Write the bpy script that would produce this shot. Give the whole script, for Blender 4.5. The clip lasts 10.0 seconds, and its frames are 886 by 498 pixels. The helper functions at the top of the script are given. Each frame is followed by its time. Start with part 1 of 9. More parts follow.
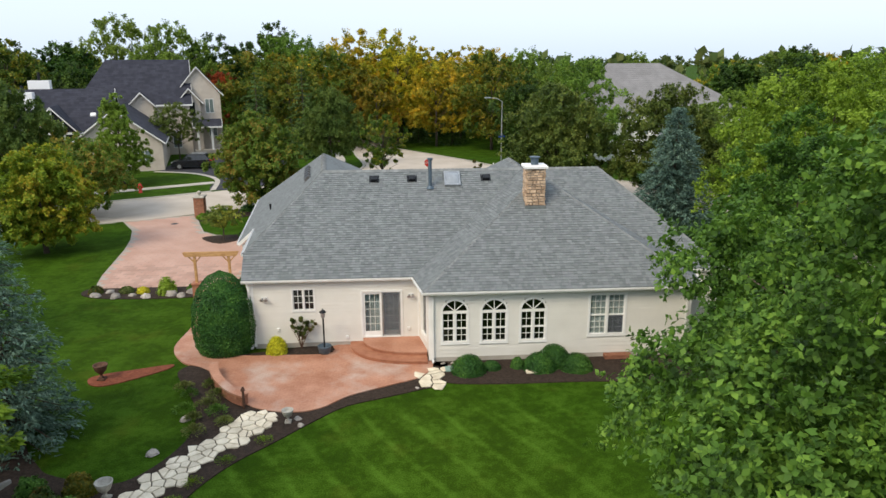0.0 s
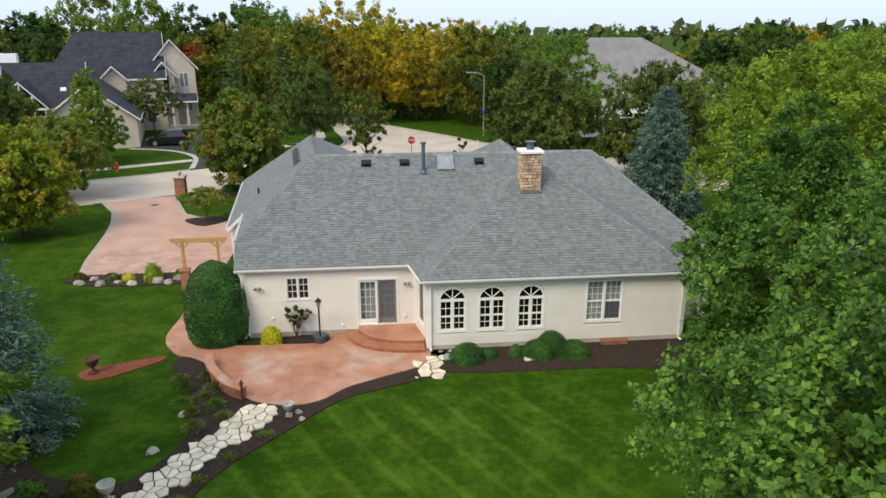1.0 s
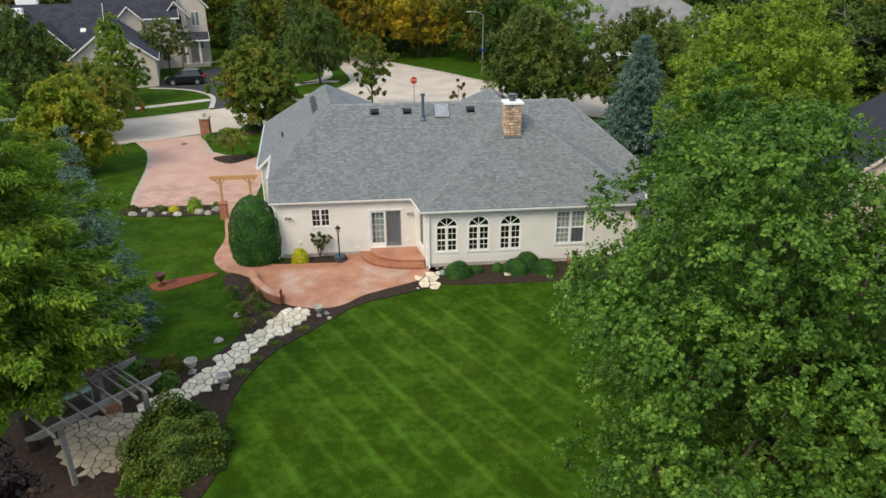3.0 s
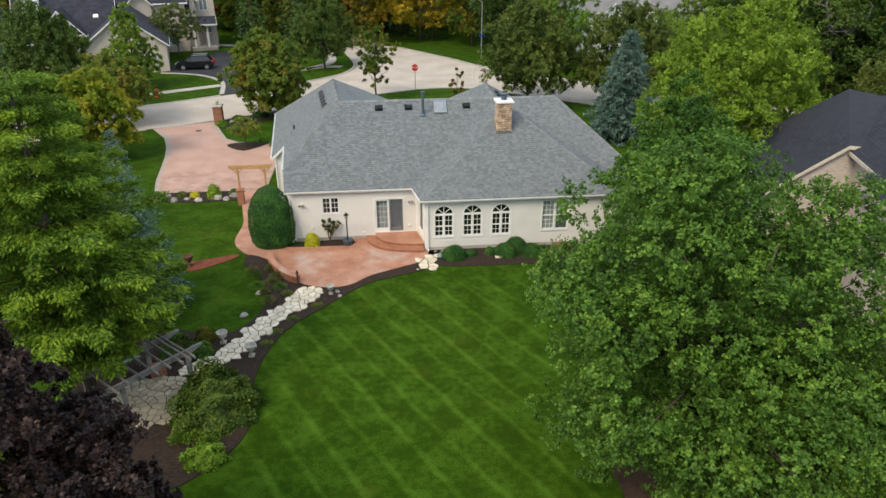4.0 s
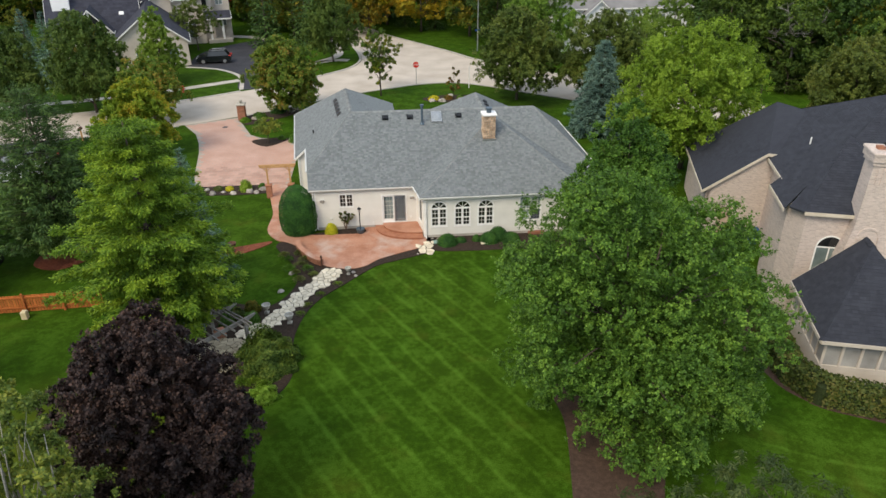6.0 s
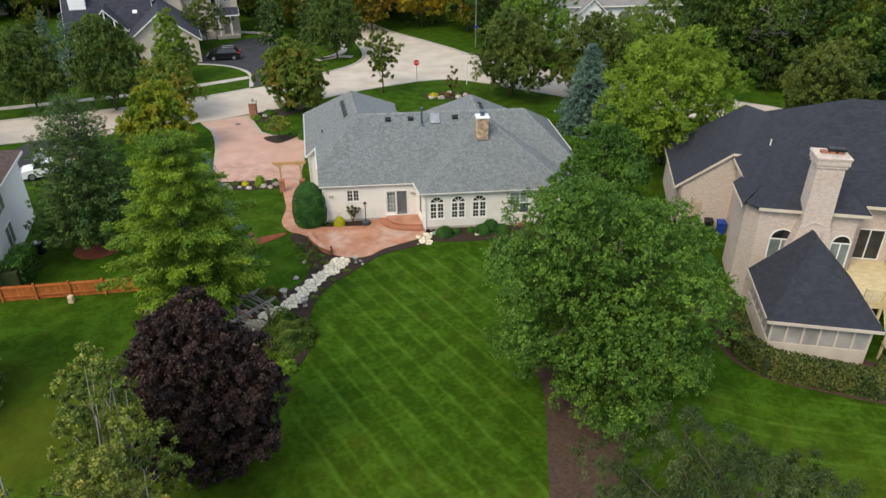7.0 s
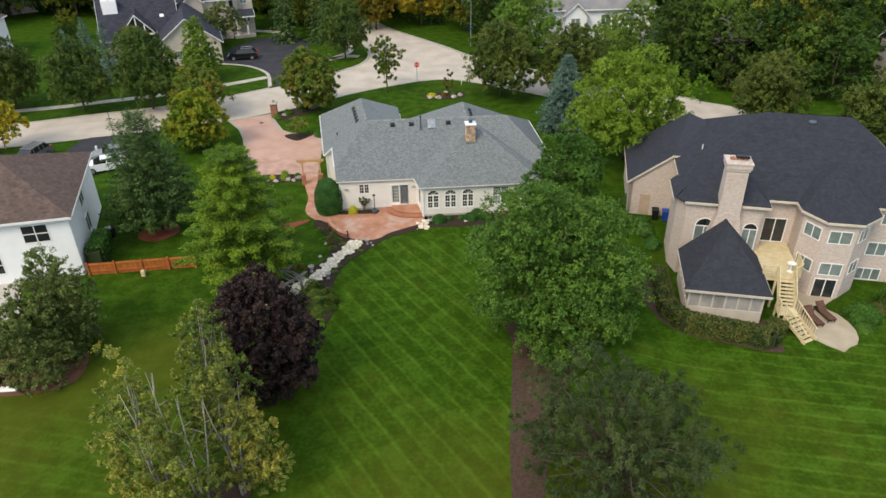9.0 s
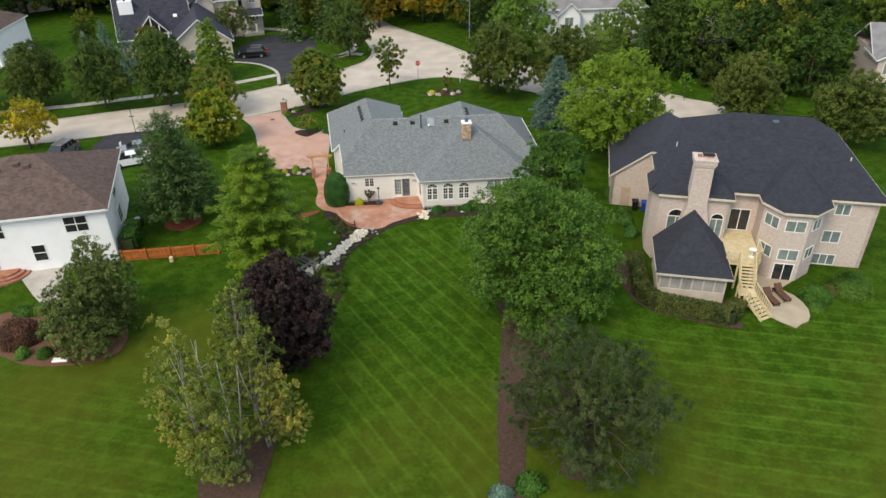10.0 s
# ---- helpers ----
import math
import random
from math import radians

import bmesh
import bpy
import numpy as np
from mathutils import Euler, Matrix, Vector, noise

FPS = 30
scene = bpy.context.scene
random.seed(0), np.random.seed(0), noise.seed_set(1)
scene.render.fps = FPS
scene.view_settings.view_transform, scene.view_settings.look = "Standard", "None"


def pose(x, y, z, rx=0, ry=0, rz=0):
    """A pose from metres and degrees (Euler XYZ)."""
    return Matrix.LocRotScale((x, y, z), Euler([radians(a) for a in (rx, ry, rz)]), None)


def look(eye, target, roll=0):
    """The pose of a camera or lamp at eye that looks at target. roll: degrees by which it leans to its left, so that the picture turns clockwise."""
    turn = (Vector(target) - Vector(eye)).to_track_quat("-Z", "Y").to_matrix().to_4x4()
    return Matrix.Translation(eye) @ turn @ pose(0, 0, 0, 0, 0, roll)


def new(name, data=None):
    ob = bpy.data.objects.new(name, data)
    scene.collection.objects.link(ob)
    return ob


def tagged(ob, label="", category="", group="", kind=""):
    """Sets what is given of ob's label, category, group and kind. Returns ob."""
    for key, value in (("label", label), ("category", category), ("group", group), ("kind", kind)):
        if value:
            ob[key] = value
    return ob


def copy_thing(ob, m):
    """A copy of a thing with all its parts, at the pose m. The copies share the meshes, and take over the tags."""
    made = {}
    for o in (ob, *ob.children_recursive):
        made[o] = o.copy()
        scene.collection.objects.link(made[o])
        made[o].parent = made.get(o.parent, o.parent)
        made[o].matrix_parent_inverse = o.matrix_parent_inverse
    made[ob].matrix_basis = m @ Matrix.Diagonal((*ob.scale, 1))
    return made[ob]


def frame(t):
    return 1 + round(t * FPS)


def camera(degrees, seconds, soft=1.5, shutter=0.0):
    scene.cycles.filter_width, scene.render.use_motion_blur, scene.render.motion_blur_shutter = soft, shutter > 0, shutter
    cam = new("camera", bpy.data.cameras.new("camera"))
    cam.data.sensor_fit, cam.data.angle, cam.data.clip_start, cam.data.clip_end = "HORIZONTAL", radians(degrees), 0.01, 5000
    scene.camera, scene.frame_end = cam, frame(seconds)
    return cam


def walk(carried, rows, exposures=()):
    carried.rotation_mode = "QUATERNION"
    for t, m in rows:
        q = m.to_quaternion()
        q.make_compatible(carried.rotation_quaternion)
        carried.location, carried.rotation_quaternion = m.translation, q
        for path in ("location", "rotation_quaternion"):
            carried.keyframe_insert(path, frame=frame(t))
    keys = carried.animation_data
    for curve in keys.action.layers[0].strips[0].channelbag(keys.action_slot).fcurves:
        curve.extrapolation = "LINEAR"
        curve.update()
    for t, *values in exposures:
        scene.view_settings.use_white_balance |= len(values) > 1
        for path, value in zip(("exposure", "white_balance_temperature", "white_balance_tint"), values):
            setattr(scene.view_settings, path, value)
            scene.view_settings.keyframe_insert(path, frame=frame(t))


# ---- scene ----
from mathutils.geometry import tessellate_polygon

cam = camera(65.8, 10.0)
PATH = [
    (0, (-1.105, -0.674, 11.754), (-0.982, 1.253, 11.232), -0.3),
    (0.1, (-1.405, 0.473, 11.821), (-1.251, 2.392, 11.28), -0.4),
    (0.2, (-1.573, 1.079, 11.748), (-1.401, 2.995, 11.201), -0.3),
    (0.3, (-1.694, 1.365, 11.739), (-1.512, 3.278, 11.185), -0.3),
    (0.4, (-1.773, 1.407, 11.783), (-1.585, 3.317, 11.222), -0.2),
    (0.5, (-1.787, 1.303, 11.809), (-1.599, 3.212, 11.241), -0.2),
    (1, (-1.929, -0.14, 12.293), (-1.737, 1.758, 11.691), -0.1),
    (1.5, (-1.967, -1.564, 12.798), (-1.779, 0.318, 12.147), -0.1),
    (2, (-2.049, -3.019, 13.278), (-1.866, -1.154, 12.581), -0.1),
    (2.5, (-2.092, -4.543, 13.807), (-1.914, -2.696, 13.062), -0.3),
    (3, (-2.105, -6.084, 14.482), (-1.934, -4.256, 13.69), -0.4),
    (4.5, (-2.256, -11.209, 17.726), (-2.095, -9.42, 16.845), -0.3),
    (5, (-2.286, -12.871, 18.827), (-2.129, -11.091, 17.929), -0.4),
    (5.5, (-2.35, -14.754, 20.005), (-2.194, -12.982, 19.09), -0.4),
    (7, (-2.448, -20.943, 23.905), (-2.302, -19.201, 22.933), -0.6),
    (7.5, (-2.537, -23.258, 25.376), (-2.391, -21.524, 24.391), -0.4),
    (8, (-2.533, -25.617, 26.89), (-2.39, -23.891, 25.892), -0.4),
    (8.5, (-2.572, -28.125, 28.394), (-2.433, -26.406, 27.381), -0.6),
    (9, (-2.656, -30.705, 29.897), (-2.518, -28.994, 28.87), -0.7),
    (9.5, (-2.637, -33.309, 31.45), (-2.506, -31.607, 30.408), -0.8),
    (10, (-2.669, -35.966, 32.959), (-2.54, -34.271, 31.904), -0.9),
]
walk(cam, [(t, look(eye, target, roll)) for t, eye, target, roll in PATH])

# ---------------------------------------------------------------- world and light
world = bpy.data.worlds.new("sky")
scene.world = world
world.use_nodes = True
wn, wl = world.node_tree.nodes, world.node_tree.links
sky = wn.new("ShaderNodeTexSky")
sky.sky_type = "NISHITA"
sky.sun_disc = False
sky.sun_elevation, sky.sun_rotation = radians(47), radians(-137)
sky.air_density, sky.dust_density, sky.ozone_density = 1.0, 3.0, 1.0
soft_sky = wn.new("ShaderNodeHueSaturation")
soft_sky.inputs["Saturation"].default_value = 0.45
wl.new(sky.outputs["Color"], soft_sky.inputs["Color"])
wn["Background"].inputs["Strength"].default_value = 0.055
# a thin even cloud layer lies over the blue
cloud = wn.new("ShaderNodeBackground")
cloud.inputs["Color"].default_value, cloud.inputs["Strength"].default_value = (0.73, 0.85, 1.0, 1), 0.98
both_skies = wn.new("ShaderNodeAddShader")
wl.new(soft_sky.outputs["Color"], wn["Background"].inputs["Color"])
wl.new(wn["Background"].outputs[0], both_skies.inputs[0])
wl.new(cloud.outputs[0], both_skies.inputs[1])
wl.new(both_skies.outputs[0], wn["World Output"].inputs["Surface"])

sun = new("sun", bpy.data.lights.new("sun", "SUN"))
sun.data.energy, sun.data.angle, sun.data.color = 2.5, radians(24), (1.0, 0.865, 0.64)
sun.matrix_world = look((-44, -47, 68), (0, 0, 0))

# ---------------------------------------------------------------- small tools
PI = math.pi


class Shape:
    """Collects vertices and faces of one mesh."""

    def __init__(self):
        self.v, self.f = [], []

    def add(self, verts, faces, m=None):
        n = len(self.v)
        self.v += [tuple(m @ Vector(p)) if m else tuple(p) for p in verts]
        if m and m.determinant() < 0:
            faces = [tuple(f)[::-1] for f in faces]
        self.f += [tuple(n + i for i in f) for f in faces]
        return self

    def box(self, x0, x1, y0, y1, z0, z1, m=None):
        return self.add([(x0, y0, z0), (x1, y0, z0), (x1, y1, z0), (x0, y1, z0), (x0, y0, z1), (x1, y0, z1), (x1, y1, z1), (x0, y1, z1)],
                        [(3, 2, 1, 0), (4, 5, 6, 7), (0, 1, 5, 4), (1, 2, 6, 5), (2, 3, 7, 6), (3, 0, 4, 7)], m)

    def chamfer_box(self, x0, x1, y0, y1, z0, z1, c, m=None):
        """A box whose upper edges are cut by c."""
        self.add([(x0, y0, z0), (x1, y0, z0), (x1, y1, z0), (x0, y1, z0), (x0, y0, z1 - c), (x1, y0, z1 - c), (x1, y1, z1 - c), (x0, y1, z1 - c),
                  (x0 + c, y0 + c, z1), (x1 - c, y0 + c, z1), (x1 - c, y1 - c, z1), (x0 + c, y1 - c, z1)],
                 [(3, 2, 1, 0), (0, 1, 5, 4), (1, 2, 6, 5), (2, 3, 7, 6), (3, 0, 4, 7), (4, 5, 9, 8), (5, 6, 10, 9), (6, 7, 11, 10), (7, 4, 8, 11), (8, 9, 10, 11)], m)
        return self

    def prism(self, poly, z0, z1, m=None, c=0.0):
        """A flat polygon (x, y) with thickness; z0 and z1 may be functions of (x, y)."""
        f0 = z0 if callable(z0) else (lambda x, y: z0)
        f1 = z1 if callable(z1) else (lambda x, y: z1)
        if sum(a[0] * b[1] - b[0] * a[1] for a, b in zip(poly, poly[1:] + poly[:1])) < 0:
            poly = poly[::-1]
        n = len(poly)
        tris = tessellate_polygon([[Vector((x, y, 0)) for x, y in poly]])
        verts = [(x, y, f0(x, y)) for x, y in poly] + [(x, y, f1(x, y)) for x, y in poly]
        faces = [(i, (i + 1) % n, n + (i + 1) % n, n + i) for i in range(n)]
        for a, b, d in tris:
            pa, pb, pd = poly[a], poly[b], poly[d]
            if (pb[0] - pa[0]) * (pd[1] - pa[1]) - (pb[1] - pa[1]) * (pd[0] - pa[0]) < 0:
                b, d = d, b
            faces += [(n + a, n + b, n + d), (d, b, a)]
        return self.add(verts, faces, m)

    def tube(self, pts, radii, sides=8, m=None):
        pts = [Vector(p) for p in pts]
        verts, faces = [], []
        for i, p in enumerate(pts):
            d = (pts[min(i + 1, len(pts) - 1)] - pts[max(i - 1, 0)]).normalized()
            a = d.orthogonal().normalized() if abs(d.z) < 0.99 else Vector((1, 0, 0))
            a = (a - d * a.dot(d)).normalized()
            b = d.cross(a)
            r = radii[i] if hasattr(radii, "__len__") else radii
            for k in range(sides):
                w = 2 * PI * k / sides
                verts.append(p + (a * math.cos(w) + b * math.sin(w)) * r)
        for i in range(len(pts) - 1):
            for k in range(sides):
                q = (k + 1) % sides
                faces.append((i * sides + k, i * sides + q, (i + 1) * sides + q, (i + 1) * sides + k))
        faces += [tuple(range(sides))[::-1], tuple((len(pts) - 1) * sides + k for k in range(sides))]
        return self.add(verts, faces, m)

    def lathe(self, profile, sides=20, m=None):
        """profile: (radius, z) from below to above."""
        verts, faces = [], []
        for r, z in profile:
            for k in range(sides):
                w = 2 * PI * k / sides
                verts.append((r * math.cos(w), r * math.sin(w), z))
        for i in range(len(profile) - 1):
            for k in range(sides):
                q = (k + 1) % sides
                faces.append((i * sides + k, i * sides + q, (i + 1) * sides + q, (i + 1) * sides + k))
        faces += [tuple(range(sides))[::-1], tuple((len(profile) - 1) * sides + k for k in range(sides))]
        return self.add(verts, faces, m)


def made(name, shape, material, parent=None, label="", smooth=False):
    """One mesh object; its coordinates are those of the world, or of its thing where the thing stands at the origin."""
    me = bpy.data.meshes.new(name)
    me.from_pydata(shape.v, [], shape.f)
    if smooth:
        me.shade_smooth()
    me.materials.append(material)
    return linked(name, me, parent, label)


def linked(name, me, parent=None, label=""):
    ob = new(name, me)
    if parent is not None:
        ob.parent = parent
        ob.matrix_parent_inverse = (place_of(parent)).inverted()
    if label:
        ob["label"] = label
    return ob


def place_of(ob):
    m = ob.matrix_basis.copy()
    return place_of(ob.parent) @ ob.matrix_parent_inverse @ m if ob.parent else m


def thing(name, label, category, m=None, group=""):
    ob = new(name)
    ob.empty_display_size = 0.3
    if m is not None:
        ob.matrix_basis = m
    return tagged(ob, label, category, group)


def smooth_loop(pts, steps=6):
    """A closed rounded outline through the points (Catmull-Rom)."""
    out, n = [], len(pts)
    for i in range(n):
        p0, p1, p2, p3 = (Vector(pts[(i + k) % n]) for k in (-1, 0, 1, 2))
        for s in range(steps):
            t = s / steps
            q = 0.5 * ((2 * p1) + (p2 - p0) * t + (2 * p0 - 5 * p1 + 4 * p2 - p3) * t * t + (3 * p1 - p0 - 3 * p2 + p3) * t ** 3)
            out.append((q.x, q.y))
    return out


def smooth_line(pts, steps=6):
    out, n = [], len(pts)
    for i in range(n - 1):
        p0, p1, p2, p3 = (Vector(pts[min(max(i + k, 0), n - 1)]) for k in (-1, 0, 1, 2))
        for s in range(steps):
            t = s / steps
            q = 0.5 * ((2 * p1) + (p2 - p0) * t + (2 * p0 - 5 * p1 + 4 * p2 - p3) * t * t + (3 * p1 - p0 - 3 * p2 + p3) * t ** 3)
            out.append(tuple(q))
    return out + [tuple(pts[-1])]


def ribbon(line, width, side=0.0):
    """The outline of a strip along a line of (x, y)."""
    left, right = [], []
    for i, p in enumerate(line):
        a, b = Vector(line[max(i - 1, 0)]), Vector(line[min(i + 1, len(line) - 1)])
        d = (b - a).normalized()
        n = Vector((-d.y, d.x))
        left.append(tuple(Vector(p) + n * (width / 2 + side)))
        right.append(tuple(Vector(p) - n * (width / 2 - side)))
    return left + right[::-1]


def step(a, b, x):
    t = min(max((x - a) / (b - a), 0.0), 1.0)
    return t * t * (3 - 2 * t)


def land(x, y):
    """Height of the lawn: it falls towards the walk-out side of the brick house."""
    return -0.9 * step(11, 17.5, x) * step(24, 16, y)


# ---------------------------------------------------------------- materials
def material(name, dark, light, scale=3.0, rough=0.85, bump=0.0, bump_scale=60.0, metal=0.0, vary=0.0, island=False, fine=0.25, stretch=(1, 1, 1), spec=0.3, tint=0.0):
    """Two colours mixed by a coarse and a fine noise in world metres, a bump, and a shade of its own for each piece."""
    m = bpy.data.materials.new(name)
    m.use_nodes = True
    n, l = m.node_tree.nodes, m.node_tree.links
    bsdf = n["Principled BSDF"]
    geo = n.new("ShaderNodeNewGeometry")
    mapping = n.new("ShaderNodeMapping")
    mapping.inputs["Scale"].default_value = stretch
    l.new(geo.outputs["Position"], mapping.inputs["Vector"])
    coarse, grain = n.new("ShaderNodeTexNoise"), n.new("ShaderNodeTexNoise")
    coarse.inputs["Scale"].default_value, coarse.inputs["Detail"].default_value = scale, 5
    grain.inputs["Scale"].default_value, grain.inputs["Detail"].default_value = bump_scale, 3
    l.new(mapping.outputs["Vector"], coarse.inputs["Vector"])
    l.new(mapping.outputs["Vector"], grain.inputs["Vector"])
    both = n.new("ShaderNodeMix")
    both.inputs["Factor"].default_value = fine
    l.new(coarse.outputs["Fac"], both.inputs["A"])
    l.new(grain.outputs["Fac"], both.inputs["B"])
    spread = n.new("ShaderNodeMapRange")
    spread.inputs["From Min"].default_value, spread.inputs["From Max"].default_value = 0.32, 0.68
    l.new(both.outputs["Result"], spread.inputs["Value"])
    mix = n.new("ShaderNodeMix")
    mix.data_type = "RGBA"
    mix.inputs["A"].default_value, mix.inputs["B"].default_value = (*dark, 1), (*light, 1)
    l.new(spread.outputs["Result"], mix.inputs["Factor"])
    colour = mix.outputs["Result"]
    if vary:
        if island:
            rnd = geo.outputs["Random Per Island"]
        else:
            info = n.new("ShaderNodeObjectInfo")
            rnd = info.outputs["Random"]
        value = n.new("ShaderNodeMapRange")
        value.inputs["To Min"].default_value, value.inputs["To Max"].default_value = 1 - vary, 1 + vary
        l.new(rnd, value.inputs["Value"])
        hsv = n.new("ShaderNodeHueSaturation")
        l.new(value.outputs["Result"], hsv.inputs["Value"])
        l.new(colour, hsv.inputs["Color"])
        if tint:
            swing = n.new("ShaderNodeMath")
            swing.operation = "MULTIPLY"
            swing.inputs[1].default_value = 7.31
            l.new(rnd, swing.inputs[0])
            turn = n.new("ShaderNodeMath")
            turn.operation = "FRACT"
            l.new(swing.outputs[0], turn.inputs[0])
            hue = n.new("ShaderNodeMapRange")
            hue.inputs["To Min"].default_value, hue.inputs["To Max"].default_value = 0.5 - tint, 0.5 + tint
            l.new(turn.outputs[0], hue.inputs["Value"])
            l.new(hue.outputs["Result"], hsv.inputs["Hue"])
        colour = hsv.outputs["Color"]
    l.new(colour, bsdf.inputs["Base Color"])
    bsdf.inputs["Roughness"].default_value, bsdf.inputs["Metallic"].default_value = rough, metal
    bsdf.inputs["Specular IOR Level"].default_value = spec
    if bump:
        b = n.new("ShaderNodeBump")
        b.inputs["Strength"].default_value, b.inputs["Distance"].default_value = bump, 0.02
        l.new(grain.outputs["Fac"], b.inputs["Height"])
        l.new(b.outputs["Normal"], bsdf.inputs["Normal"])
    return m


def leaf_material(name, colours, patch=0.5, glow=0.3, rough=0.6, gain=1.5):
    """Leaves: colours from dark to light picked leaf by leaf and patch by patch, with light passing through."""
    m = bpy.data.materials.new(name)
    m.use_nodes = True
    n, l = m.node_tree.nodes, m.node_tree.links
    n.remove(n["Principled BSDF"])
    geo = n.new("ShaderNodeNewGeometry")
    info = n.new("ShaderNodeObjectInfo")
    noise_tex = n.new("ShaderNodeTexNoise")
    noise_tex.inputs["Scale"].default_value, noise_tex.inputs["Detail"].default_value = patch, 3
    l.new(geo.outputs["Position"], noise_tex.inputs["Vector"])
    mixf = n.new("ShaderNodeMix")
    mixf.inputs["Factor"].default_value = 0.5
    wide = n.new("ShaderNodeMapRange")
    wide.inputs["From Min"].default_value, wide.inputs["From Max"].default_value = 0.3, 0.7
    l.new(noise_tex.outputs["Fac"], wide.inputs["Value"])
    l.new(wide.outputs["Result"], mixf.inputs["A"])
    l.new(geo.outputs["Random Per Island"], mixf.inputs["B"])
    ramp = n.new("ShaderNodeValToRGB")
    ramp.color_ramp.interpolation = "LINEAR"
    while len(ramp.color_ramp.elements) < len(colours):
        ramp.color_ramp.elements.new(0.5)
    colours = [(c[0] * gain, c[1] * gain, c[2] * gain * 0.75) for c in colours]
    for i, c in enumerate(colours):
        ramp.color_ramp.elements[i].position = 0.1 + 0.8 * i / (len(colours) - 1)
        ramp.color_ramp.elements[i].color = (*c, 1)
    l.new(mixf.outputs["Result"], ramp.inputs["Fac"])
    own = n.new("ShaderNodeHueSaturation")
    hue = n.new("ShaderNodeMapRange")
    hue.inputs["To Min"].default_value, hue.inputs["To Max"].default_value = 0.485, 0.515
    l.new(info.outputs["Random"], hue.inputs["Value"])
    l.new(hue.outputs["Result"], own.inputs["Hue"])
    l.new(ramp.outputs["Color"], own.inputs["Color"])
    front = n.new("ShaderNodeBsdfPrincipled")
    front.inputs["Roughness"].default_value = rough
    front.inputs["Specular IOR Level"].default_value = 0.25
    back = n.new("ShaderNodeBsdfTranslucent")
    l.new(own.outputs["Color"], front.inputs["Base Color"])
    l.new(own.outputs["Color"], back.inputs["Color"])
    shade = n.new("ShaderNodeMixShader")
    shade.inputs[0].default_value = glow
    l.new(front.outputs[0], shade.inputs[1])
    l.new(back.outputs[0], shade.inputs[2])
    l.new(shade.outputs[0], n["Material Output"].inputs["Surface"])
    return m


def glass_material(name, tint, rough=0.03):
    m = bpy.data.materials.new(name)
    m.use_nodes = True
    n, l = m.node_tree.nodes, m.node_tree.links
    n.remove(n["Principled BSDF"])
    clear, gloss = n.new("ShaderNodeBsdfTransparent"), n.new("ShaderNodeBsdfGlossy")
    clear.inputs["Color"].default_value = (*tint, 1)
    gloss.inputs["Roughness"].default_value = rough
    fres = n.new("ShaderNodeFresnel")
    fres.inputs["IOR"].default_value = 1.5
    mix = n.new("ShaderNodeMixShader")
    l.new(fres.outputs[0], mix.inputs[0])
    l.new(clear.outputs[0], mix.inputs[1])
    l.new(gloss.outputs[0], mix.inputs[2])
    l.new(mix.outputs[0], n["Material Output"].inputs["Surface"])
    return m


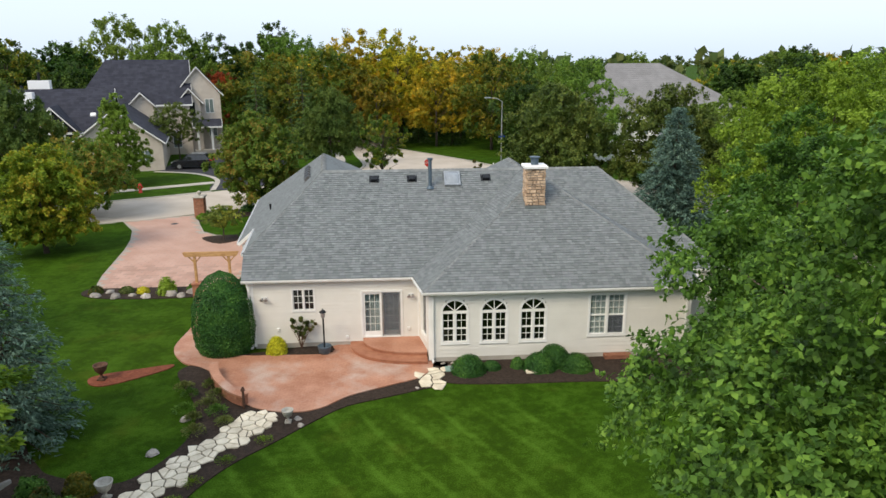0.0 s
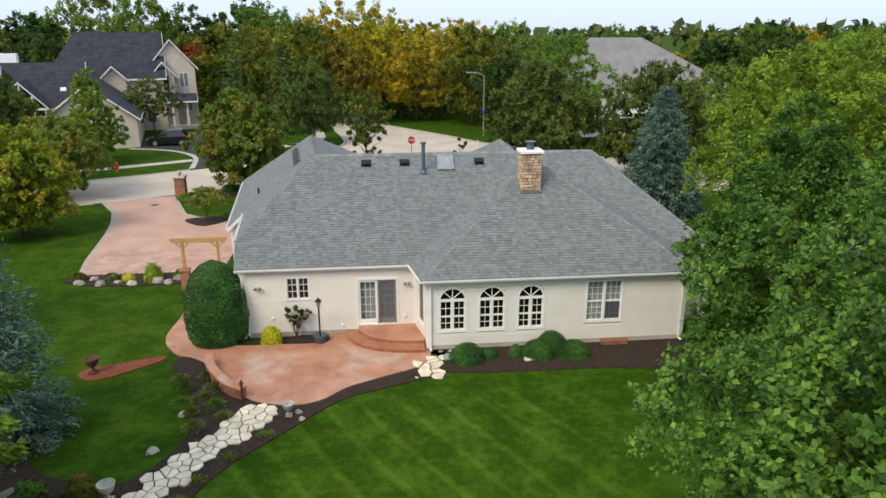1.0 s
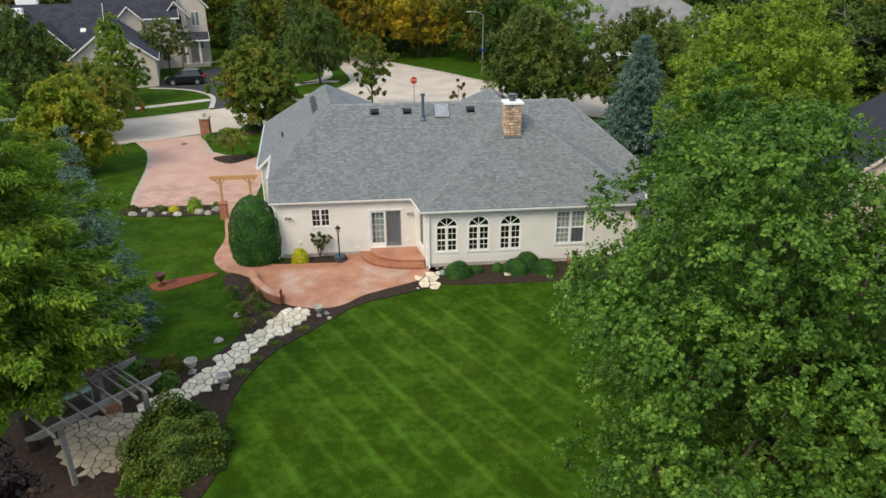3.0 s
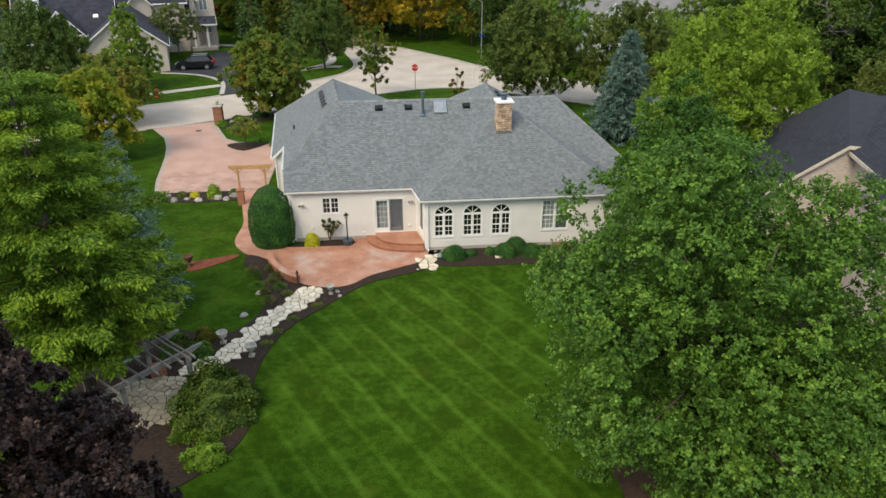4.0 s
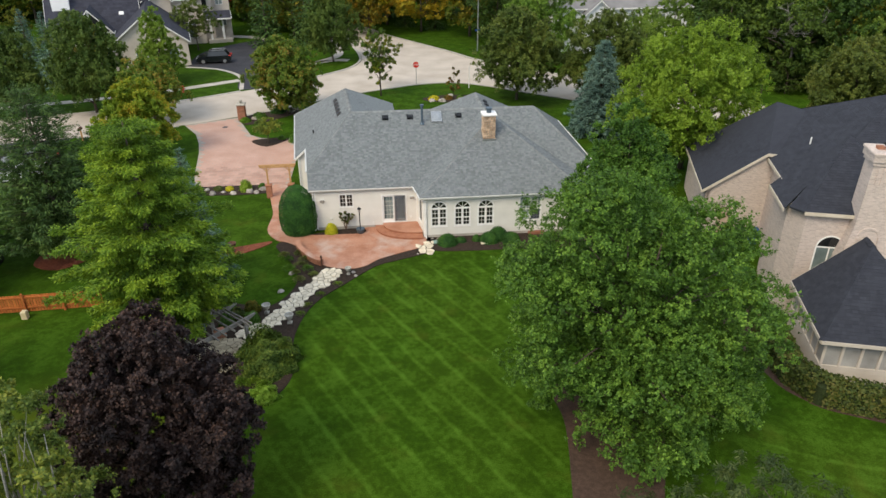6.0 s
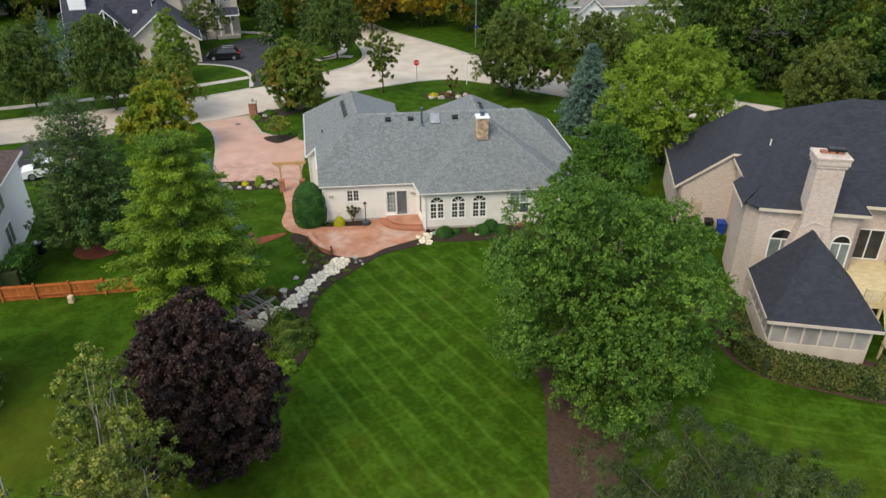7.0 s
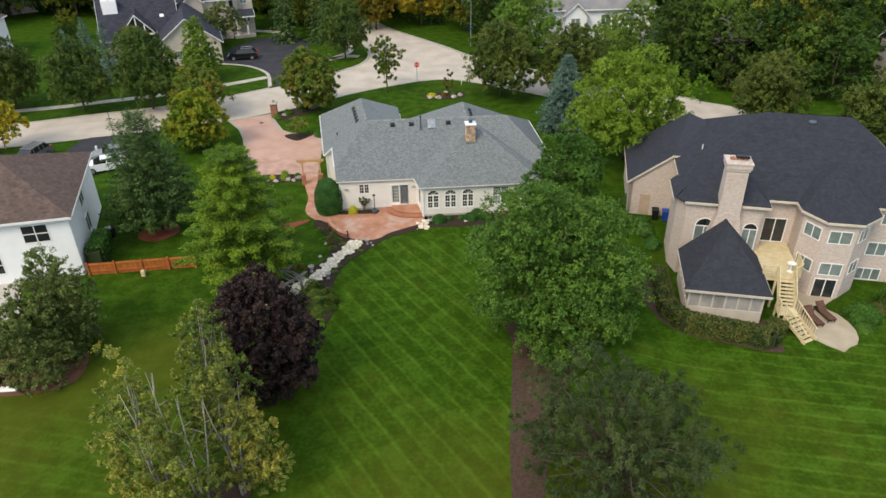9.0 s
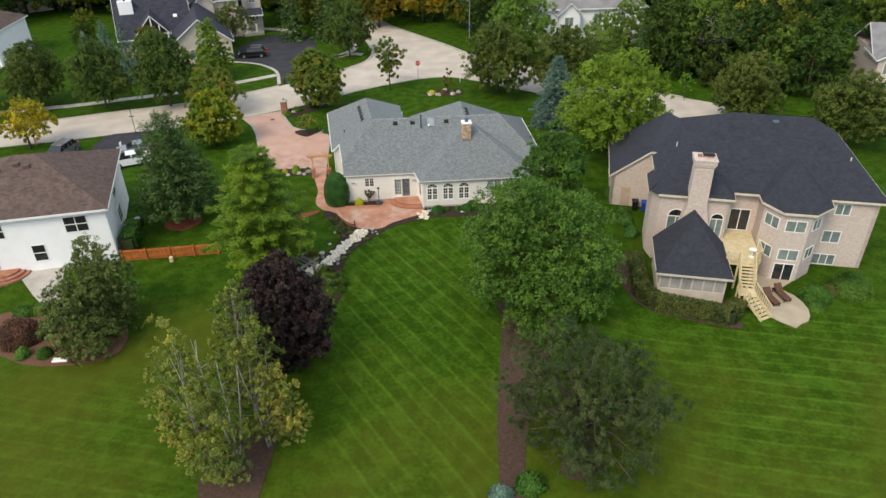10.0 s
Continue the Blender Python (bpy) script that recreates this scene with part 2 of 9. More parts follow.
def grass_material():
    """Mown lawn: blades' grain, patches, and the stripes that the mower left in two lawns."""
    m = bpy.data.materials.new("lawn_grass")
    m.use_nodes = True
    n, l = m.node_tree.nodes, m.node_tree.links
    bsdf = n["Principled BSDF"]
    geo = n.new("ShaderNodeNewGeometry")
    sep = n.new("ShaderNodeSeparateXYZ")
    l.new(geo.outputs["Position"], sep.inputs[0])

    def math_node(op, a, b=None, c=None):
        q = n.new("ShaderNodeMath")
        q.operation = op
        for i, v in enumerate((a, b, c)):
            if v is None:
                continue
            if isinstance(v, (int, float)):
                q.inputs[i].default_value = v
            else:
                l.new(v, q.inputs[i])
        return q.outputs[0]

    def noise_node(scale, detail=4, vec=None):
        q = n.new("ShaderNodeTexNoise")
        q.inputs["Scale"].default_value, q.inputs["Detail"].default_value = scale, detail
        l.new(vec or geo.outputs["Position"], q.inputs["Vector"])
        return q.outputs["Fac"]

    def ramp_node(v, a, b, lo=0.0, hi=1.0):
        q = n.new("ShaderNodeMapRange")
        q.interpolation_type = "SMOOTHSTEP"
        q.inputs["From Min"].default_value, q.inputs["From Max"].default_value = a, b
        q.inputs["To Min"].default_value, q.inputs["To Max"].default_value = lo, hi
        l.new(v, q.inputs["Value"])
        return q.outputs["Result"]

    x, y = sep.outputs["X"], sep.outputs["Y"]
    wob = math_node("MULTIPLY", math_node("SUBTRACT", noise_node(0.35, 3), 0.5), 0.5)

    def stripes(ax, ay, period, shift):
        s = math_node("ADD", math_node("ADD", math_node("MULTIPLY", x, ax), math_node("MULTIPLY", y, ay)), wob)
        ph = math_node("FRACT", math_node("ADD", math_node("DIVIDE", s, period), shift))
        line = ramp_node(math_node("ABSOLUTE", math_node("SUBTRACT", ph, 0.5)), 0.01, 0.09, 1.0, 0.0)
        faint = ramp_node(math_node("ABSOLUTE", math_node("SUBTRACT", ph, 0.5)), 0.42, 0.49, 0.0, 0.42)
        band = ramp_node(math_node("ABSOLUTE", math_node("SUBTRACT", ph, 0.25)), 0.2, 0.3, 1.0, 0.0)
        return math_node("ADD", math_node("ADD", faint, math_node("MULTIPLY", line, 0.55)), math_node("MULTIPLY", band, 0.16))

    a = stripes(STRIPE[0], STRIPE[1], STRIPE[2], STRIPE[3])
    b = stripes(0.27, 0.963, 2.3, 0.1)
    in_a = math_node("MULTIPLY", math_node("MULTIPLY", ramp_node(x, -9, -6), ramp_node(x, 6, 3.5)), math_node("MULTIPLY", ramp_node(y, 22.5, 20), ramp_node(noise_node(0.12, 3), 0.3, 0.5, 0.35, 1.0)))
    in_b = math_node("MULTIPLY", ramp_node(x, 11, 15), math_node("MULTIPLY", ramp_node(y, 8, 4), ramp_node(noise_node(0.12, 2), 0.3, 0.55, 0.3, 1.0)))
    in_c = math_node("MULTIPLY", ramp_node(x, -12, -16), ramp_node(y, 4, 0, 0.0, 0.7))
    mow = math_node("ADD", math_node("MULTIPLY", a, in_a), math_node("MULTIPLY", b, math_node("ADD", in_b, in_c)))
    patches = math_node("ADD", math_node("MULTIPLY", noise_node(0.8, 6), 0.6), math_node("MULTIPLY", noise_node(3.5, 6), 0.4))
    blades = noise_node(22, 6)
    tone = math_node("ADD", math_node("MULTIPLY", ramp_node(patches, 0.36, 0.64), 0.42), math_node("MULTIPLY", ramp_node(blades, 0.3, 0.7), 0.38))
    tone = math_node("ADD", math_node("ADD", tone, 0.08), math_node("MULTIPLY", mow, 0.5))
    ramp = n.new("ShaderNodeValToRGB")
    ramp.color_ramp.elements.new(0.5)
    for e, p, c in zip(ramp.color_ramp.elements, (0.0, 0.5, 1.0), GRASS):
        e.position, e.color = p, (*c, 1)
    l.new(tone, ramp.inputs["Fac"])
    dry = n.new("ShaderNodeMix")
    dry.data_type = "RGBA"
    dry.inputs["B"].default_value = (0.085, 0.088, 0.010, 1)
    l.new(ramp.outputs["Color"], dry.inputs["A"])
    worn = math_node("MULTIPLY", math_node("MAXIMUM", math_node("MULTIPLY", ramp_node(x, -9, -16), ramp_node(y, 14, 8)), ramp_node(y, 8, -12, 0.15, 1.0)), math_node("MULTIPLY", 1.0, ramp_node(noise_node(0.09, 5), 0.3, 0.66, 0.08, 0.58)))
    l.new(math_node("ADD", worn, math_node("MULTIPLY", ramp_node(noise_node(0.5, 6), 0.56, 0.72), 0.2)), dry.inputs["Factor"])
    l.new(dry.outputs["Result"], bsdf.inputs["Base Color"])
    bsdf.inputs["Roughness"].default_value = 0.9
    bsdf.inputs["Specular IOR Level"].default_value = 0.04
    bump = n.new("ShaderNodeBump")
    bump.inputs["Strength"].default_value, bump.inputs["Distance"].default_value = 0.7, 0.04
    l.new(blades, bump.inputs["Height"])
    l.new(bump.outputs["Normal"], bsdf.inputs["Normal"])
    return m


def stamped_material():
    """Stamped concrete: red-brown with worn grey-pink clouds and shallow stamped joints."""
    m = material("stamped_red_concrete", (0.33, 0.135, 0.075), (0.54, 0.285, 0.19), 0.9, 0.55, 0.2, 11, fine=0.3)
    n, l = m.node_tree.nodes, m.node_tree.links
    bsdf = n["Principled BSDF"]
    base = bsdf.inputs["Base Color"].links[0].from_socket
    geo = n.new("ShaderNodeNewGeometry")
    clouds = n.new("ShaderNodeTexNoise")
    clouds.inputs["Scale"].default_value, clouds.inputs["Detail"].default_value, clouds.inputs["Roughness"].default_value = 0.55, 7, 0.65
    l.new(geo.outputs["Position"], clouds.inputs["Vector"])
    worn = n.new("ShaderNodeMapRange")
    worn.inputs["From Min"].default_value, worn.inputs["From Max"].default_value, worn.inputs["To Max"].default_value = 0.48, 0.66, 0.75
    l.new(clouds.outputs["Fac"], worn.inputs["Value"])
    mix = n.new("ShaderNodeMix")
    mix.data_type = "RGBA"
    mix.inputs["B"].default_value = (0.52, 0.40, 0.335, 1)
    l.new(base, mix.inputs["A"])
    l.new(worn.outputs["Result"], mix.inputs["Factor"])
    joints = n.new("ShaderNodeTexBrick")
    joints.inputs["Scale"].default_value, joints.inputs["Mortar Size"].default_value = 2.2, 0.022
    joints.inputs["Color1"].default_value, joints.inputs["Color2"].default_value, joints.inputs["Mortar"].default_value = (1, 1, 1, 1), (0.96, 0.95, 0.95, 1), (0.90, 0.88, 0.86, 1)
    l.new(geo.outputs["Position"], joints.inputs["Vector"])
    mul = n.new("ShaderNodeMix")
    mul.data_type, mul.blend_type = "RGBA", "MULTIPLY"
    mul.inputs["Factor"].default_value = 1.0
    l.new(mix.outputs["Result"], mul.inputs["A"])
    l.new(joints.outputs["Color"], mul.inputs["B"])
    l.new(mul.outputs["Result"], bsdf.inputs["Base Color"])
    return m


def brick_material(name, dark, light, *rest, **more):
    """Mottled brick: each brick has a shade of its own between paler joints."""
    m = material(name, dark, light, *rest, **more)
    n, l = m.node_tree.nodes, m.node_tree.links
    bsdf = n["Principled BSDF"]
    base = bsdf.inputs["Base Color"].links[0].from_socket
    geo = n.new("ShaderNodeNewGeometry")
    sep, join = n.new("ShaderNodeSeparateXYZ"), n.new("ShaderNodeCombineXYZ")
    run = n.new("ShaderNodeMath")
    run.operation = "SUBTRACT"
    l.new(geo.outputs["Position"], sep.inputs[0])
    l.new(sep.outputs["X"], run.inputs[0])
    l.new(sep.outputs["Y"], run.inputs[1])
    l.new(run.outputs[0], join.inputs["X"])
    l.new(sep.outputs["Z"], join.inputs["Y"])
    tex = n.new("ShaderNodeTexBrick")
    tex.inputs["Scale"].default_value, tex.inputs["Brick Width"].default_value, tex.inputs["Row Height"].default_value = 1.0, 0.25, 0.085
    tex.inputs["Mortar Size"].default_value, tex.inputs["Bias"].default_value = 0.012, 0.0
    tex.inputs["Color1"].default_value, tex.inputs["Color2"].default_value, tex.inputs["Mortar"].default_value = (1.12, 1.09, 1.07, 1), (0.84, 0.82, 0.81, 1), (1.12, 1.12, 1.12, 1)
    l.new(join.outputs[0], tex.inputs["Vector"])
    mul = n.new("ShaderNodeMix")
    mul.data_type, mul.blend_type = "RGBA", "MULTIPLY"
    mul.inputs["Factor"].default_value = 1.0
    l.new(base, mul.inputs["A"])
    l.new(tex.outputs["Color"], mul.inputs["B"])
    l.new(mul.outputs["Result"], bsdf.inputs["Base Color"])
    return m


def screen_material(name, colour, open_share):
    """Woven screen: part threads, part holes."""
    m = bpy.data.materials.new(name)
    m.use_nodes = True
    n, l = m.node_tree.nodes, m.node_tree.links
    bsdf = n["Principled BSDF"]
    bsdf.inputs["Base Color"].default_value, bsdf.inputs["Roughness"].default_value = (*colour, 1), 0.6
    clear = n.new("ShaderNodeBsdfTransparent")
    mix = n.new("ShaderNodeMixShader")
    mix.inputs[0].default_value = open_share
    l.new(bsdf.outputs[0], mix.inputs[1])
    l.new(clear.outputs[0], mix.inputs[2])
    l.new(mix.outputs[0], n["Material Output"].inputs["Surface"])
    return m


STRIPE = (0.875, 0.485, 2.4, 0.208)
GRASS = ((0.0095, 0.028, 0.0016), (0.027, 0.067, 0.0030), (0.067, 0.145, 0.012))
M_GRASS = grass_material()
M_MULCH = material("dark_mulch", (0.014, 0.009, 0.006), (0.055, 0.035, 0.024), 9, 0.95, 1.0, 45)
M_MULCH_RED = material("red_mulch", (0.12, 0.03, 0.015), (0.26, 0.08, 0.04), 9, 0.95, 1.0, 45)
M_TAN_CONCRETE = material("tan_concrete", (0.32, 0.26, 0.185), (0.44, 0.37, 0.275), 0.9, 0.9, 0.3, 50)
M_MULCH_BROWN = material("red_brown_mulch", (0.07, 0.034, 0.02), (0.19, 0.095, 0.058), 5, 0.95, 1.0, 30, fine=0.6)
M_MULCH_OLD = material("grey_brown_mulch", (0.030, 0.018, 0.012), (0.105, 0.064, 0.045), 5, 0.95, 1.0, 30, fine=0.6)
M_STREET = material("pale_concrete_street", (0.38, 0.325, 0.27), (0.53, 0.465, 0.40), 0.35, 0.9, 0.3, 40)
M_CONCRETE = material("concrete", (0.32, 0.29, 0.25), (0.5, 0.46, 0.41), 0.8, 0.9, 0.3, 50)
M_ASPHALT = material("dark_asphalt", (0.022, 0.022, 0.027), (0.042, 0.042, 0.05), 0.6, 0.85, 0.4, 90)
M_PATIO = stamped_material()
M_PATIO_EDGE = material("brick_red_edge", (0.27, 0.10, 0.055), (0.42, 0.19, 0.11), 2.5, 0.7, 0.4, 40)
M_DRIVE = material("pink_pavers", (0.37, 0.215, 0.165), (0.47, 0.305, 0.245), 0.5, 0.75, 0.3, 20, vary=0.14)
M_FLAG = material("pale_flagstone", (0.54, 0.46, 0.34), (0.84, 0.75, 0.59), 2.2, 0.85, 0.5, 18, vary=0.12)
M_FLAG_OLD = material("dull_flagstone", (0.33, 0.275, 0.185), (0.49, 0.42, 0.30), 2.2, 0.9, 0.5, 18, vary=0.14)
M_SIDING = material("cream_vinyl_siding", (0.67, 0.645, 0.60), (0.74, 0.715, 0.665), 1.2, 0.55, 0.08, 30, vary=0.015)
M_WHITE = material("white_trim", (0.72, 0.71, 0.69), (0.84, 0.83, 0.81), 2.0, 0.45, 0.05, 40)
M_ROOF = material("grey_shingles", (0.148, 0.162, 0.168), (0.186, 0.201, 0.206), 5.0, 0.9, 0.5, 70, vary=0.19, tint=0.03, island=True)
M_ROOF_TAB = material("grey_shingle_tabs", (0.148, 0.162, 0.168), (0.186, 0.201, 0.206), 5.0, 0.9, 0.5, 70, vary=0.19, tint=0.03)
M_RIDGE = material("grey_ridge_caps", (0.15, 0.16, 0.16), (0.24, 0.25, 0.25), 1.5, 0.9, 0.5, 70, vary=0.18, island=True)
M_ROOF_DARK = material("charcoal_shingles", (0.025, 0.027, 0.037), (0.033, 0.036, 0.047), 2.0, 0.9, 0.6, 40, vary=0.16, island=True)
M_ROOF_BROWN = material("brown_shingles", (0.085, 0.057, 0.048), (0.125, 0.086, 0.073), 1.5, 0.9, 0.6, 18, vary=0.2, island=True)
M_ROOF_PALE = material("pale_grey_shingles", (0.17, 0.165, 0.17), (0.25, 0.245, 0.25), 0.8, 0.9, 0.6, 18)
M_STONE = material("fieldstone", (0.38, 0.25, 0.16), (0.66, 0.50, 0.36), 3, 0.9, 0.6, 25, vary=0.28)
M_MORTAR = material("mortar", (0.30, 0.26, 0.22), (0.42, 0.37, 0.32), 4, 0.95, 0.4, 60)
M_BRICK = material("red_brick", (0.25, 0.10, 0.055), (0.40, 0.19, 0.12), 3, 0.9, 0.5, 40, vary=0.2)
M_PALE_BRICK = brick_material("pale_pink_brick", (0.44, 0.365, 0.325), (0.58, 0.505, 0.46), 5, 0.9, 0.6, 26, fine=0.6, stretch=(1, 1, 3))
M_BEIGE = material("beige_wall", (0.46, 0.40, 0.34), (0.56, 0.50, 0.43), 1.2, 0.8, 0.2, 30)
M_WHITEWALL = material("white_siding", (0.82, 0.82, 0.83), (0.88, 0.88, 0.89), 1.2, 0.6, 0.1, 30)
M_DARKMETAL = material("dark_metal", (0.012, 0.013, 0.015), (0.035, 0.036, 0.04), 6, 0.45, 0.1, 40, metal=0.6)
M_BLUEMETAL = material("blue_grey_metal", (0.07, 0.10, 0.13), (0.12, 0.16, 0.20), 6, 0.5, 0.1, 40, metal=0.4)
M_STEEL = material("galvanised_steel", (0.32, 0.33, 0.34), (0.5, 0.51, 0.52), 6, 0.4, 0.1, 40, metal=0.8)
# the rooms' dimness is put into this near-black brown
M_INSIDE = material("shade_dark_interior", (0.045, 0.038, 0.03), (0.085, 0.07, 0.055), 1.5, 0.9)
M_BLIND = material("pale_blinds", (0.68, 0.71, 0.70), (0.8, 0.83, 0.82), 2, 0.8, 0.1, 30)
M_GLASS = glass_material("window_glass", (0.72, 0.78, 0.8))
M_SCREEN = screen_material("insect_screen", (0.10, 0.11, 0.13), 0.45)
M_WOOD = material("cedar_wood", (0.38, 0.20, 0.08), (0.58, 0.35, 0.16), 3, 0.75, 0.3, 30, stretch=(1, 1, 4))
M_GREYWOOD = material("weathered_grey_wood", (0.17, 0.155, 0.14), (0.33, 0.31, 0.29), 3, 0.9, 0.4, 30)
M_FENCE = material("orange_stained_cedar", (0.34, 0.088, 0.02), (0.50, 0.165, 0.042), 3, 0.8, 0.3, 30, vary=0.15)
M_DECK = material("yellow_treated_wood", (0.50, 0.40, 0.22), (0.66, 0.56, 0.36), 3, 0.75, 0.3, 30)
M_BARK = material("grey_brown_bark", (0.05, 0.038, 0.028), (0.13, 0.10, 0.08), 8, 0.95, 0.8, 30, stretch=(2, 2, 0.6))
M_BIRCH = material("pale_birch_bark", (0.20, 0.18, 0.15), (0.46, 0.43, 0.38), 6, 0.9, 0.5, 30, stretch=(1, 1, 3))
M_RED = material("red_paint", (0.5, 0.02, 0.015), (0.62, 0.035, 0.025), 3, 0.45)
M_BLUE = material("blue_plastic", (0.01, 0.045, 0.24), (0.015, 0.06, 0.32), 3, 0.5)
M_BLACK = material("black_rubber", (0.008, 0.008, 0.009), (0.02, 0.02, 0.022), 5, 0.6)
M_CARBLACK = material("black_car_paint", (0.006, 0.007, 0.010), (0.010, 0.011, 0.015), 3, 0.12, spec=0.6)
M_CARWHITE = material("white_car_paint", (0.72, 0.73, 0.75), (0.78, 0.79, 0.8), 3, 0.2, spec=0.5)
M_CARGLASS = material("dark_car_glass", (0.01, 0.012, 0.014), (0.016, 0.018, 0.02), 3, 0.05, spec=0.7)
M_URN = material("weathered_cast_stone", (0.30, 0.28, 0.24), (0.52, 0.49, 0.43), 6, 0.95, 0.6, 30)
M_RUST = material("rusty_iron", (0.06, 0.03, 0.02), (0.14, 0.07, 0.045), 8, 0.85, 0.4, 40)
M_ROCK = material("field_boulder", (0.20, 0.18, 0.16), (0.45, 0.40, 0.35), 4, 0.95, 0.6, 20, vary=0.3)
M_TEAL = material("faded_teal_lid", (0.17, 0.26, 0.23), (0.25, 0.35, 0.31), 4, 0.8)

L_MAPLE = leaf_material("maple_leaves", ((0.014, 0.038, 0.007), (0.037, 0.096, 0.016), (0.10, 0.195, 0.034)), 0.9, 0.3, gain=1.8)
L_GREEN = leaf_material("green_leaves", ((0.013, 0.036, 0.006), (0.037, 0.085, 0.013), (0.088, 0.16, 0.028)), 0.4, gain=1.85)
L_LIME = leaf_material("lime_leaves", ((0.045, 0.09, 0.008), (0.11, 0.19, 0.018), (0.19, 0.28, 0.04)), 0.5, 0.35, gain=1.5)
L_DULL = leaf_material("dull_green_leaves", ((0.018, 0.034, 0.008), (0.045, 0.069, 0.015), (0.088, 0.105, 0.025)), 0.4, gain=2.05)
L_YELLOW = leaf_material("yellow_autumn_leaves", ((0.06, 0.09, 0.008), (0.19, 0.17, 0.014), (0.42, 0.29, 0.02)), 0.4, 0.35, gain=1.85)
L_ORANGE = leaf_material("orange_autumn_leaves", ((0.045, 0.075, 0.010), (0.14, 0.13, 0.014), (0.34, 0.19, 0.02)), 0.35, 0.3, gain=1.2)
L_MIXED = leaf_material("turning_leaves", ((0.018, 0.045, 0.007), (0.07, 0.11, 0.014), (0.24, 0.18, 0.02)), 0.3, 0.3)
L_REDDISH = leaf_material("red_tipped_leaves", ((0.018, 0.04, 0.008), (0.05, 0.075, 0.014), (0.19, 0.055, 0.022)), 0.45, 0.25)
L_SCARLET = leaf_material("scarlet_leaves", ((0.06, 0.012, 0.006), (0.19, 0.03, 0.014), (0.34, 0.06, 0.03)), 0.6, 0.3)
L_PURPLE = leaf_material("purple_plum_leaves", ((0.006, 0.004, 0.006), (0.018, 0.011, 0.014), (0.055, 0.030, 0.030)), 0.9, 0.12, gain=1.75)
L_PINE = leaf_material("pine_needles", ((0.026, 0.058, 0.009), (0.082, 0.142, 0.015), (0.165, 0.225, 0.02)), 0.6, 0.3, gain=1.8)
L_SPRUCE = leaf_material("dark_needles", ((0.009, 0.022, 0.008), (0.026, 0.050, 0.016), (0.056, 0.088, 0.024)), 0.8, 0.15, gain=2.4)
L_BLUE = leaf_material("blue_spruce_needles", ((0.020, 0.042, 0.042), (0.054, 0.096, 0.095), (0.135, 0.20, 0.20)), 0.8, 0.12, gain=1.8)
L_BIRCH = leaf_material("birch_leaves", ((0.045, 0.072, 0.020), (0.10, 0.13, 0.034), (0.29, 0.25, 0.05)), 0.45, 0.35, gain=1.95)
L_BIRCH_PALE = leaf_material("pale_birch_leaves", ((0.030, 0.055, 0.014), (0.08, 0.125, 0.030), (0.23, 0.25, 0.05)), 0.5, 0.3, gain=1.6)
L_OLIVE = leaf_material("grey_green_leaves", ((0.030, 0.042, 0.013), (0.072, 0.092, 0.028), (0.15, 0.17, 0.06)), 0.6, 0.3, gain=1.75)
L_MIXGREEN = leaf_material("green_leaves_tinged_red", ((0.026, 0.052, 0.009), (0.062, 0.105, 0.016), (0.165, 0.095, 0.022)), 0.45, 0.35, gain=2.2)
L_LIMEDULL = leaf_material("light_green_leaves", ((0.03, 0.06, 0.01), (0.075, 0.12, 0.02), (0.13, 0.19, 0.035)), 0.5, 0.35, gain=1.9)
L_WILLOW = leaf_material("dull_drooping_leaves", ((0.016, 0.030, 0.010), (0.040, 0.060, 0.020), (0.085, 0.105, 0.038)), 0.4, 0.3, gain=1.35)
L_YGREEN = leaf_material("yellow_green_leaves", ((0.035, 0.072, 0.008), (0.10, 0.15, 0.014), (0.24, 0.18, 0.02)), 0.5, 0.35, gain=2.15)
L_BOX = leaf_material("clipped_hedge_leaves", ((0.007, 0.024, 0.006), (0.02, 0.06, 0.013), (0.055, 0.115, 0.02)), 1.4, 0.15, gain=1.85)
L_ROSE = leaf_material("rose_leaves", ((0.02, 0.036, 0.010), (0.05, 0.075, 0.02), (0.15, 0.075, 0.035)), 1.2, 0.25, gain=1.6)
L_WOODS = leaf_material("woodland_leaves", ((0.010, 0.026, 0.005), (0.030, 0.062, 0.011), (0.075, 0.125, 0.022)), 0.25, 0.3, gain=1.5)
L_GOLD = leaf_material("golden_cypress_leaves", ((0.16, 0.16, 0.010), (0.36, 0.32, 0.02), (0.55, 0.5, 0.05)), 1.5, 0.3, gain=1.6)
L_BARBERRY = leaf_material("barberry_leaves", ((0.020, 0.010, 0.009), (0.055, 0.024, 0.020), (0.12, 0.055, 0.04)), 0.9, 0.2, gain=1.6)
L_HOSTA = leaf_material("hosta_leaves", ((0.03, 0.07, 0.008), (0.075, 0.14, 0.016), (0.14, 0.21, 0.03)), 0.9, 0.3, gain=1.6)
L_VIB = leaf_material("viburnum_leaves", ((0.016, 0.036, 0.007), (0.042, 0.080, 0.014), (0.11, 0.145, 0.028)), 1.6, 0.25, gain=1.75)
L_AIRY = leaf_material("airy_light_leaves", ((0.05, 0.10, 0.014), (0.10, 0.18, 0.028), (0.17, 0.26, 0.05)), 0.5, 0.4, gain=1.6)
L_HEDGE = leaf_material("reddish_hedge_leaves", ((0.012, 0.024, 0.006), (0.038, 0.06, 0.014), (0.095, 0.09, 0.026)), 0.8, 0.2)

# ---------------------------------------------------------------- plants


def unit(v):
    return v / np.maximum(np.linalg.norm(v, axis=1, keepdims=True), 1e-9)


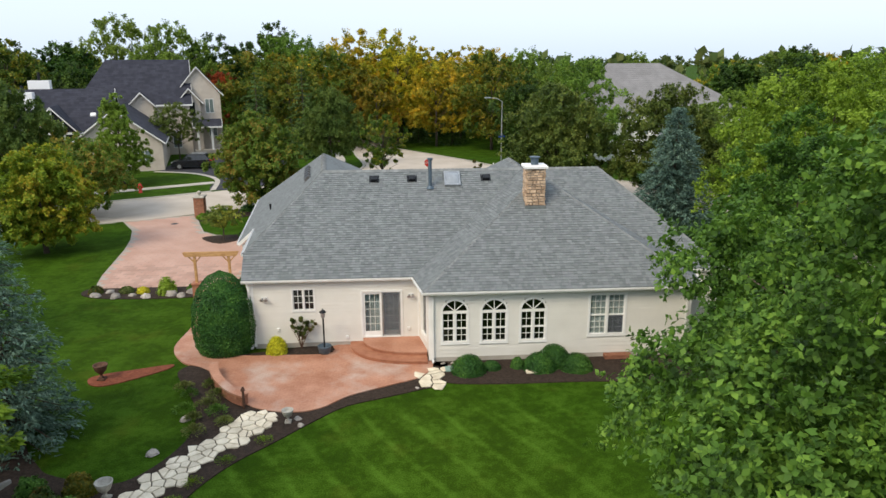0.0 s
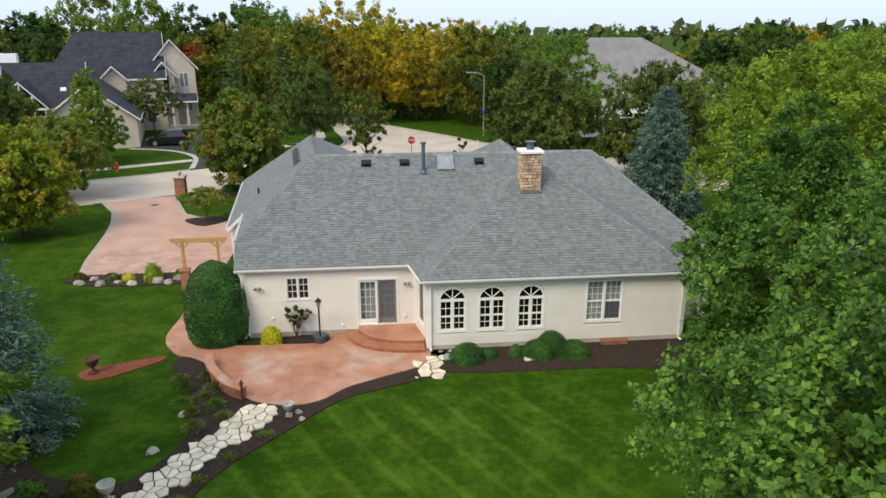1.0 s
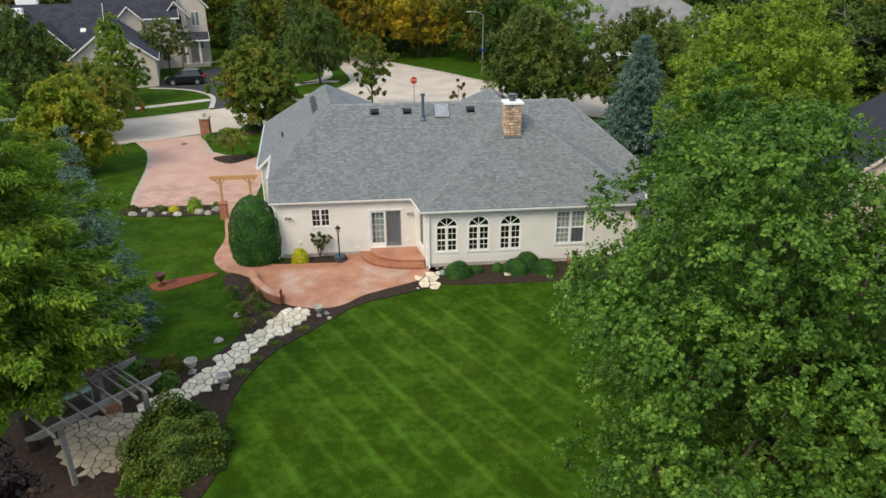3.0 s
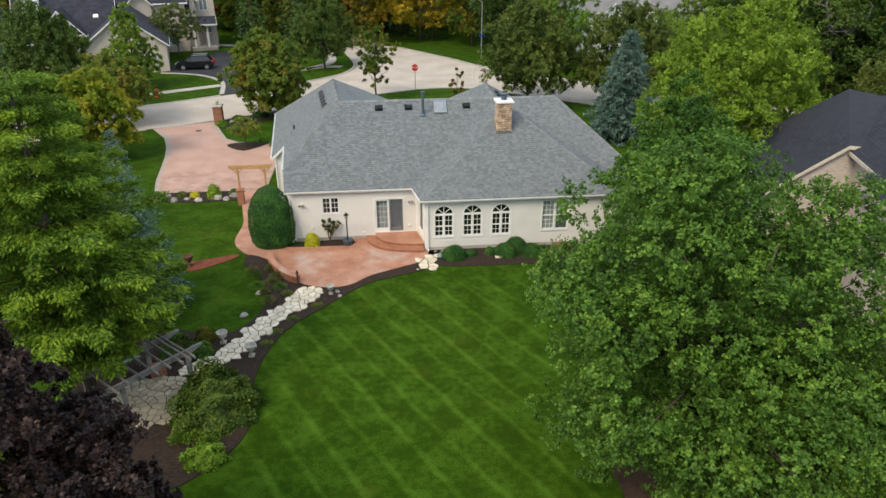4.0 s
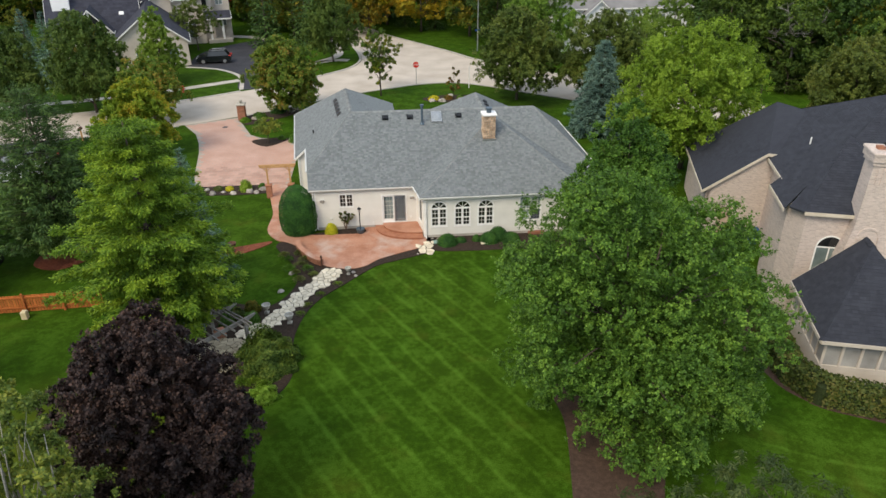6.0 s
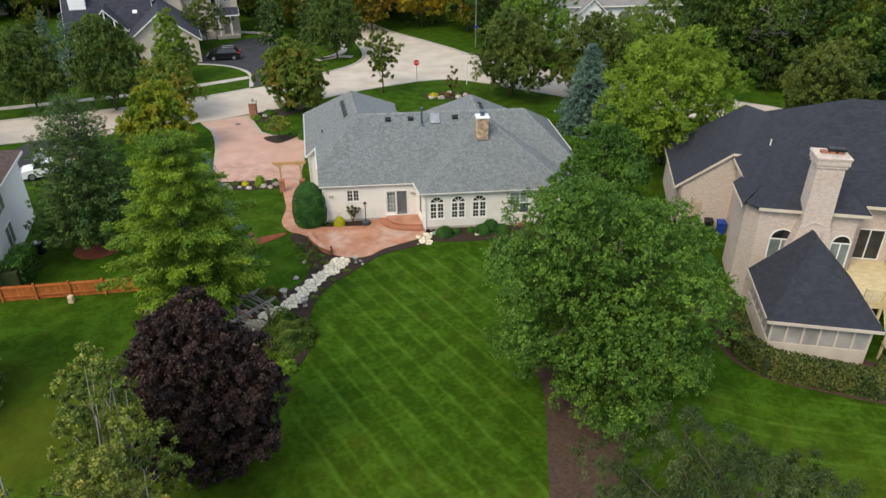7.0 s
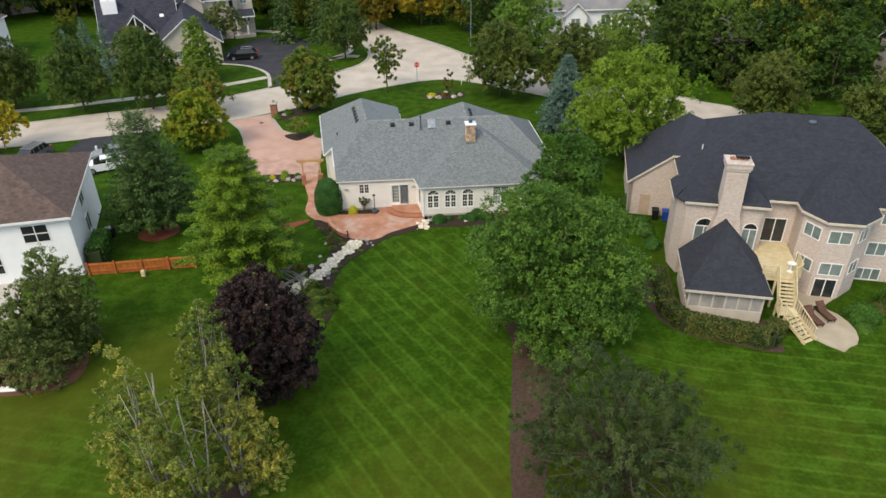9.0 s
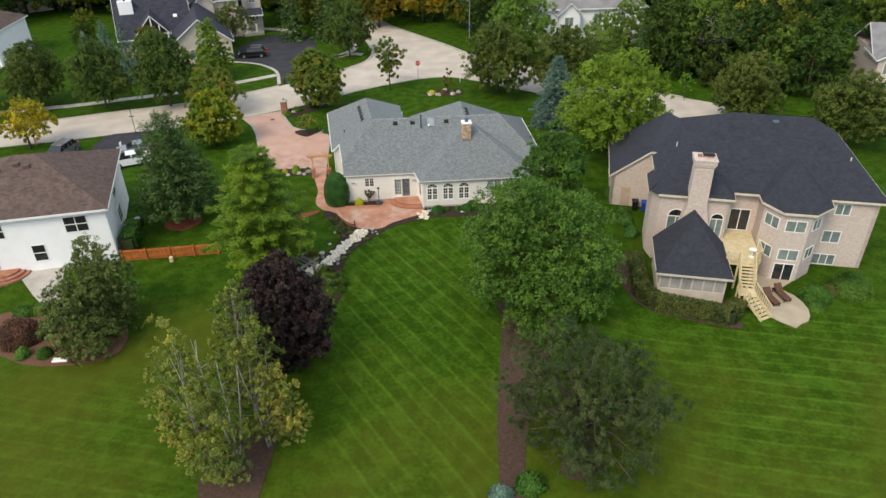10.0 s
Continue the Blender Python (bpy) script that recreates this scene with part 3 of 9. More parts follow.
def leaf_cards(pos, along, up, length, width, fold=0.15):
    """Arrays of leaf-shaped blades: each has a stalk end, two sides and a tip."""
    side = unit(np.cross(along, up))
    nrm = np.cross(side, along)
    ln, wd = length[:, None], width[:, None]
    a = pos - along * ln * 0.5
    b = pos + side * wd * 0.5 + nrm * wd * fold
    c = pos + along * ln * 0.5
    d = pos - side * wd * 0.5 + nrm * wd * fold
    return np.stack([a, b, c, d], 1).reshape(-1, 3)


def card_mesh(name, verts, mat):
    n = len(verts) // 4
    me = bpy.data.meshes.new(name)
    me.vertices.add(len(verts))
    me.vertices.foreach_set("co", verts.astype(np.float32).ravel())
    me.loops.add(4 * n)
    me.loops.foreach_set("vertex_index", np.arange(4 * n, dtype=np.int32))
    me.polygons.add(n)
    me.polygons.foreach_set("loop_start", np.arange(0, 4 * n, 4, dtype=np.int32))
    me.update(calc_edges=True)
    me.materials.append(mat)
    return me


def clump_leaves(centres, radii, per, size, spread=1.0, up=0.45, seed=0, shell=0.72, aspect=0.68, droop=0.0):
    """Leaves in round clumps, most of them near each clump's outside."""
    r = np.random.default_rng(seed)
    centres, radii = np.asarray(centres, float), np.asarray(radii, float)
    counts = np.maximum((per * (radii / radii.mean()) ** 2).astype(int), 6)
    idx = np.repeat(np.arange(len(centres)), counts)
    n = len(idx)
    # leaves sit in sprigs of about seven, each sprig pointing out of its clump
    n_s = max(n // 7, 1)
    # sprigs gather in tufts at the twig ends of each clump
    n_t = max(n_s // 9, 1)
    holder = idx[r.integers(0, n, n_t)]
    dt = unit(r.normal(size=(n_t, 3)))
    dt[:, 2] = np.where(dt[:, 2] < -0.2, -dt[:, 2], dt[:, 2])
    dist = radii[holder] * (shell + (1 - shell) * r.random(n_t) ** 0.5) * (0.8 + 0.4 * r.random(n_t))
    knot = centres[holder] + dt * dist[:, None] * np.array([1, 1, 0.8])
    mine = r.integers(0, n_t, n_s)
    d = unit(dt[mine] + 0.45 * r.normal(size=(n_s, 3)))
    tip = knot[mine] + (d * 0.26 + 0.1 * r.normal(size=(n_s, 3))) * radii[holder][mine][:, None]
    which = np.repeat(np.arange(n_s), 7)
    n = len(which)
    d = d[which]
    out = unit(np.cross(d, r.normal(size=(n, 3))))
    back = r.random(n)[:, None]
    pos = tip[which] + out * size * (0.35 + 0.4 * r.random(n))[:, None] - d * size * 1.6 * back
    along = unit(out + d * 0.45 + 0.25 * r.normal(size=(n, 3)) - np.array([0, 0, droop]))
    nrm = unit(d * 0.8 + np.array([0, 0, up]) + r.normal(size=(n, 3)) * 0.3)
    nrm = unit(nrm - along * np.sum(nrm * along, 1, keepdims=True))
    ln = size * (0.65 + 0.7 * r.random(n))
    return leaf_cards(pos, along, nrm, ln, ln * aspect)


def crown_points(shape, r_max, z0, z1, n, seed, inner=0.5):
    """Clump centres inside a crown; shape gives the share of r_max at each share of the height."""
    r = np.random.default_rng(seed)
    out, want = [], n
    n = 4 * n
    ring = [1 + 0.16 * math.sin(2 * w + seed) + 0.1 * math.sin(3 * w + 2 * seed) for w in np.linspace(0, 2 * PI, 36, endpoint=False)]
    while len(out) < n:
        h, w = r.random(), r.random() * 2 * PI
        rad = np.interp(h, [s[0] for s in shape], [s[1] for s in shape])
        if r.random() > rad + 0.12:
            continue
        rad *= r_max * ring[int(w / (2 * PI) * 36) % 36] * (1 + 0.13 * math.sin(4 * w + 11 * h + seed))
        core = 0.1 if r.random() < 0.25 else inner * min(1.0, (1 - h) * 1.7)
        q = rad * (core + (1 - core) * r.random() ** 0.5)
        out.append((q * math.cos(w), q * math.sin(w), z0 + h * (z1 - z0)))
    # of many spots keep those farthest apart, so that gaps stay between the clumps
    out = np.array(out)
    kept = [0]
    away = np.linalg.norm(out - out[0], axis=1)
    while len(kept) < want:
        kept.append(int(np.argmax(away * (0.75 + 0.5 * r.random(n)))))
        away = np.minimum(away, np.linalg.norm(out - out[kept[-1]], axis=1))
    return r.permutation(out[kept])


ROUND = [(0, 0.35), (0.12, 0.72), (0.35, 1.0), (0.6, 0.93), (0.8, 0.68), (0.93, 0.38), (1, 0.08)]
OVAL = [(0, 0.3), (0.15, 0.8), (0.4, 1.0), (0.65, 0.8), (0.85, 0.45), (1, 0.06)]
VASE = [(0, 0.15), (0.25, 0.5), (0.55, 0.9), (0.75, 1.0), (0.9, 0.7), (1, 0.2)]
SHRUB = [(0, 0.85), (0.3, 1.0), (0.6, 0.9), (0.85, 0.6), (1, 0.15)]


def limbs(trunk_r, height, targets, z_fork, seed, sides=7, stems=1):
    """A tapered trunk with bent limbs that run out to some of the clumps."""
    r = random.Random(seed)
    s = Shape()
    tops = []
    for k in range(stems):
        w = 2 * PI * k / stems + r.random()
        lean = 0.0 if stems == 1 else min(height * 0.16, 0.9)
        pts = [(0.12 * trunk_r * math.cos(w) * (stems > 1) * 8, 0.12 * trunk_r * math.sin(w) * (stems > 1) * 8, -0.15)]
        for i in range(1, 6):
            f = i / 5
            pts.append((math.cos(w) * lean * f + r.uniform(-1, 1) * 0.02 * height * f, math.sin(w) * lean * f + r.uniform(-1, 1) * 0.02 * height * f, height * 0.8 * f))
        rad = [trunk_r * 1.25] + [trunk_r * (1 - 0.17 * i) for i in range(1, 6)]
        s.tube(pts, rad, sides)
        tops.append(pts)
    for t in targets:
        pts = tops[r.randrange(len(tops))]
        f = min(max((t[2] * 0.62) / (height * 0.8), z_fork / height), 0.95)
        i = min(int(f * 5), 4)
        a = Vector(pts[i]).lerp(Vector(pts[i + 1]), f * 5 - i)
        b = Vector(t)
        mid = a.lerp(b, 0.5) + Vector((0, 0, 0.1 * (b - a).length))
        s.tube([a, mid, b], [trunk_r * 0.32, trunk_r * 0.2, trunk_r * 0.07], 5)
    return s


def trunk_and_crown(base, trunk_shape, crown_mesh, bark, crown_label=""):
    made("trunk", trunk_shape, bark, base, smooth=True)
    linked("crown", crown_mesh, base, crown_label)
    return base


def broadleaf(name, label, x, y, r_max, z0, z1, shape, leaves, clumps=70, per=120, size=0.26, clump=0.24, seed=1, bark=None, trunk=0.16, stems=1, inner=0.5, up=0.45, droop=0.0, category="tree", group="", aspect=0.68, limb_count=14, lobes=()):
    """A tree or tall shrub; lobes (dx, dy, radius, z0, z1, share of the clumps) replace a single round crown."""
    base = thing(name, label, category, pose(x, y, land(x, y)), group)
    if lobes:
        c = np.concatenate([crown_points(shape, q[2], q[3], q[4], int(clumps * q[5]), seed + i, inner) + np.array([q[0], q[1], 0]) for i, q in enumerate(lobes)])
        clumps = len(c)
        c = np.random.default_rng(seed).permutation(c)
    else:
        c = crown_points(shape, r_max, z0, z1, clumps, seed, inner)
    r = np.random.default_rng(seed + 50)
    rad = r_max * clump * (0.5 + 0.95 * r.random(clumps))
    verts = clump_leaves(c, rad, per, size, seed=seed, up=up, droop=droop, aspect=aspect)
    base.matrix_basis = Matrix.Identity(4)
    trunk_and_crown(base, limbs(trunk, z1, c[:limb_count], z0 * 0.8, seed, stems=stems), card_mesh("crown", verts, leaves), bark or M_BARK)
    base.matrix_basis = pose(x, y, land(x, y))
    return base


def conifer(name, label, x, y, r_max, z0, height, needles, whorls=26, arms=9, sprays=13, size=0.42, droop=0.25, rise=0.0, taper=0.85, seed=1, bark=None, trunk=0.16, group="", width=0.3, tuft=3, gap=0.0, puff=0.14, foot=1.0):
    """Whorls of branches, each a flat fan of needle sprays."""
    r = np.random.default_rng(seed)
    pos, along, ups, ln = [], [], [], []
    t = Shape()
    t.tube([(0, 0, -0.15), (0, 0, height * 0.5), (0, 0, height * 0.97)], [trunk * 1.2, trunk * 0.65, trunk * 0.12], 7)
    for i in range(whorls):
        h = (i + 0.3 * r.random()) / whorls
        z = z0 + (height - z0) * h
        reach = r_max * max(1 - h, 0.03) ** taper * (0.88 + 0.2 * r.random())
        reach *= min(1.0, foot + 2.4 * h)
        if gap and i % 2:
            reach *= 1 - gap
        turn = r.random() * 2 * PI
        count = max(4, int(arms * (0.55 + 0.45 * (1 - h))))
        for k in range(count):
            w = turn + 2 * PI * (k + 0.5 * r.random()) / count
            d = np.array([math.cos(w), math.sin(w), 0])
            side = np.array([-d[1], d[0], 0])
            L = reach * (0.78 + 0.34 * r.random())
            if L > 0.8 and k % 2 == 0:
                end = d * L * 0.85 + np.array([0, 0, z + (rise - droop) * L * 0.8])
                t.tube([(0, 0, z), (0.5 * end[0], 0.5 * end[1], z + (rise - droop) * L * 0.3), tuple(end)], [trunk * 0.22, trunk * 0.13, 0.012], 4)
            m = max(3, int(sprays * (0.3 + 0.7 * L / r_max)))
            for j in range(m):
                f = 0.15 + 0.85 * (j + r.random()) / m
                fan = 0.42 * L * (1.05 - f) + 0.08
                for q in range(tuft):
                    if q % 11 == 0:
                        knot, lift = (r.random() * 2 - 1) * fan, (r.random() - 0.5) * puff
                    off = knot + 0.09 * r.normal()
                    p = d * (L * f + 0.08 * r.normal()) + side * off + np.array([0, 0, z + (rise - droop * f) * L * f + lift + 0.06 * r.normal()])
                    a = d * 0.8 + side * np.sign(off) * 0.55 + np.array([0, 0, -droop * 0.7 + 0.35 * r.normal()]) + 0.25 * r.normal(size=3)
                    pos.append(p)
                    along.append(a)
                    ups.append(np.array([0, 0, 1.0]) + 0.45 * r.normal(size=3) + d * 0.3)
                    ln.append(size * (0.6 + 0.7 * r.random()) * (0.55 + 0.45 * (1 - h)))
    along = unit(np.array(along))
    ups = np.array(ups)
    ups = unit(ups - along * np.sum(ups * along, 1, keepdims=True))
    ln = np.array(ln)
    base = thing(name, label, "tree", None, group)
    trunk_and_crown(base, t, card_mesh("crown", leaf_cards(np.array(pos), along, ups, ln, ln * width, 0.3), needles), bark or M_BARK)
    base.matrix_basis = pose(x, y, land(x, y))
    return base


def bush(name, label, x, y, rx, ry, h, leaves, n=1500, size=0.1, seed=1, shape="ball", z=0.0, group="", category="shrub", lump=0.12, turn=0.0, core=True):
    """A shrub: leaves over a lumpy dome, on a few stems."""
    r = np.random.default_rng(seed)
    d = unit(r.normal(size=(n, 3)))
    d[:, 2] = np.abs(d[:, 2]) * 1.0 - 0.12
    bumps = sum(np.cos(d @ unit(r.normal(size=(1, 3)))[0] * (4 + 3 * i) + i) for i in range(4)) / 4
    k = (1 + lump * bumps) * (0.8 + 0.2 * r.random(n) ** 0.5)
    p = d * k[:, None] * np.array([rx, ry, h])
    if shape == "tall":
        p = d.copy()
        flat = np.sqrt(d[:, 0] ** 2 + d[:, 1] ** 2) + 1e-6
        hh = r.random(n)
        prof = np.interp(hh, [0, 0.1, 0.35, 0.6, 0.8, 0.93, 1.0], [0.80, 0.93, 1.0, 0.93, 0.72, 0.42, 0.02])
        kk = prof * (1 + 0.5 * lump * bumps) * (0.92 + 0.08 * r.random(n))
        p = np.stack([d[:, 0] / flat * kk * rx, d[:, 1] / flat * kk * ry, hh * h], 1)
        d = unit(np.stack([d[:, 0] / flat, d[:, 1] / flat, np.interp(hh, [0, 0.5, 1], [0, 0.15, 1.2])], 1))
    p[:, 2] = np.maximum(p[:, 2], 0.02)
    nrm = unit(d + 0.45 * r.normal(size=(n, 3)) + np.array([0, 0, 0.2]))
    along = unit(np.cross(nrm, r.normal(size=(n, 3))))
    ln = size * (0.6 + 0.8 * r.random(n))
    verts = leaf_cards(p, along, nrm, ln, ln * 0.65)
    if core:
        m = n // 3
        d2 = d[:m]
        p2 = p[:m] * np.array([0.8, 0.8, 0.88])
        n2 = unit(d2 + 0.2 * r.normal(size=(m, 3)))
        a2 = unit(np.cross(n2, r.normal(size=(m, 3))))
        l2 = np.full(m, size * 2.4)
        verts = np.concatenate([verts, leaf_cards(p2, a2, n2, l2, l2 * 0.9)])
    base = thing(name, label, category, None, group)
    stems = Shape()
    for i in range(4):
        w = i * PI / 2 + 0.4
        stems.tube([(0.03 * math.cos(w), 0.03 * math.sin(w), -0.05), (rx * 0.3 * math.cos(w), ry * 0.3 * math.sin(w), h * 0.6)], [0.03, 0.012], 5)
    made("stems", stems, M_BARK, base)
    linked("foliage", card_mesh("foliage", verts, leaves), base)
    base.matrix_basis = pose(x, y, land(x, y) + z, 0, 0, turn)
    return base


def flower_clump(name, label, x, y, r0, h, leaves, n=160, size=0.22, seed=1, group="low garden plants", z=0.03):
    """A tuft of narrow arching blades."""
    r = np.random.default_rng(seed)
    w = r.random(n) * 2 * PI
    f = r.random(n)
    p = np.stack([np.cos(w) * f * r0, np.sin(w) * f * r0, h * (0.35 + 0.5 * r.random(n)) * (1.1 - 0.5 * f)], 1)
    along = unit(np.stack([np.cos(w) * f * 1.4, np.sin(w) * f * 1.4, 1.1 - f], 1) + 0.25 * r.normal(size=(n, 3)))
    ups = unit(np.cross(along, r.normal(size=(n, 3))))
    ln = size * (0.6 + 0.8 * r.random(n))
    base = thing(name, label, "plant", None, group)
    linked("foliage", card_mesh("foliage", leaf_cards(p, along, ups, ln, ln * 0.3), leaves), base)
    base.matrix_basis = pose(x, y, land(x, y) + z)
    return base


# ---------------------------------------------------------------- ground, street, drive, beds
def ground_sheet():
    xs = np.concatenate([[-3000, -1500, -700, -350, -200, -130], np.arange(-100, 100.1, 2.0), [130, 200, 350, 700, 1500, 3000]])
    ys = np.concatenate([[-400, -200, -120, -80], np.arange(-60, 130.1, 2.0), [160, 220, 350, 700, 1500, 3000, 4000]])
    s = Shape()
    for yy in ys:
        for xx in xs:
            s.v.append((float(xx), float(yy), land(xx, yy)))
    n = len(xs)
    for j in range(len(ys) - 1):
        for i in range(n - 1):
            s.f.append((j * n + i, j * n + i + 1, (j + 1) * n + i + 1, (j + 1) * n + i))
    return tagged(made("ground", s, M_GRASS, smooth=True), "mown green lawns with mower stripes", "lawn", kind="structure")


ground_sheet()

STREET = smooth_loop([(-130, 36), (-90, 41), (-50.6, 46.6), (-33.3, 49.8), (-23.1, 52.8), (-17.8, 55.2), (-14.1, 57.6), (-9.6, 60.8), (-5.7, 63.2), (-1.7, 65.2), (2.6, 66.8), (6.8, 66.9), (10.7, 64.6), (14.4, 61.5), (22.5, 54.9),
                      (30, 48.2), (34.5, 44.6), (38.5, 44.2), (41.5, 46.5), (42, 50), (38, 53.5), (30, 60.0), (22, 67.2), (16, 73), (10.7, 78.8), (7.5, 84.4), (3.0, 91.5), (-0.9, 97.4), (-4.4, 104.6), (-8, 112), (-18, 126), (-23, 123), (-13, 110), (-8.8, 102.5), (-7.3, 96.5), (-6.5, 90.8), (-5.6, 86), (-5.1, 81.5), (-5.6, 78.0),
                      (-7.2, 75.0), (-10.4, 71.8), (-14, 68.4), (-18.3, 66.0), (-23.3, 63.0), (-31.2, 59.4), (-40.6, 56.9), (-53.8, 53.6), (-90, 48.5), (-131, 43)], 5)
tagged(made("street", Shape().prism(STREET, 0.0, 0.02), M_STREET), "pale worn concrete street with tar patches", "street", kind="structure")


def kerb(line):
    s = Shape()
    out = ribbon(line, 0.3)
    s.prism(out, 0.0, 0.07)
    return tagged(made("kerb", s, M_CONCRETE), "low rolled concrete kerb along the street", "kerb", kind="structure")


kerb(smooth_line([(-130, 35.8), (-90, 40.8), (-50.6, 46.4), (-38, 48.9)]))
kerb(smooth_line([(-32, 49.8), (-23.1, 52.6)]))
kerb(smooth_line([(-17.6, 55.0), (-14.0, 57.3), (-9.5, 60.5), (-5.6, 62.9), (-1.6, 64.9), (2.6, 66.5), (6.7, 66.6), (10.6, 64.3), (14.3, 61.2), (22.5, 54.6), (31, 47.7)]))
kerb(smooth_line([(-131, 43.2), (-90, 48.7), (-53.8, 53.8), (-40.6, 57.1), (-31.2, 59.6), (-23.3, 63.2), (-19.2, 65.7)]))
kerb(smooth_line([(-13.5, 69.0), (-10.5, 72.0), (-7.3, 75.2), (-5.8, 78.1), (-5.3, 81.5), (-5.8, 86), (-6.7, 90.8), (-7.5, 96.6), (-9.1, 102.6), (-13.2, 110.2)]))
kerb(smooth_line([(-7.8, 112.2), (-4.2, 104.8), (-0.7, 97.6), (3.2, 91.6), (7.7, 84.6), (10.9, 79.0), (16.2, 73.2), (22.2, 67.4), (30.2, 60.2), (38.2, 53.7)]))


def walk_slab(name, line, width, label):
    return tagged(made(name, Shape().prism(ribbon(smooth_line(line), width), 0.0, 0.035), M_CONCRETE), label, "pavement", kind="structure")


walk_slab("pavement", [(-95, 52.0), (-51, 59.8), (-42, 62.0), (-32.5, 64.8), (-26, 67.8), (-20.2, 71.0)], 1.3, "concrete sidewalk beyond the street verge")
walk_slab("pavement", [(-14.6, 76.2), (-11.5, 79.6), (-8.6, 81.0), (-6.9, 80.7)], 1.3, "concrete sidewalk at the street corner")
FAR_DRIVE = smooth_loop([(-19.2, 66.4), (-13.6, 69.6), (-15.5, 74), (-15, 82), (-16, 92), (-20, 97), (-25, 94), (-28.5, 88), (-28.5, 79.5), (-26.5, 78.8), (-23.6, 77.2), (-20.6, 73)], 5)
tagged(made("driveway", Shape().prism(FAR_DRIVE, 0.0, 0.03), M_ASPHALT), "dark sealed asphalt driveway", "driveway", kind="structure")
walk_slab("kerb", [(-29, 79.2), (-26.4, 78.5), (-23.3, 76.8), (-20.4, 72.8), (-19.2, 66.4)], 0.5, "pale concrete edging of the dark driveway")
walk_slab("pavement", [(-20, 97), (-23, 99.5), (-28, 101)], 1.6, "concrete front walk of the far house")
LEFT_DRIVE = [(-38.5, 48.9), (-32.4, 49.9), (-34.5, 46.3), (-33.2, 38.2), (-38.2, 37.4), (-39.2, 46)]
tagged(made("driveway", Shape().prism(LEFT_DRIVE, 0.0, 0.025), M_ASPHALT), "asphalt driveway of the white house", "driveway", kind="structure")

DRIVE = [(-10.3, 35.2), (-12.1, 35.6), (-17.8, 35.9), (-18.4, 38.4), (-18.8, 41.0), (-19.3, 44.2), (-19.9, 46.9), (-20.8, 49.7), (-22.6, 52.8), (-17.6, 54.9), (-16.4, 51.5), (-15.4, 48.9), (-14.2, 47.8), (-11.3, 47.5), (-10.3, 44.5)]
drive = tagged(made("driveway", Shape().prism(DRIVE, 0.0, 0.03), M_MORTAR), "broad driveway of pink concrete pavers", "driveway", kind="structure")

BED_MAIN = smooth_loop([(0.6, 25.0), (0.5, 23.1), (-0.35, 22.7), (-1.7, 22.15), (-3.15, 21.55), (-4.2, 20.55), (-5.3, 19.3), (-6.35, 18.15), (-7.1, 16.9), (-7.5, 15.6), (-7.7, 14.4), (-7.72, 13.4), (-7.6, 12.4), (-7.45, 11.4), (-7.7, 10.0), (-8.6, 8.7), (-9.8, 7.9), (-11.4, 8.2),
                        (-12.8, 9.8), (-14.4, 11.5), (-15.0, 15), (-14.9, 19), (-14.0, 20.6), (-12.9, 19.2), (-12.2, 18.4), (-11.7, 17.95), (-10.4, 17.45), (-9.5, 17.35), (-8.9, 17.85), (-8.4, 18.8), (-8.15, 19.85), (-8.25, 21.0), (-8.7, 22.3), (-9.65, 24.0), (-10.0, 25.0), (-9.2, 25.8), (-7, 26.6), (-3.9, 27.0)], 4)


def bed(name, outline, mat=None, label="dark mulched planting bed", top=0.035):
    return tagged(made(name, Shape().prism(outline, lambda x, y: land(x, y) - 0.05, lambda x, y: land(x, y) + top), mat or M_MULCH), label, "planting bed", kind="structure")


bed("planting_bed", BED_MAIN, label="dark mulched bed beside the patio and stone path")
bed("planting_bed", smooth_loop([(0.2, 25.0), (0.3, 23.3), (2.5, 22.9), (6, 22.85), (9, 22.5), (11.5, 21.8), (12, 25.2), (8, 25.2), (4, 25.15)], 5), label="dark mulched bed along the house wall")
bed("planting_bed", smooth_loop([(4.9, 8.5), (5.0, 6), (4.1, 1), (3.2, -3.7), (2.6, -8.3), (2.3, -12), (2.2, -15), (3.6, -15.2), (3.9, -12), (4.2, -8.3), (5.6, -3.5), (7.9, 1.7), (9.3, 5.5), (9.5, 8.3), (8, 10), (6, 9.8)], 5), M_MULCH_OLD, "long bed of grey-brown bark mulch", 0.04)
bed("planting_bed", smooth_loop([(-13.3, 24.5), (-13.0, 23.95), (-12.4, 23.85), (-11.4, 24.45), (-10.5, 25.2), (-10.5, 25.6), (-12.0, 25.15), (-12.85, 24.9)], 5), M_MULCH_RED, "small bed of red mulch round an iron urn")
bed("planting_bed", smooth_loop([(-17.2, 36.1), (-11.6, 35.7), (-11.6, 34.3), (-14, 34.0), (-17, 34.3), (-18.2, 35.2)], 4), label="mulched bed with boulders below the driveway")
bed("planting_bed", smooth_loop([(2.3, 60.3), (5.2, 61.2), (7.8, 60.4), (7.4, 58.5), (5, 58.2), (2.6, 58.9)], 5), label="oval mulched island bed in the front lawn")
bed("planting_bed", smooth_loop([(-15.0, 46.9), (-13.4, 45.2), (-11.9, 46.6), (-11.6, 47.4), (-13.5, 47.6)], 4), label="pointed mulched bed at the driveway", top=0.075)
bed("planting_bed", smooth_loop([(-17.3, 55.2), (-16.4, 52.3), (-14, 53.5), (-11.5, 56.2), (-12.8, 57.6)], 4), label="mulched bed at the driveway entrance")
bed("planting_bed", smooth_loop([(-24.9, 26.0), (-22.6, 26.2), (-21.9, 24.4), (-23.4, 23.0), (-25.2, 23.8)], 4), M_MULCH_RED, "red mulch ring under a pine")
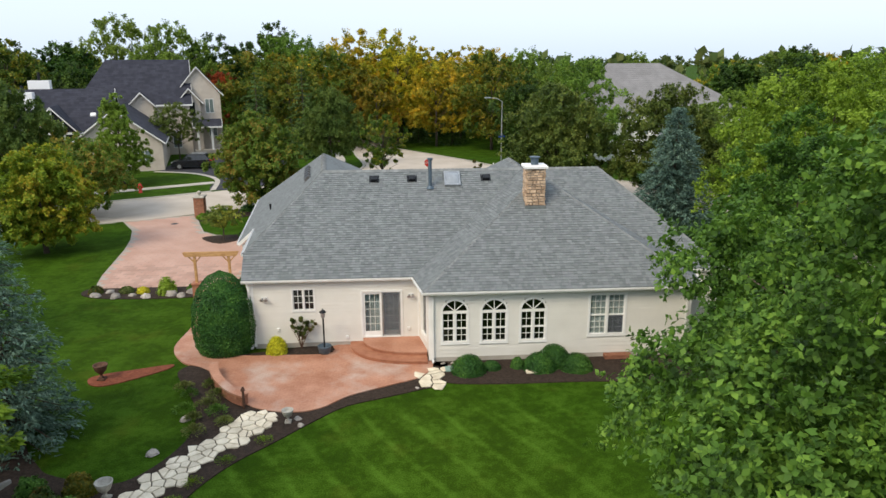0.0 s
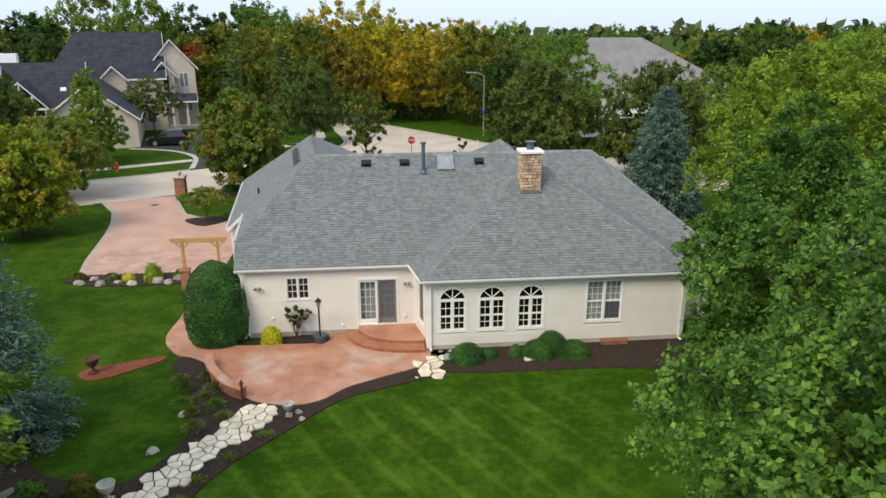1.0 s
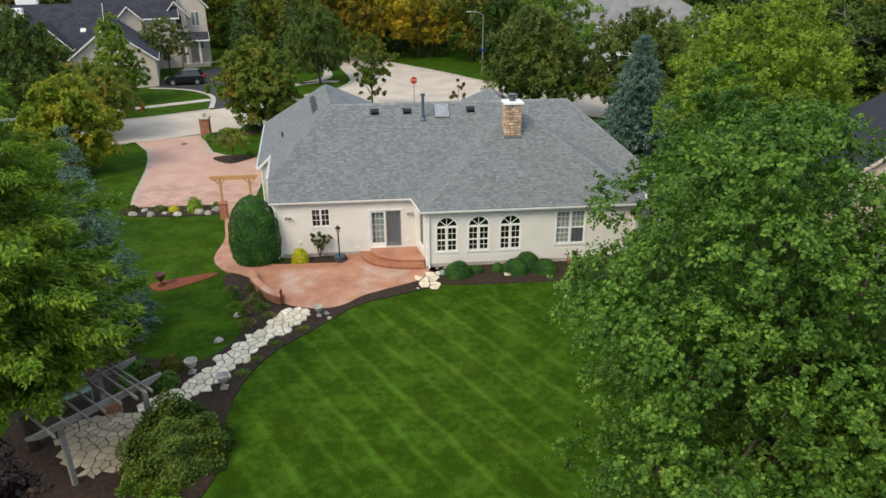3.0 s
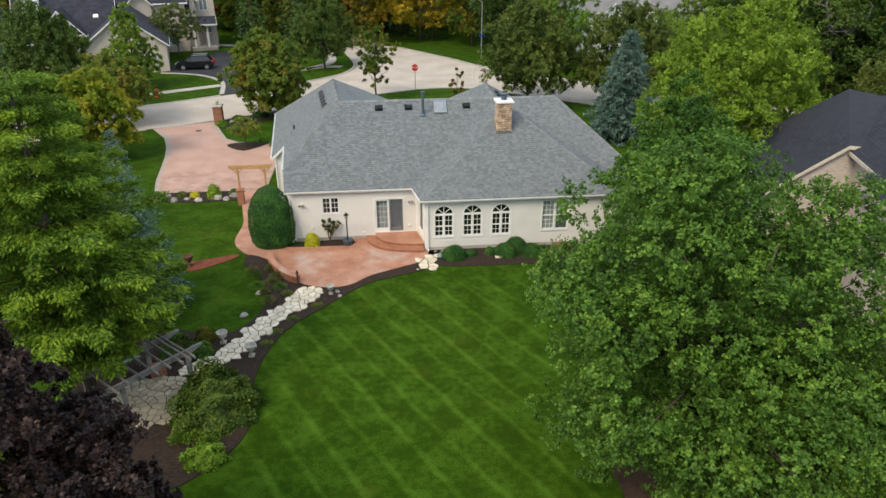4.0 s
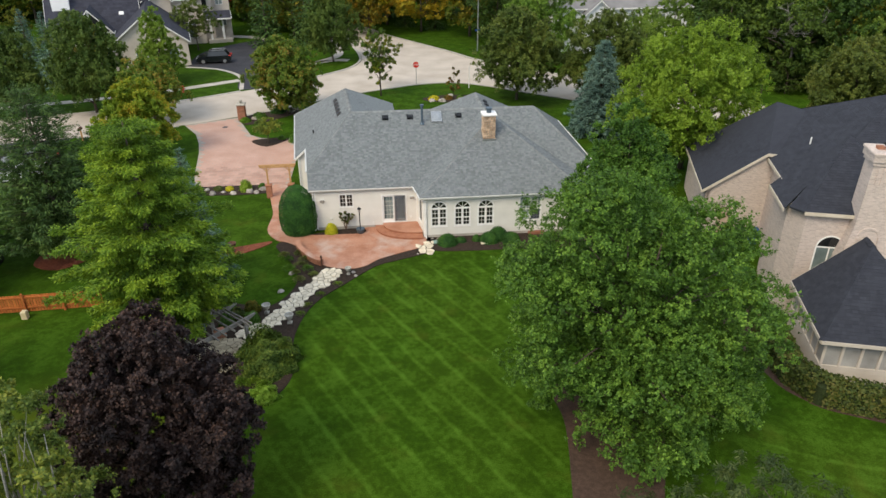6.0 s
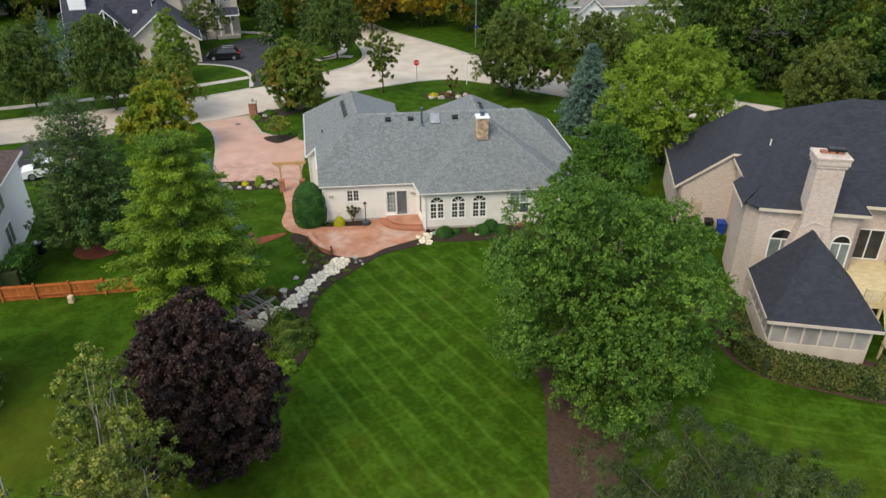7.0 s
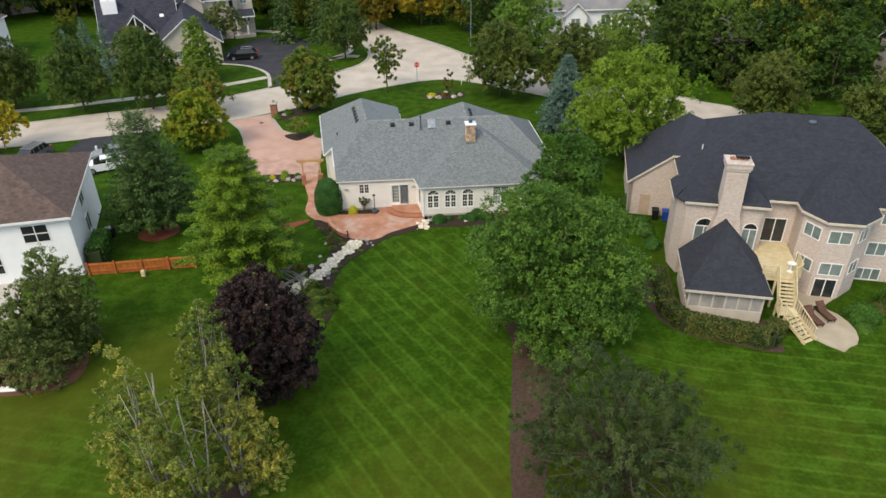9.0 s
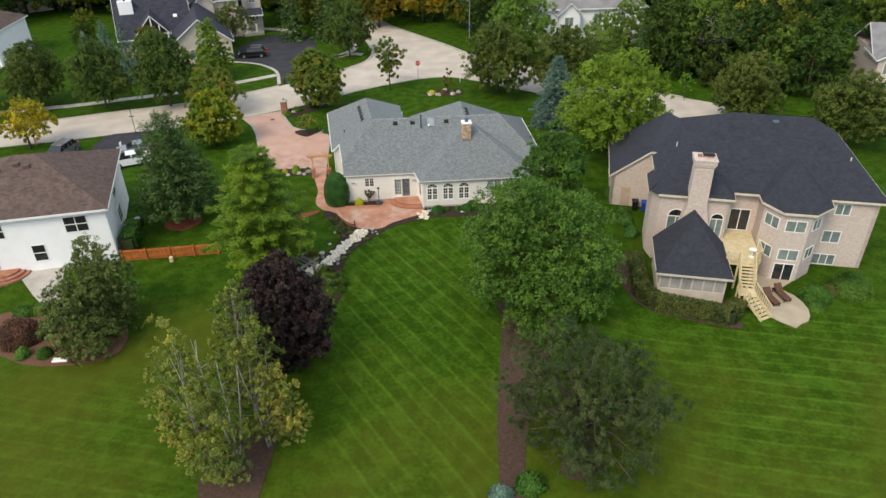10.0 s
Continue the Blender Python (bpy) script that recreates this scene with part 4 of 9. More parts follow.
bed("planting_bed", smooth_loop([(16.2, 15), (16.4, 9.5), (17.2, 7.4), (20, 5.7), (23.5, 4.2), (24.1, 5.2), (24.8, 7.5), (20.5, 9.5), (18.9, 11), (19.3, 15.5)], 4), M_MULCH_OLD, "mulched strip under the clipped hedge")
bed("planting_bed", smooth_loop([(6.3, -8.6), (6.7, -9.5), (7.8, -9.6), (8.8, -8.9), (8.8, -7.8), (7.8, -7.2), (6.8, -7.5)], 4), M_MULCH_OLD, "small ring of brown mulch under a drooping tree")
bed("planting_bed", smooth_loop([(-35.5, 10.6), (-35, 7.0), (-32.2, 5.4), (-30.2, 4.3), (-27.5, 3.9), (-24.6, 4.3), (-23.6, 5.6), (-24.0, 8.0), (-26, 9.5), (-29, 11)], 4), M_MULCH_BROWN, "red-brown mulched bed round a grey-green shrub")
bed("planting_bed", smooth_loop([(-15.2, -7.0), (-14.9, -9.5), (-14.4, -12.5), (-11.4, -12.5), (-11.5, -9.0), (-11.0, -5), (-10.9, -2.6), (-12, -3), (-13.5, -5)], 4), M_MULCH_OLD, "mulched ring under a birch")

# ---------------------------------------------------------------- building parts
def frame_of(origin, direction):
    """Wall axes: u along the wall, v out of it (to the right of u), z up."""
    u = Vector((direction[0], direction[1], 0)).normalized()
    v = Vector((u.y, -u.x, 0))
    return Matrix(((u.x, v.x, 0, origin[0]), (u.y, v.y, 0, origin[1]), (0, 0, 1, origin[2] if len(origin) > 2 else 0), (0, 0, 0, 1)))


def wall_body(s, m, length, z0, z1, openings, thick=0.14, top=None):
    """A wall with openings cut through; openings: (u0, u1, z0, z1)."""
    cuts = sorted({0.0, length, *[o[0] for o in openings], *[o[1] for o in openings]})
    for a, b in zip(cuts, cuts[1:]):
        here = sorted([(o[2], o[3]) for o in openings if o[0] <= a + 1e-6 and o[1] >= b - 1e-6])
        z = z0
        for lo, hi in here:
            if lo > z:
                s.box(a, b, -thick, 0, z, lo, m)
            z = hi
        if z < z1:
            s.box(a, b, -thick, 0, z, z1, m)
    return s


def siding(parent, m, length, z0, z1, openings, mat, course=0.152, top_line=None):
    """Lap boards, each a piece of its own, cut round the openings. openings: (u0, u1, z0, z1, arch) where arch is a spring height or None."""
    z = z0
    while z < z1 - 0.02:
        zt = min(z + course, z1)
        zm = (z + zt) / 2
        spans = []
        for u0, u1, a, b, arch in openings:
            if zt > a + 0.01 and z < b - 0.01:
                if arch and zm > arch:
                    r = (u1 - u0) / 2
                    q = 1 - ((min(zm, b - 0.005) - arch) / (b - arch)) ** 2
                    half = r * math.sqrt(max(q, 0))
                    c = (u0 + u1) / 2
                    spans.append((c - half, c + half))
                else:
                    spans.append((u0, u1))
        lo, hi = 0.0, length
        if top_line:
            lo, hi = top_line(zm)
        pieces, u = [], lo
        for a, b in sorted(spans):
            if a > u + 0.01:
                pieces.append((u, a))
            u = max(u, b)
        if u < hi - 0.01:
            pieces.append((u, hi))
        for a, b in pieces:
            s = Shape().add([(a, 0.022, z), (b, 0.022, z), (b, 0.006, zt), (a, 0.006, zt), (a, 0.0, z), (b, 0.0, z), (b, 0.0, zt), (a, 0.0, zt)],
                            [(0, 1, 2, 3), (4, 5, 1, 0), (0, 3, 7, 4), (1, 5, 6, 2), (3, 2, 6, 7)], m)
            # the wall frame is left-handed seen from outside, so turn the faces round
            s.f = [f[::-1] for f in s.f]
            made("siding_board", s, mat, parent)
        z = zt


def clip(poly, a, b, c):
    """The part of a polygon of (x, y) where a*x + b*y <= c."""
    out = []
    for i, p in enumerate(poly):
        q = poly[(i + 1) % len(poly)]
        dp, dq = a * p[0] + b * p[1] - c, a * q[0] + b * q[1] - c
        if dp <= 0:
            out.append(p)
        if dp * dq < 0:
            t = dp / (dp - dq)
            out.append((p[0] + t * (q[0] - p[0]), p[1] + t * (q[1] - p[1])))
    return out


def clip_to(poly, convex):
    """poly cut to a convex outline that runs counter-clockwise."""
    for i, p in enumerate(convex):
        q = convex[(i + 1) % len(convex)]
        a, b = q[1] - p[1], -(q[0] - p[0])
        poly = clip(poly, a, b, a * p[0] + b * p[1])
        if len(poly) < 3:
            return []
    return poly


def plane_axes(pts):
    """Axes of a roof plane: e along its eave, s up its slope, n out of it."""
    p = [Vector(q) for q in pts]
    n = Vector((0, 0, 0))
    for i in range(len(p)):
        a, b = p[i], p[(i + 1) % len(p)]
        n += Vector(((a.y - b.y) * (a.z + b.z), (a.z - b.z) * (a.x + b.x), (a.x - b.x) * (a.y + b.y)))
    n.normalize()
    if n.z < 0:
        n = -n
        p = p[::-1]
    e = Vector((0, 0, 1)).cross(n).normalized()
    s = n.cross(e)
    low = min(p, key=lambda q: q.z)
    flat = [((q - low).dot(e), (q - low).dot(s)) for q in p]
    if sum(a[0] * b[1] - b[0] * a[1] for a, b in zip(flat, flat[1:] + flat[:1])) < 0:
        flat = flat[::-1]
    return low, e, s, n, flat


def shingle_plane(shape, pts, tab=0.24, course=0.145, seed=0, lift=0.014, over=0.03, single=None, limit=300):
    """Courses of overlapping tabs over one convex roof plane."""
    r = random.Random(seed)
    low, e, s, n, flat = plane_axes(pts)
    e0, e1 = min(q[0] for q in flat), max(q[0] for q in flat)
    top = max(q[1] for q in flat)
    k = 0
    while k * course < top:
        y0, y1 = k * course - (over if k == 0 else 0), (k + 1) * course
        x = e0 - r.random() * tab
        while x < e1:
            w = tab * r.choice((0.5, 0.7, 0.85, 1.0))
            poly = clip_to([(x + 0.004, y0), (x + w - 0.004, y0), (x + w - 0.004, y1), (x + 0.004, y1)], flat) if k else clip_to([(x + 0.004, 0), (x + w - 0.004, 0), (x + w - 0.004, y1), (x + 0.004, y1)], flat)
            whole = len(poly) == 4 and abs(poly[0][0] - x - 0.004) < 1e-6 and abs(poly[2][0] - x - w + 0.004) < 1e-6
            if single and whole and limit > 0:
                limit -= 1
                spot = low + e * (x + w / 2) + s * (k * course)
                single(Matrix((e, s, n)).transposed().to_4x4(), spot, round(w - 0.008, 4), course, lift)
            elif len(poly) >= 3:
                up = lift * r.choice((0.7, 1.0, 1.0, 1.5))
                base = len(shape.v)
                for px, py in poly:
                    f = 1 - (py - k * course) / course
                    shape.v.append(tuple(low + e * px + s * py + n * (0.004 + up * f)))
                m = len(poly)
                shape.f.append(tuple(base + i for i in range(m)))
                for i in range(m):
                    j = (i + 1) % m
                    if abs(poly[i][1] - k * course) < 1e-4 and abs(poly[j][1] - k * course) < 1e-4:
                        b2 = len(shape.v)
                        for px, py in (poly[i], poly[j]):
                            shape.v.append(tuple(low + e * px + s * py - n * 0.004))
                        shape.f.append((base + j, base + i, b2, b2 + 1))
            x += w
        k += 1


def deck_plane(shape, pts, thick=0.16):
    """The boards under a roof plane."""
    p = [Vector(q) for q in pts]
    n = len(p)
    shape.add([tuple(q) for q in p] + [tuple(q - Vector((0, 0, thick))) for q in p],
              [tuple(range(n)), tuple(range(2 * n - 1, n - 1, -1))] + [(i, n + i, n + (i + 1) % n, (i + 1) % n) for i in range(n)])


def ridge_caps(shape, a, b, seed=0, width=0.15, length=0.2):
    """Overlapping caps along a ridge or hip."""
    r = random.Random(seed)
    a, b = Vector(a), Vector(b)
    if a.z > b.z:
        a, b = b, a
    d = (b - a).normalized()
    side = d.cross(Vector((0, 0, 1))).normalized()
    up = side.cross(d)
    L = (b - a).length
    k = 0.0
    while k < L:
        e = min(k + length, L)
        w = width * r.uniform(0.95, 1.05)
        lo, hi = 0.036, 0.022
        p = a + d * k
        q = a + d * e
        drop = 0.105
        base = len(shape.v)
        shape.v += [tuple(p - side * w + up * (lo - drop)), tuple(p + up * lo), tuple(p + side * w + up * (lo - drop)),
                    tuple(q - side * w + up * (hi - drop)), tuple(q + up * hi), tuple(q + side * w + up * (hi - drop))]
        shape.f += [(base, base + 1, base + 4, base + 3), (base + 1, base + 2, base + 5, base + 4), (base + 2, base + 1, base)]
        k = e


def gutter(parent, a, b, mat=None, out=None):
    """A white trough along an eave from a to b, with a fascia board behind."""
    a, b = Vector(a), Vector(b)
    d = (b - a).normalized()
    side = Vector((d.y, -d.x, 0))
    s = Shape()
    prof = [(0.0, -0.13), (0.075, -0.13), (0.105, -0.06), (0.105, -0.005), (0.09, -0.005), (0.085, -0.05), (0.0, -0.06)]
    n = len(prof)
    s.add([tuple(p + side * u + Vector((0, 0, z))) for p in (a, b) for u, z in prof], [tuple(range(n))[::-1], tuple(range(n, 2 * n))] + [(i, (i + 1) % n, n + (i + 1) % n, n + i) for i in range(n)])
    return made("gutter", s, mat or M_WHITE, parent, "white gutter")


def downspout(parent, x, y, z0, z1, turn=0):
    m = pose(x, y, 0, 0, 0, turn)
    s = Shape().box(-0.04, 0.04, -0.03, 0.03, z0, z1, m)
    s.box(-0.05, 0.05, -0.035, 0.035, z1 - 0.3, z1 - 0.27, m).box(-0.04, 0.04, -0.22, 0.03, z0, z0 + 0.06, m)
    return made("downspout", s, M_WHITE, parent, "white downspout")


def window(parent, m, w, h, cols=2, rows=3, arch=False, sashes=2, name="window", label="", trim=0.09, blind=0.0, mat=None, split=0.5, mull=0.075, grid=(True, True), screen=(), glass_back=None):
    """A window in the wall frame m with its lower left corner at u=0, z=0: frame, sashes with bars, panes and what hangs behind them.
    sashes: panels side by side, each parted at the share split of its height; arch: a half-round light on top."""
    mat = mat or M_WHITE
    win = new(name)
    win.parent = parent
    win.matrix_parent_inverse = place_of(parent).inverted()
    if label:
        win["label"] = label
    fr = Shape()
    t = trim
    H = h
    spring = h - w / 2 if arch else h
    fr.box(0, t, -0.12, 0.035, 0, spring, m).box(w - t, w, -0.12, 0.035, 0, spring, m).box(t, w - t, -0.12, 0.035, 0, t, m)
    if arch:
        n = 20
        for i in range(n):
            a0, a1 = PI * i / n, PI * (i + 1) / n
            ro, ri, c = w / 2, w / 2 - t, w / 2
            q = [(c + r0 * math.cos(a), z, spring + r0 * math.sin(a)) for z in (-0.12, 0.035) for r0, a in ((ri, a0), (ro, a0), (ro, a1), (ri, a1))]
            fr.add(q, [(3, 2, 1, 0), (4, 5, 6, 7), (0, 1, 5, 4), (1, 2, 6, 5), (2, 3, 7, 6), (3, 0, 4, 7)], m)
        fr.box(t, w - t, -0.11, 0.03, spring - 0.05, spring + 0.04, m)
    else:
        fr.box(t, w - t, -0.12, 0.035, h - t, h, m)
    made("frame", fr, mat, win)
    made("sill", Shape().box(-0.01, w + 0.01, -0.02, 0.045, -0.03, 0.0, m), mat, win)
    top = spring - 0.05 if arch else h - t
    inner = (w - 2 * t - mull * (sashes - 1)) / sashes
    bars = Shape()
    for k in range(sashes):
        u0 = t + k * (inner + mull)
        if k:
            bars.box(u0 - mull, u0, -0.10, 0.02, t, top, m)
        zs = t + (top - t) * split if split else None
        if zs:
            bars.box(u0, u0 + inner, -0.085, -0.01, zs - 0.03, zs + 0.03, m)
        parts = [(t, zs - 0.03), (zs + 0.03, top)] if zs else [(t, top)]
        for q, (z0, z1) in enumerate(parts):
            bars.box(u0, u0 + 0.03, -0.08, -0.02, z0, z1, m).box(u0 + inner - 0.03, u0 + inner, -0.08, -0.02, z0, z1, m)
            if cols and grid[min(q, 1)]:
                for i in range(1, cols):
                    x = u0 + inner * i / cols
                    bars.box(x - 0.011, x + 0.011, -0.065, -0.035, z0, z1, m)
                for j in range(1, rows):
                    z = z0 + (z1 - z0) * j / rows
                    bars.box(u0, u0 + inner, -0.065, -0.035, z - 0.011, z + 0.011, m)
            pane = made("pane", Shape().box(u0 + 0.01, u0 + inner - 0.01, -0.056, -0.048, z0, z1, m), M_GLASS, win)
            pane.visible_shadow = False
            if (k, q) in screen:
                made("insect_screen", Shape().box(u0 + 0.012, u0 + inner - 0.012, -0.034, -0.031, z0 + 0.01, z1 - 0.01, m), M_SCREEN, win, "grey insect screen")
    if arch:
        c = w / 2
        for a in (PI / 4, PI / 2, 3 * PI / 4):
            d = Vector((math.cos(a), 0, math.sin(a)))
            p0, p1 = Vector((c, 0, spring + 0.04)), Vector((c, 0, spring)) + d * (w / 2 - t)
            sd = Vector((-d.z, 0, d.x)) * 0.016
            bars.add([tuple(q + Vector((0, y, 0))) for y in (-0.08, -0.02) for q in (p0 - sd, p0 + sd, p1 + sd, p1 - sd)],
                     [(3, 2, 1, 0), (4, 5, 6, 7), (0, 1, 5, 4), (1, 2, 6, 5), (2, 3, 7, 6), (3, 0, 4, 7)], m)
        n = 14
        q = [(c + (w / 2 - t) * math.cos(PI * i / n), y, spring + 0.03 + (w / 2 - t - 0.03) * math.sin(PI * i / n)) for y in (-0.056, -0.048) for i in range(n + 1)]
        f = [tuple(range(n + 1))[::-1], tuple(range(n + 1, 2 * n + 2))]
        pane = made("pane", Shape().add(q, f, m), M_GLASS, win)
        pane.visible_shadow = False
    made("glazing_grid", bars, mat, win)
    if blind:
        bl = Shape()
        count = max(4, int(w / 0.1))
        for i in range(count):
            x = t + (w - 2 * t) * i / count
            bl.box(x + 0.008, x + (w - 2 * t) / count - 0.004, -0.09, -0.08, top - (top - t) * blind, top, m)
        made("blind", bl, M_BLIND, win, "pale blinds behind the glass")
    return win


# ---------------------------------------------------------------- the house
EAVE, RIDGE = 3.12, 6.80
house = thing("house", "single-storey cream sided house with a grey hipped shingle roof", "house", pose(1.5, 34, 0))
Y1, Y2 = 27.04, 25.07


def house_wall(key, a, b, z0, z1, holes=(), top_line=None, boards=True, zb=0.22):
    """A wall from a to b seen from outside with a on the left; holes: (u0, u1, z0, z1, arch spring or None)."""
    d = (b[0] - a[0], b[1] - a[1])
    L = math.hypot(*d)
    m = frame_of((*a, 0), d)
    s = wall_body(Shape(), m, L, z0, z1, [h[:4] for h in holes])
    ob = made("wall", s, M_SIDING, house)
    if boards:
        made("foundation", Shape().box(0, L, 0.0, 0.012, 0.0, zb, m), M_CONCRETE, ob)
        siding(ob, m, L, zb, z1, list(holes), M_SIDING, top_line=top_line)
    return ob, m, L


FL = 0.38
back_holes = [(1.62, 2.62, 1.66, 2.66, None), (4.52, 6.30, FL, FL + 2.13, None)]
w1, m1, L1 = house_wall("patio wall", (-7.38, Y1), (-0.38, Y1), 0, EAVE - 0.06, back_holes)
arch_holes = [(u, u + 1.16, 0.80, 2.72, 2.14) for u in (0.42, 2.01, 3.60)]
w2, m2, L2 = house_wall("garden wall", (0.0, Y2), (10.65, Y2), 0, EAVE - 0.06, arch_holes + [(6.42, 8.02, 0.97, 2.80, None)])
w3, m3, L3 = house_wall("side wall", (-0.38, Y1), (0.0, Y2), 0, EAVE - 0.06, [(0.45, 1.55, 0.75, 2.75, None)])
w4, m4, L4 = house_wall("west wall", (-8.0, 33.5), (-7.38, Y1), 0, EAVE - 0.06)
w5, m5, L5 = house_wall("garage gable wall", (-8.95, 33.5), (-8.0, 33.5), 0, EAVE - 0.06)
w6, m6, L6 = house_wall("garage wall", (-10.1, 44.5), (-8.95, 33.5), 0, EAVE - 0.06, zb=0.15)
w7, m7, L7 = house_wall("east wall", (10.65, Y2), (10.65, 27.1), 0, EAVE - 0.06)
w8, m8, L8 = house_wall("east block south wall", (10.65, 27.1), (12.7, 27.1), 0, EAVE - 0.06)
w9, m9, L9 = house_wall("east block wall", (12.7, 27.1), (12.4, 40.3), 0, EAVE - 0.06)
house_wall("north wall", (12.4, 40.3), (-1.3, 40.3), 0, EAVE - 0.06, boards=False)
house_wall("garage north wall", (-1.3, 44.5), (-10.1, 44.5), 0, EAVE - 0.06, boards=False)
house_wall("garage east wall", (-1.3, 40.3), (-1.3, 44.5), 0, EAVE - 0.06, boards=False)
# upper strips of wall under the raked edges
made("wall", Shape().add([(-7.4, 27.06, 3.0), (-8.0, 33.5, 3.0), (-8.0, 33.5, 3.75), (-7.48, 28.2, 3.8)], [(0, 3, 2, 1)]), M_SIDING, house)
made("wall", Shape().add([(-8.95, 33.5, 3.0), (-8.0, 33.5, 3.0), (-8.0, 33.5, 3.85), (-8.95, 33.5, 3.1)], [(0, 1, 2, 3)]), M_SIDING, house)
# inside: floor, ceiling and partitions, so that the panes look into rooms; their dimness is in the dark colour
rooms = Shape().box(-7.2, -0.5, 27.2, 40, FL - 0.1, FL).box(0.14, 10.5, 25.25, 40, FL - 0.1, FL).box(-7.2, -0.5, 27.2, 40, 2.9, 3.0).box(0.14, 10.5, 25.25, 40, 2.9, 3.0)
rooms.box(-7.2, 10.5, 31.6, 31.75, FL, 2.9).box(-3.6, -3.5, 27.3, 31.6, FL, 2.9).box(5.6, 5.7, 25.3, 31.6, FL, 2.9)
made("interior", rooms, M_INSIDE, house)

# corner boards
for (x, y, z1) in ((-7.38, Y1, 3.06), (0.0, Y2, 3.06), (10.65, Y2, 3.06), (-8.95, 33.5, 3.06), (-0.38, Y1, 3.06), (12.7, 27.1, 3.06)):
    made("corner_board", Shape().box(x - 0.06, x + 0.06, y - 0.035, y + 0.06, 0.1, z1) if x < 5 else Shape().box(x - 0.06, x + 0.035, y - 0.035, y + 0.06, 0.1, z1), M_WHITE, house, "white corner board")

# windows and the sliding door
window(house, m1 @ Matrix.Translation((1.62, 0, 1.66)), 1.0, 1.0, cols=2, rows=3, sashes=2, split=0, label="white slider window with a grid of bars", trim=0.06, mull=0.05)
for u in (0.42, 2.01, 3.60):
    window(house, m2 @ Matrix.Translation((u, 0, 0.80)), 1.16, 1.92, cols=2, rows=2, arch=True, sashes=2, split=0.46, label="white arched window with a sunburst top", mull=0.09)
window(house, m2 @ Matrix.Translation((6.42, 0, 0.97)), 1.6, 1.83, cols=3, rows=3, sashes=2, split=0.48, label="white double window with drawn blinds", blind=1.0, mull=0.09, grid=(True, True), screen=((1, 0),))
window(house, m3 @ Matrix.Translation((0.45, 0, 0.75)), 1.1, 2.0, cols=0, rows=0, sashes=1, split=0, label="tall narrow window beside the step")


def sliding_door(m, w, h):
    door = new("sliding_door")
    door.parent = house
    door.matrix_parent_inverse = place_of(house).inverted()
    door["label"] = "white sliding patio door with blinds, screen half closed"
    t = 0.09
    made("frame", Shape().box(0, t, -0.12, 0.04, 0, h, m).box(w - t, w, -0.12, 0.04, 0, h, m).box(t, w - t, -0.12, 0.04, h - t, h, m).box(t, w - t, -0.12, 0.05, 0, 0.05, m), M_WHITE, door)
    half = (w - 2 * t) / 2
    for k in (0, 1):
        u0 = t + k * half
        s = Shape()
        y0, y1 = (-0.05, -0.01) if k == 0 else (-0.10, -0.06)
        for a, b, c, d in ((u0, u0 + 0.09, 0.05, h - t), (u0 + half - 0.09, u0 + half, 0.05, h - t), (u0 + 0.09, u0 + half - 0.09, 0.05, 0.27), (u0 + 0.09, u0 + half - 0.09, h - t - 0.1, h - t)):
            s.box(a, b, y0, y1, c, d, m)
        made("door_panel", s, M_WHITE, door)
        pane = made("pane", Shape().box(u0 + 0.09, u0 + half - 0.09, (y0 + y1) / 2 - 0.004, (y0 + y1) / 2 + 0.004, 0.27, h - t - 0.1, m), M_GLASS, door)
        pane.visible_shadow = False
        g = Shape()
        for i in (1, 2):
            x = u0 + 0.09 + (half - 0.18) * i / 3
            g.box(x - 0.009, x + 0.009, y1 - 0.012, y1 - 0.002, 0.27, h - t - 0.1, m)
        for j in (1, 2, 3, 4):
            z = 0.27 + (h - t - 0.37) * j / 5
            g.box(u0 + 0.09, u0 + half - 0.09, y1 - 0.012, y1 - 0.002, z - 0.009, z + 0.009, m)
        made("glazing_grid", g, M_WHITE, door)
    u0 = t + half
    sc = Shape().box(u0 + 0.07, u0 + half - 0.03, -0.004, 0.0, 0.09, h - t - 0.05, m)
    made("insect_screen", sc, M_SCREEN, door, "dark grey screen panel").visible_shadow = False
    made("screen_frame", Shape().box(u0, u0 + 0.07, -0.01, 0.012, 0.05, h - t, m).box(u0 + half - 0.04, u0 + half, -0.01, 0.012, 0.05, h - t, m).box(u0, u0 + half, -0.01, 0.012, 0.05, 0.1, m), M_STEEL, door)
    bl = Shape()
    for i in range(18):
        x = t + (w - 2 * t) * i / 18
        bl.box(x + 0.006, x + 0.085, -0.22, -0.21, 0.1, h - t - 0.03, m)
    made("blind", bl, M_BLIND, door, "pale vertical blinds")


sliding_door(m1 @ Matrix.Translation((4.52, 0, FL)), 1.78, 2.13)

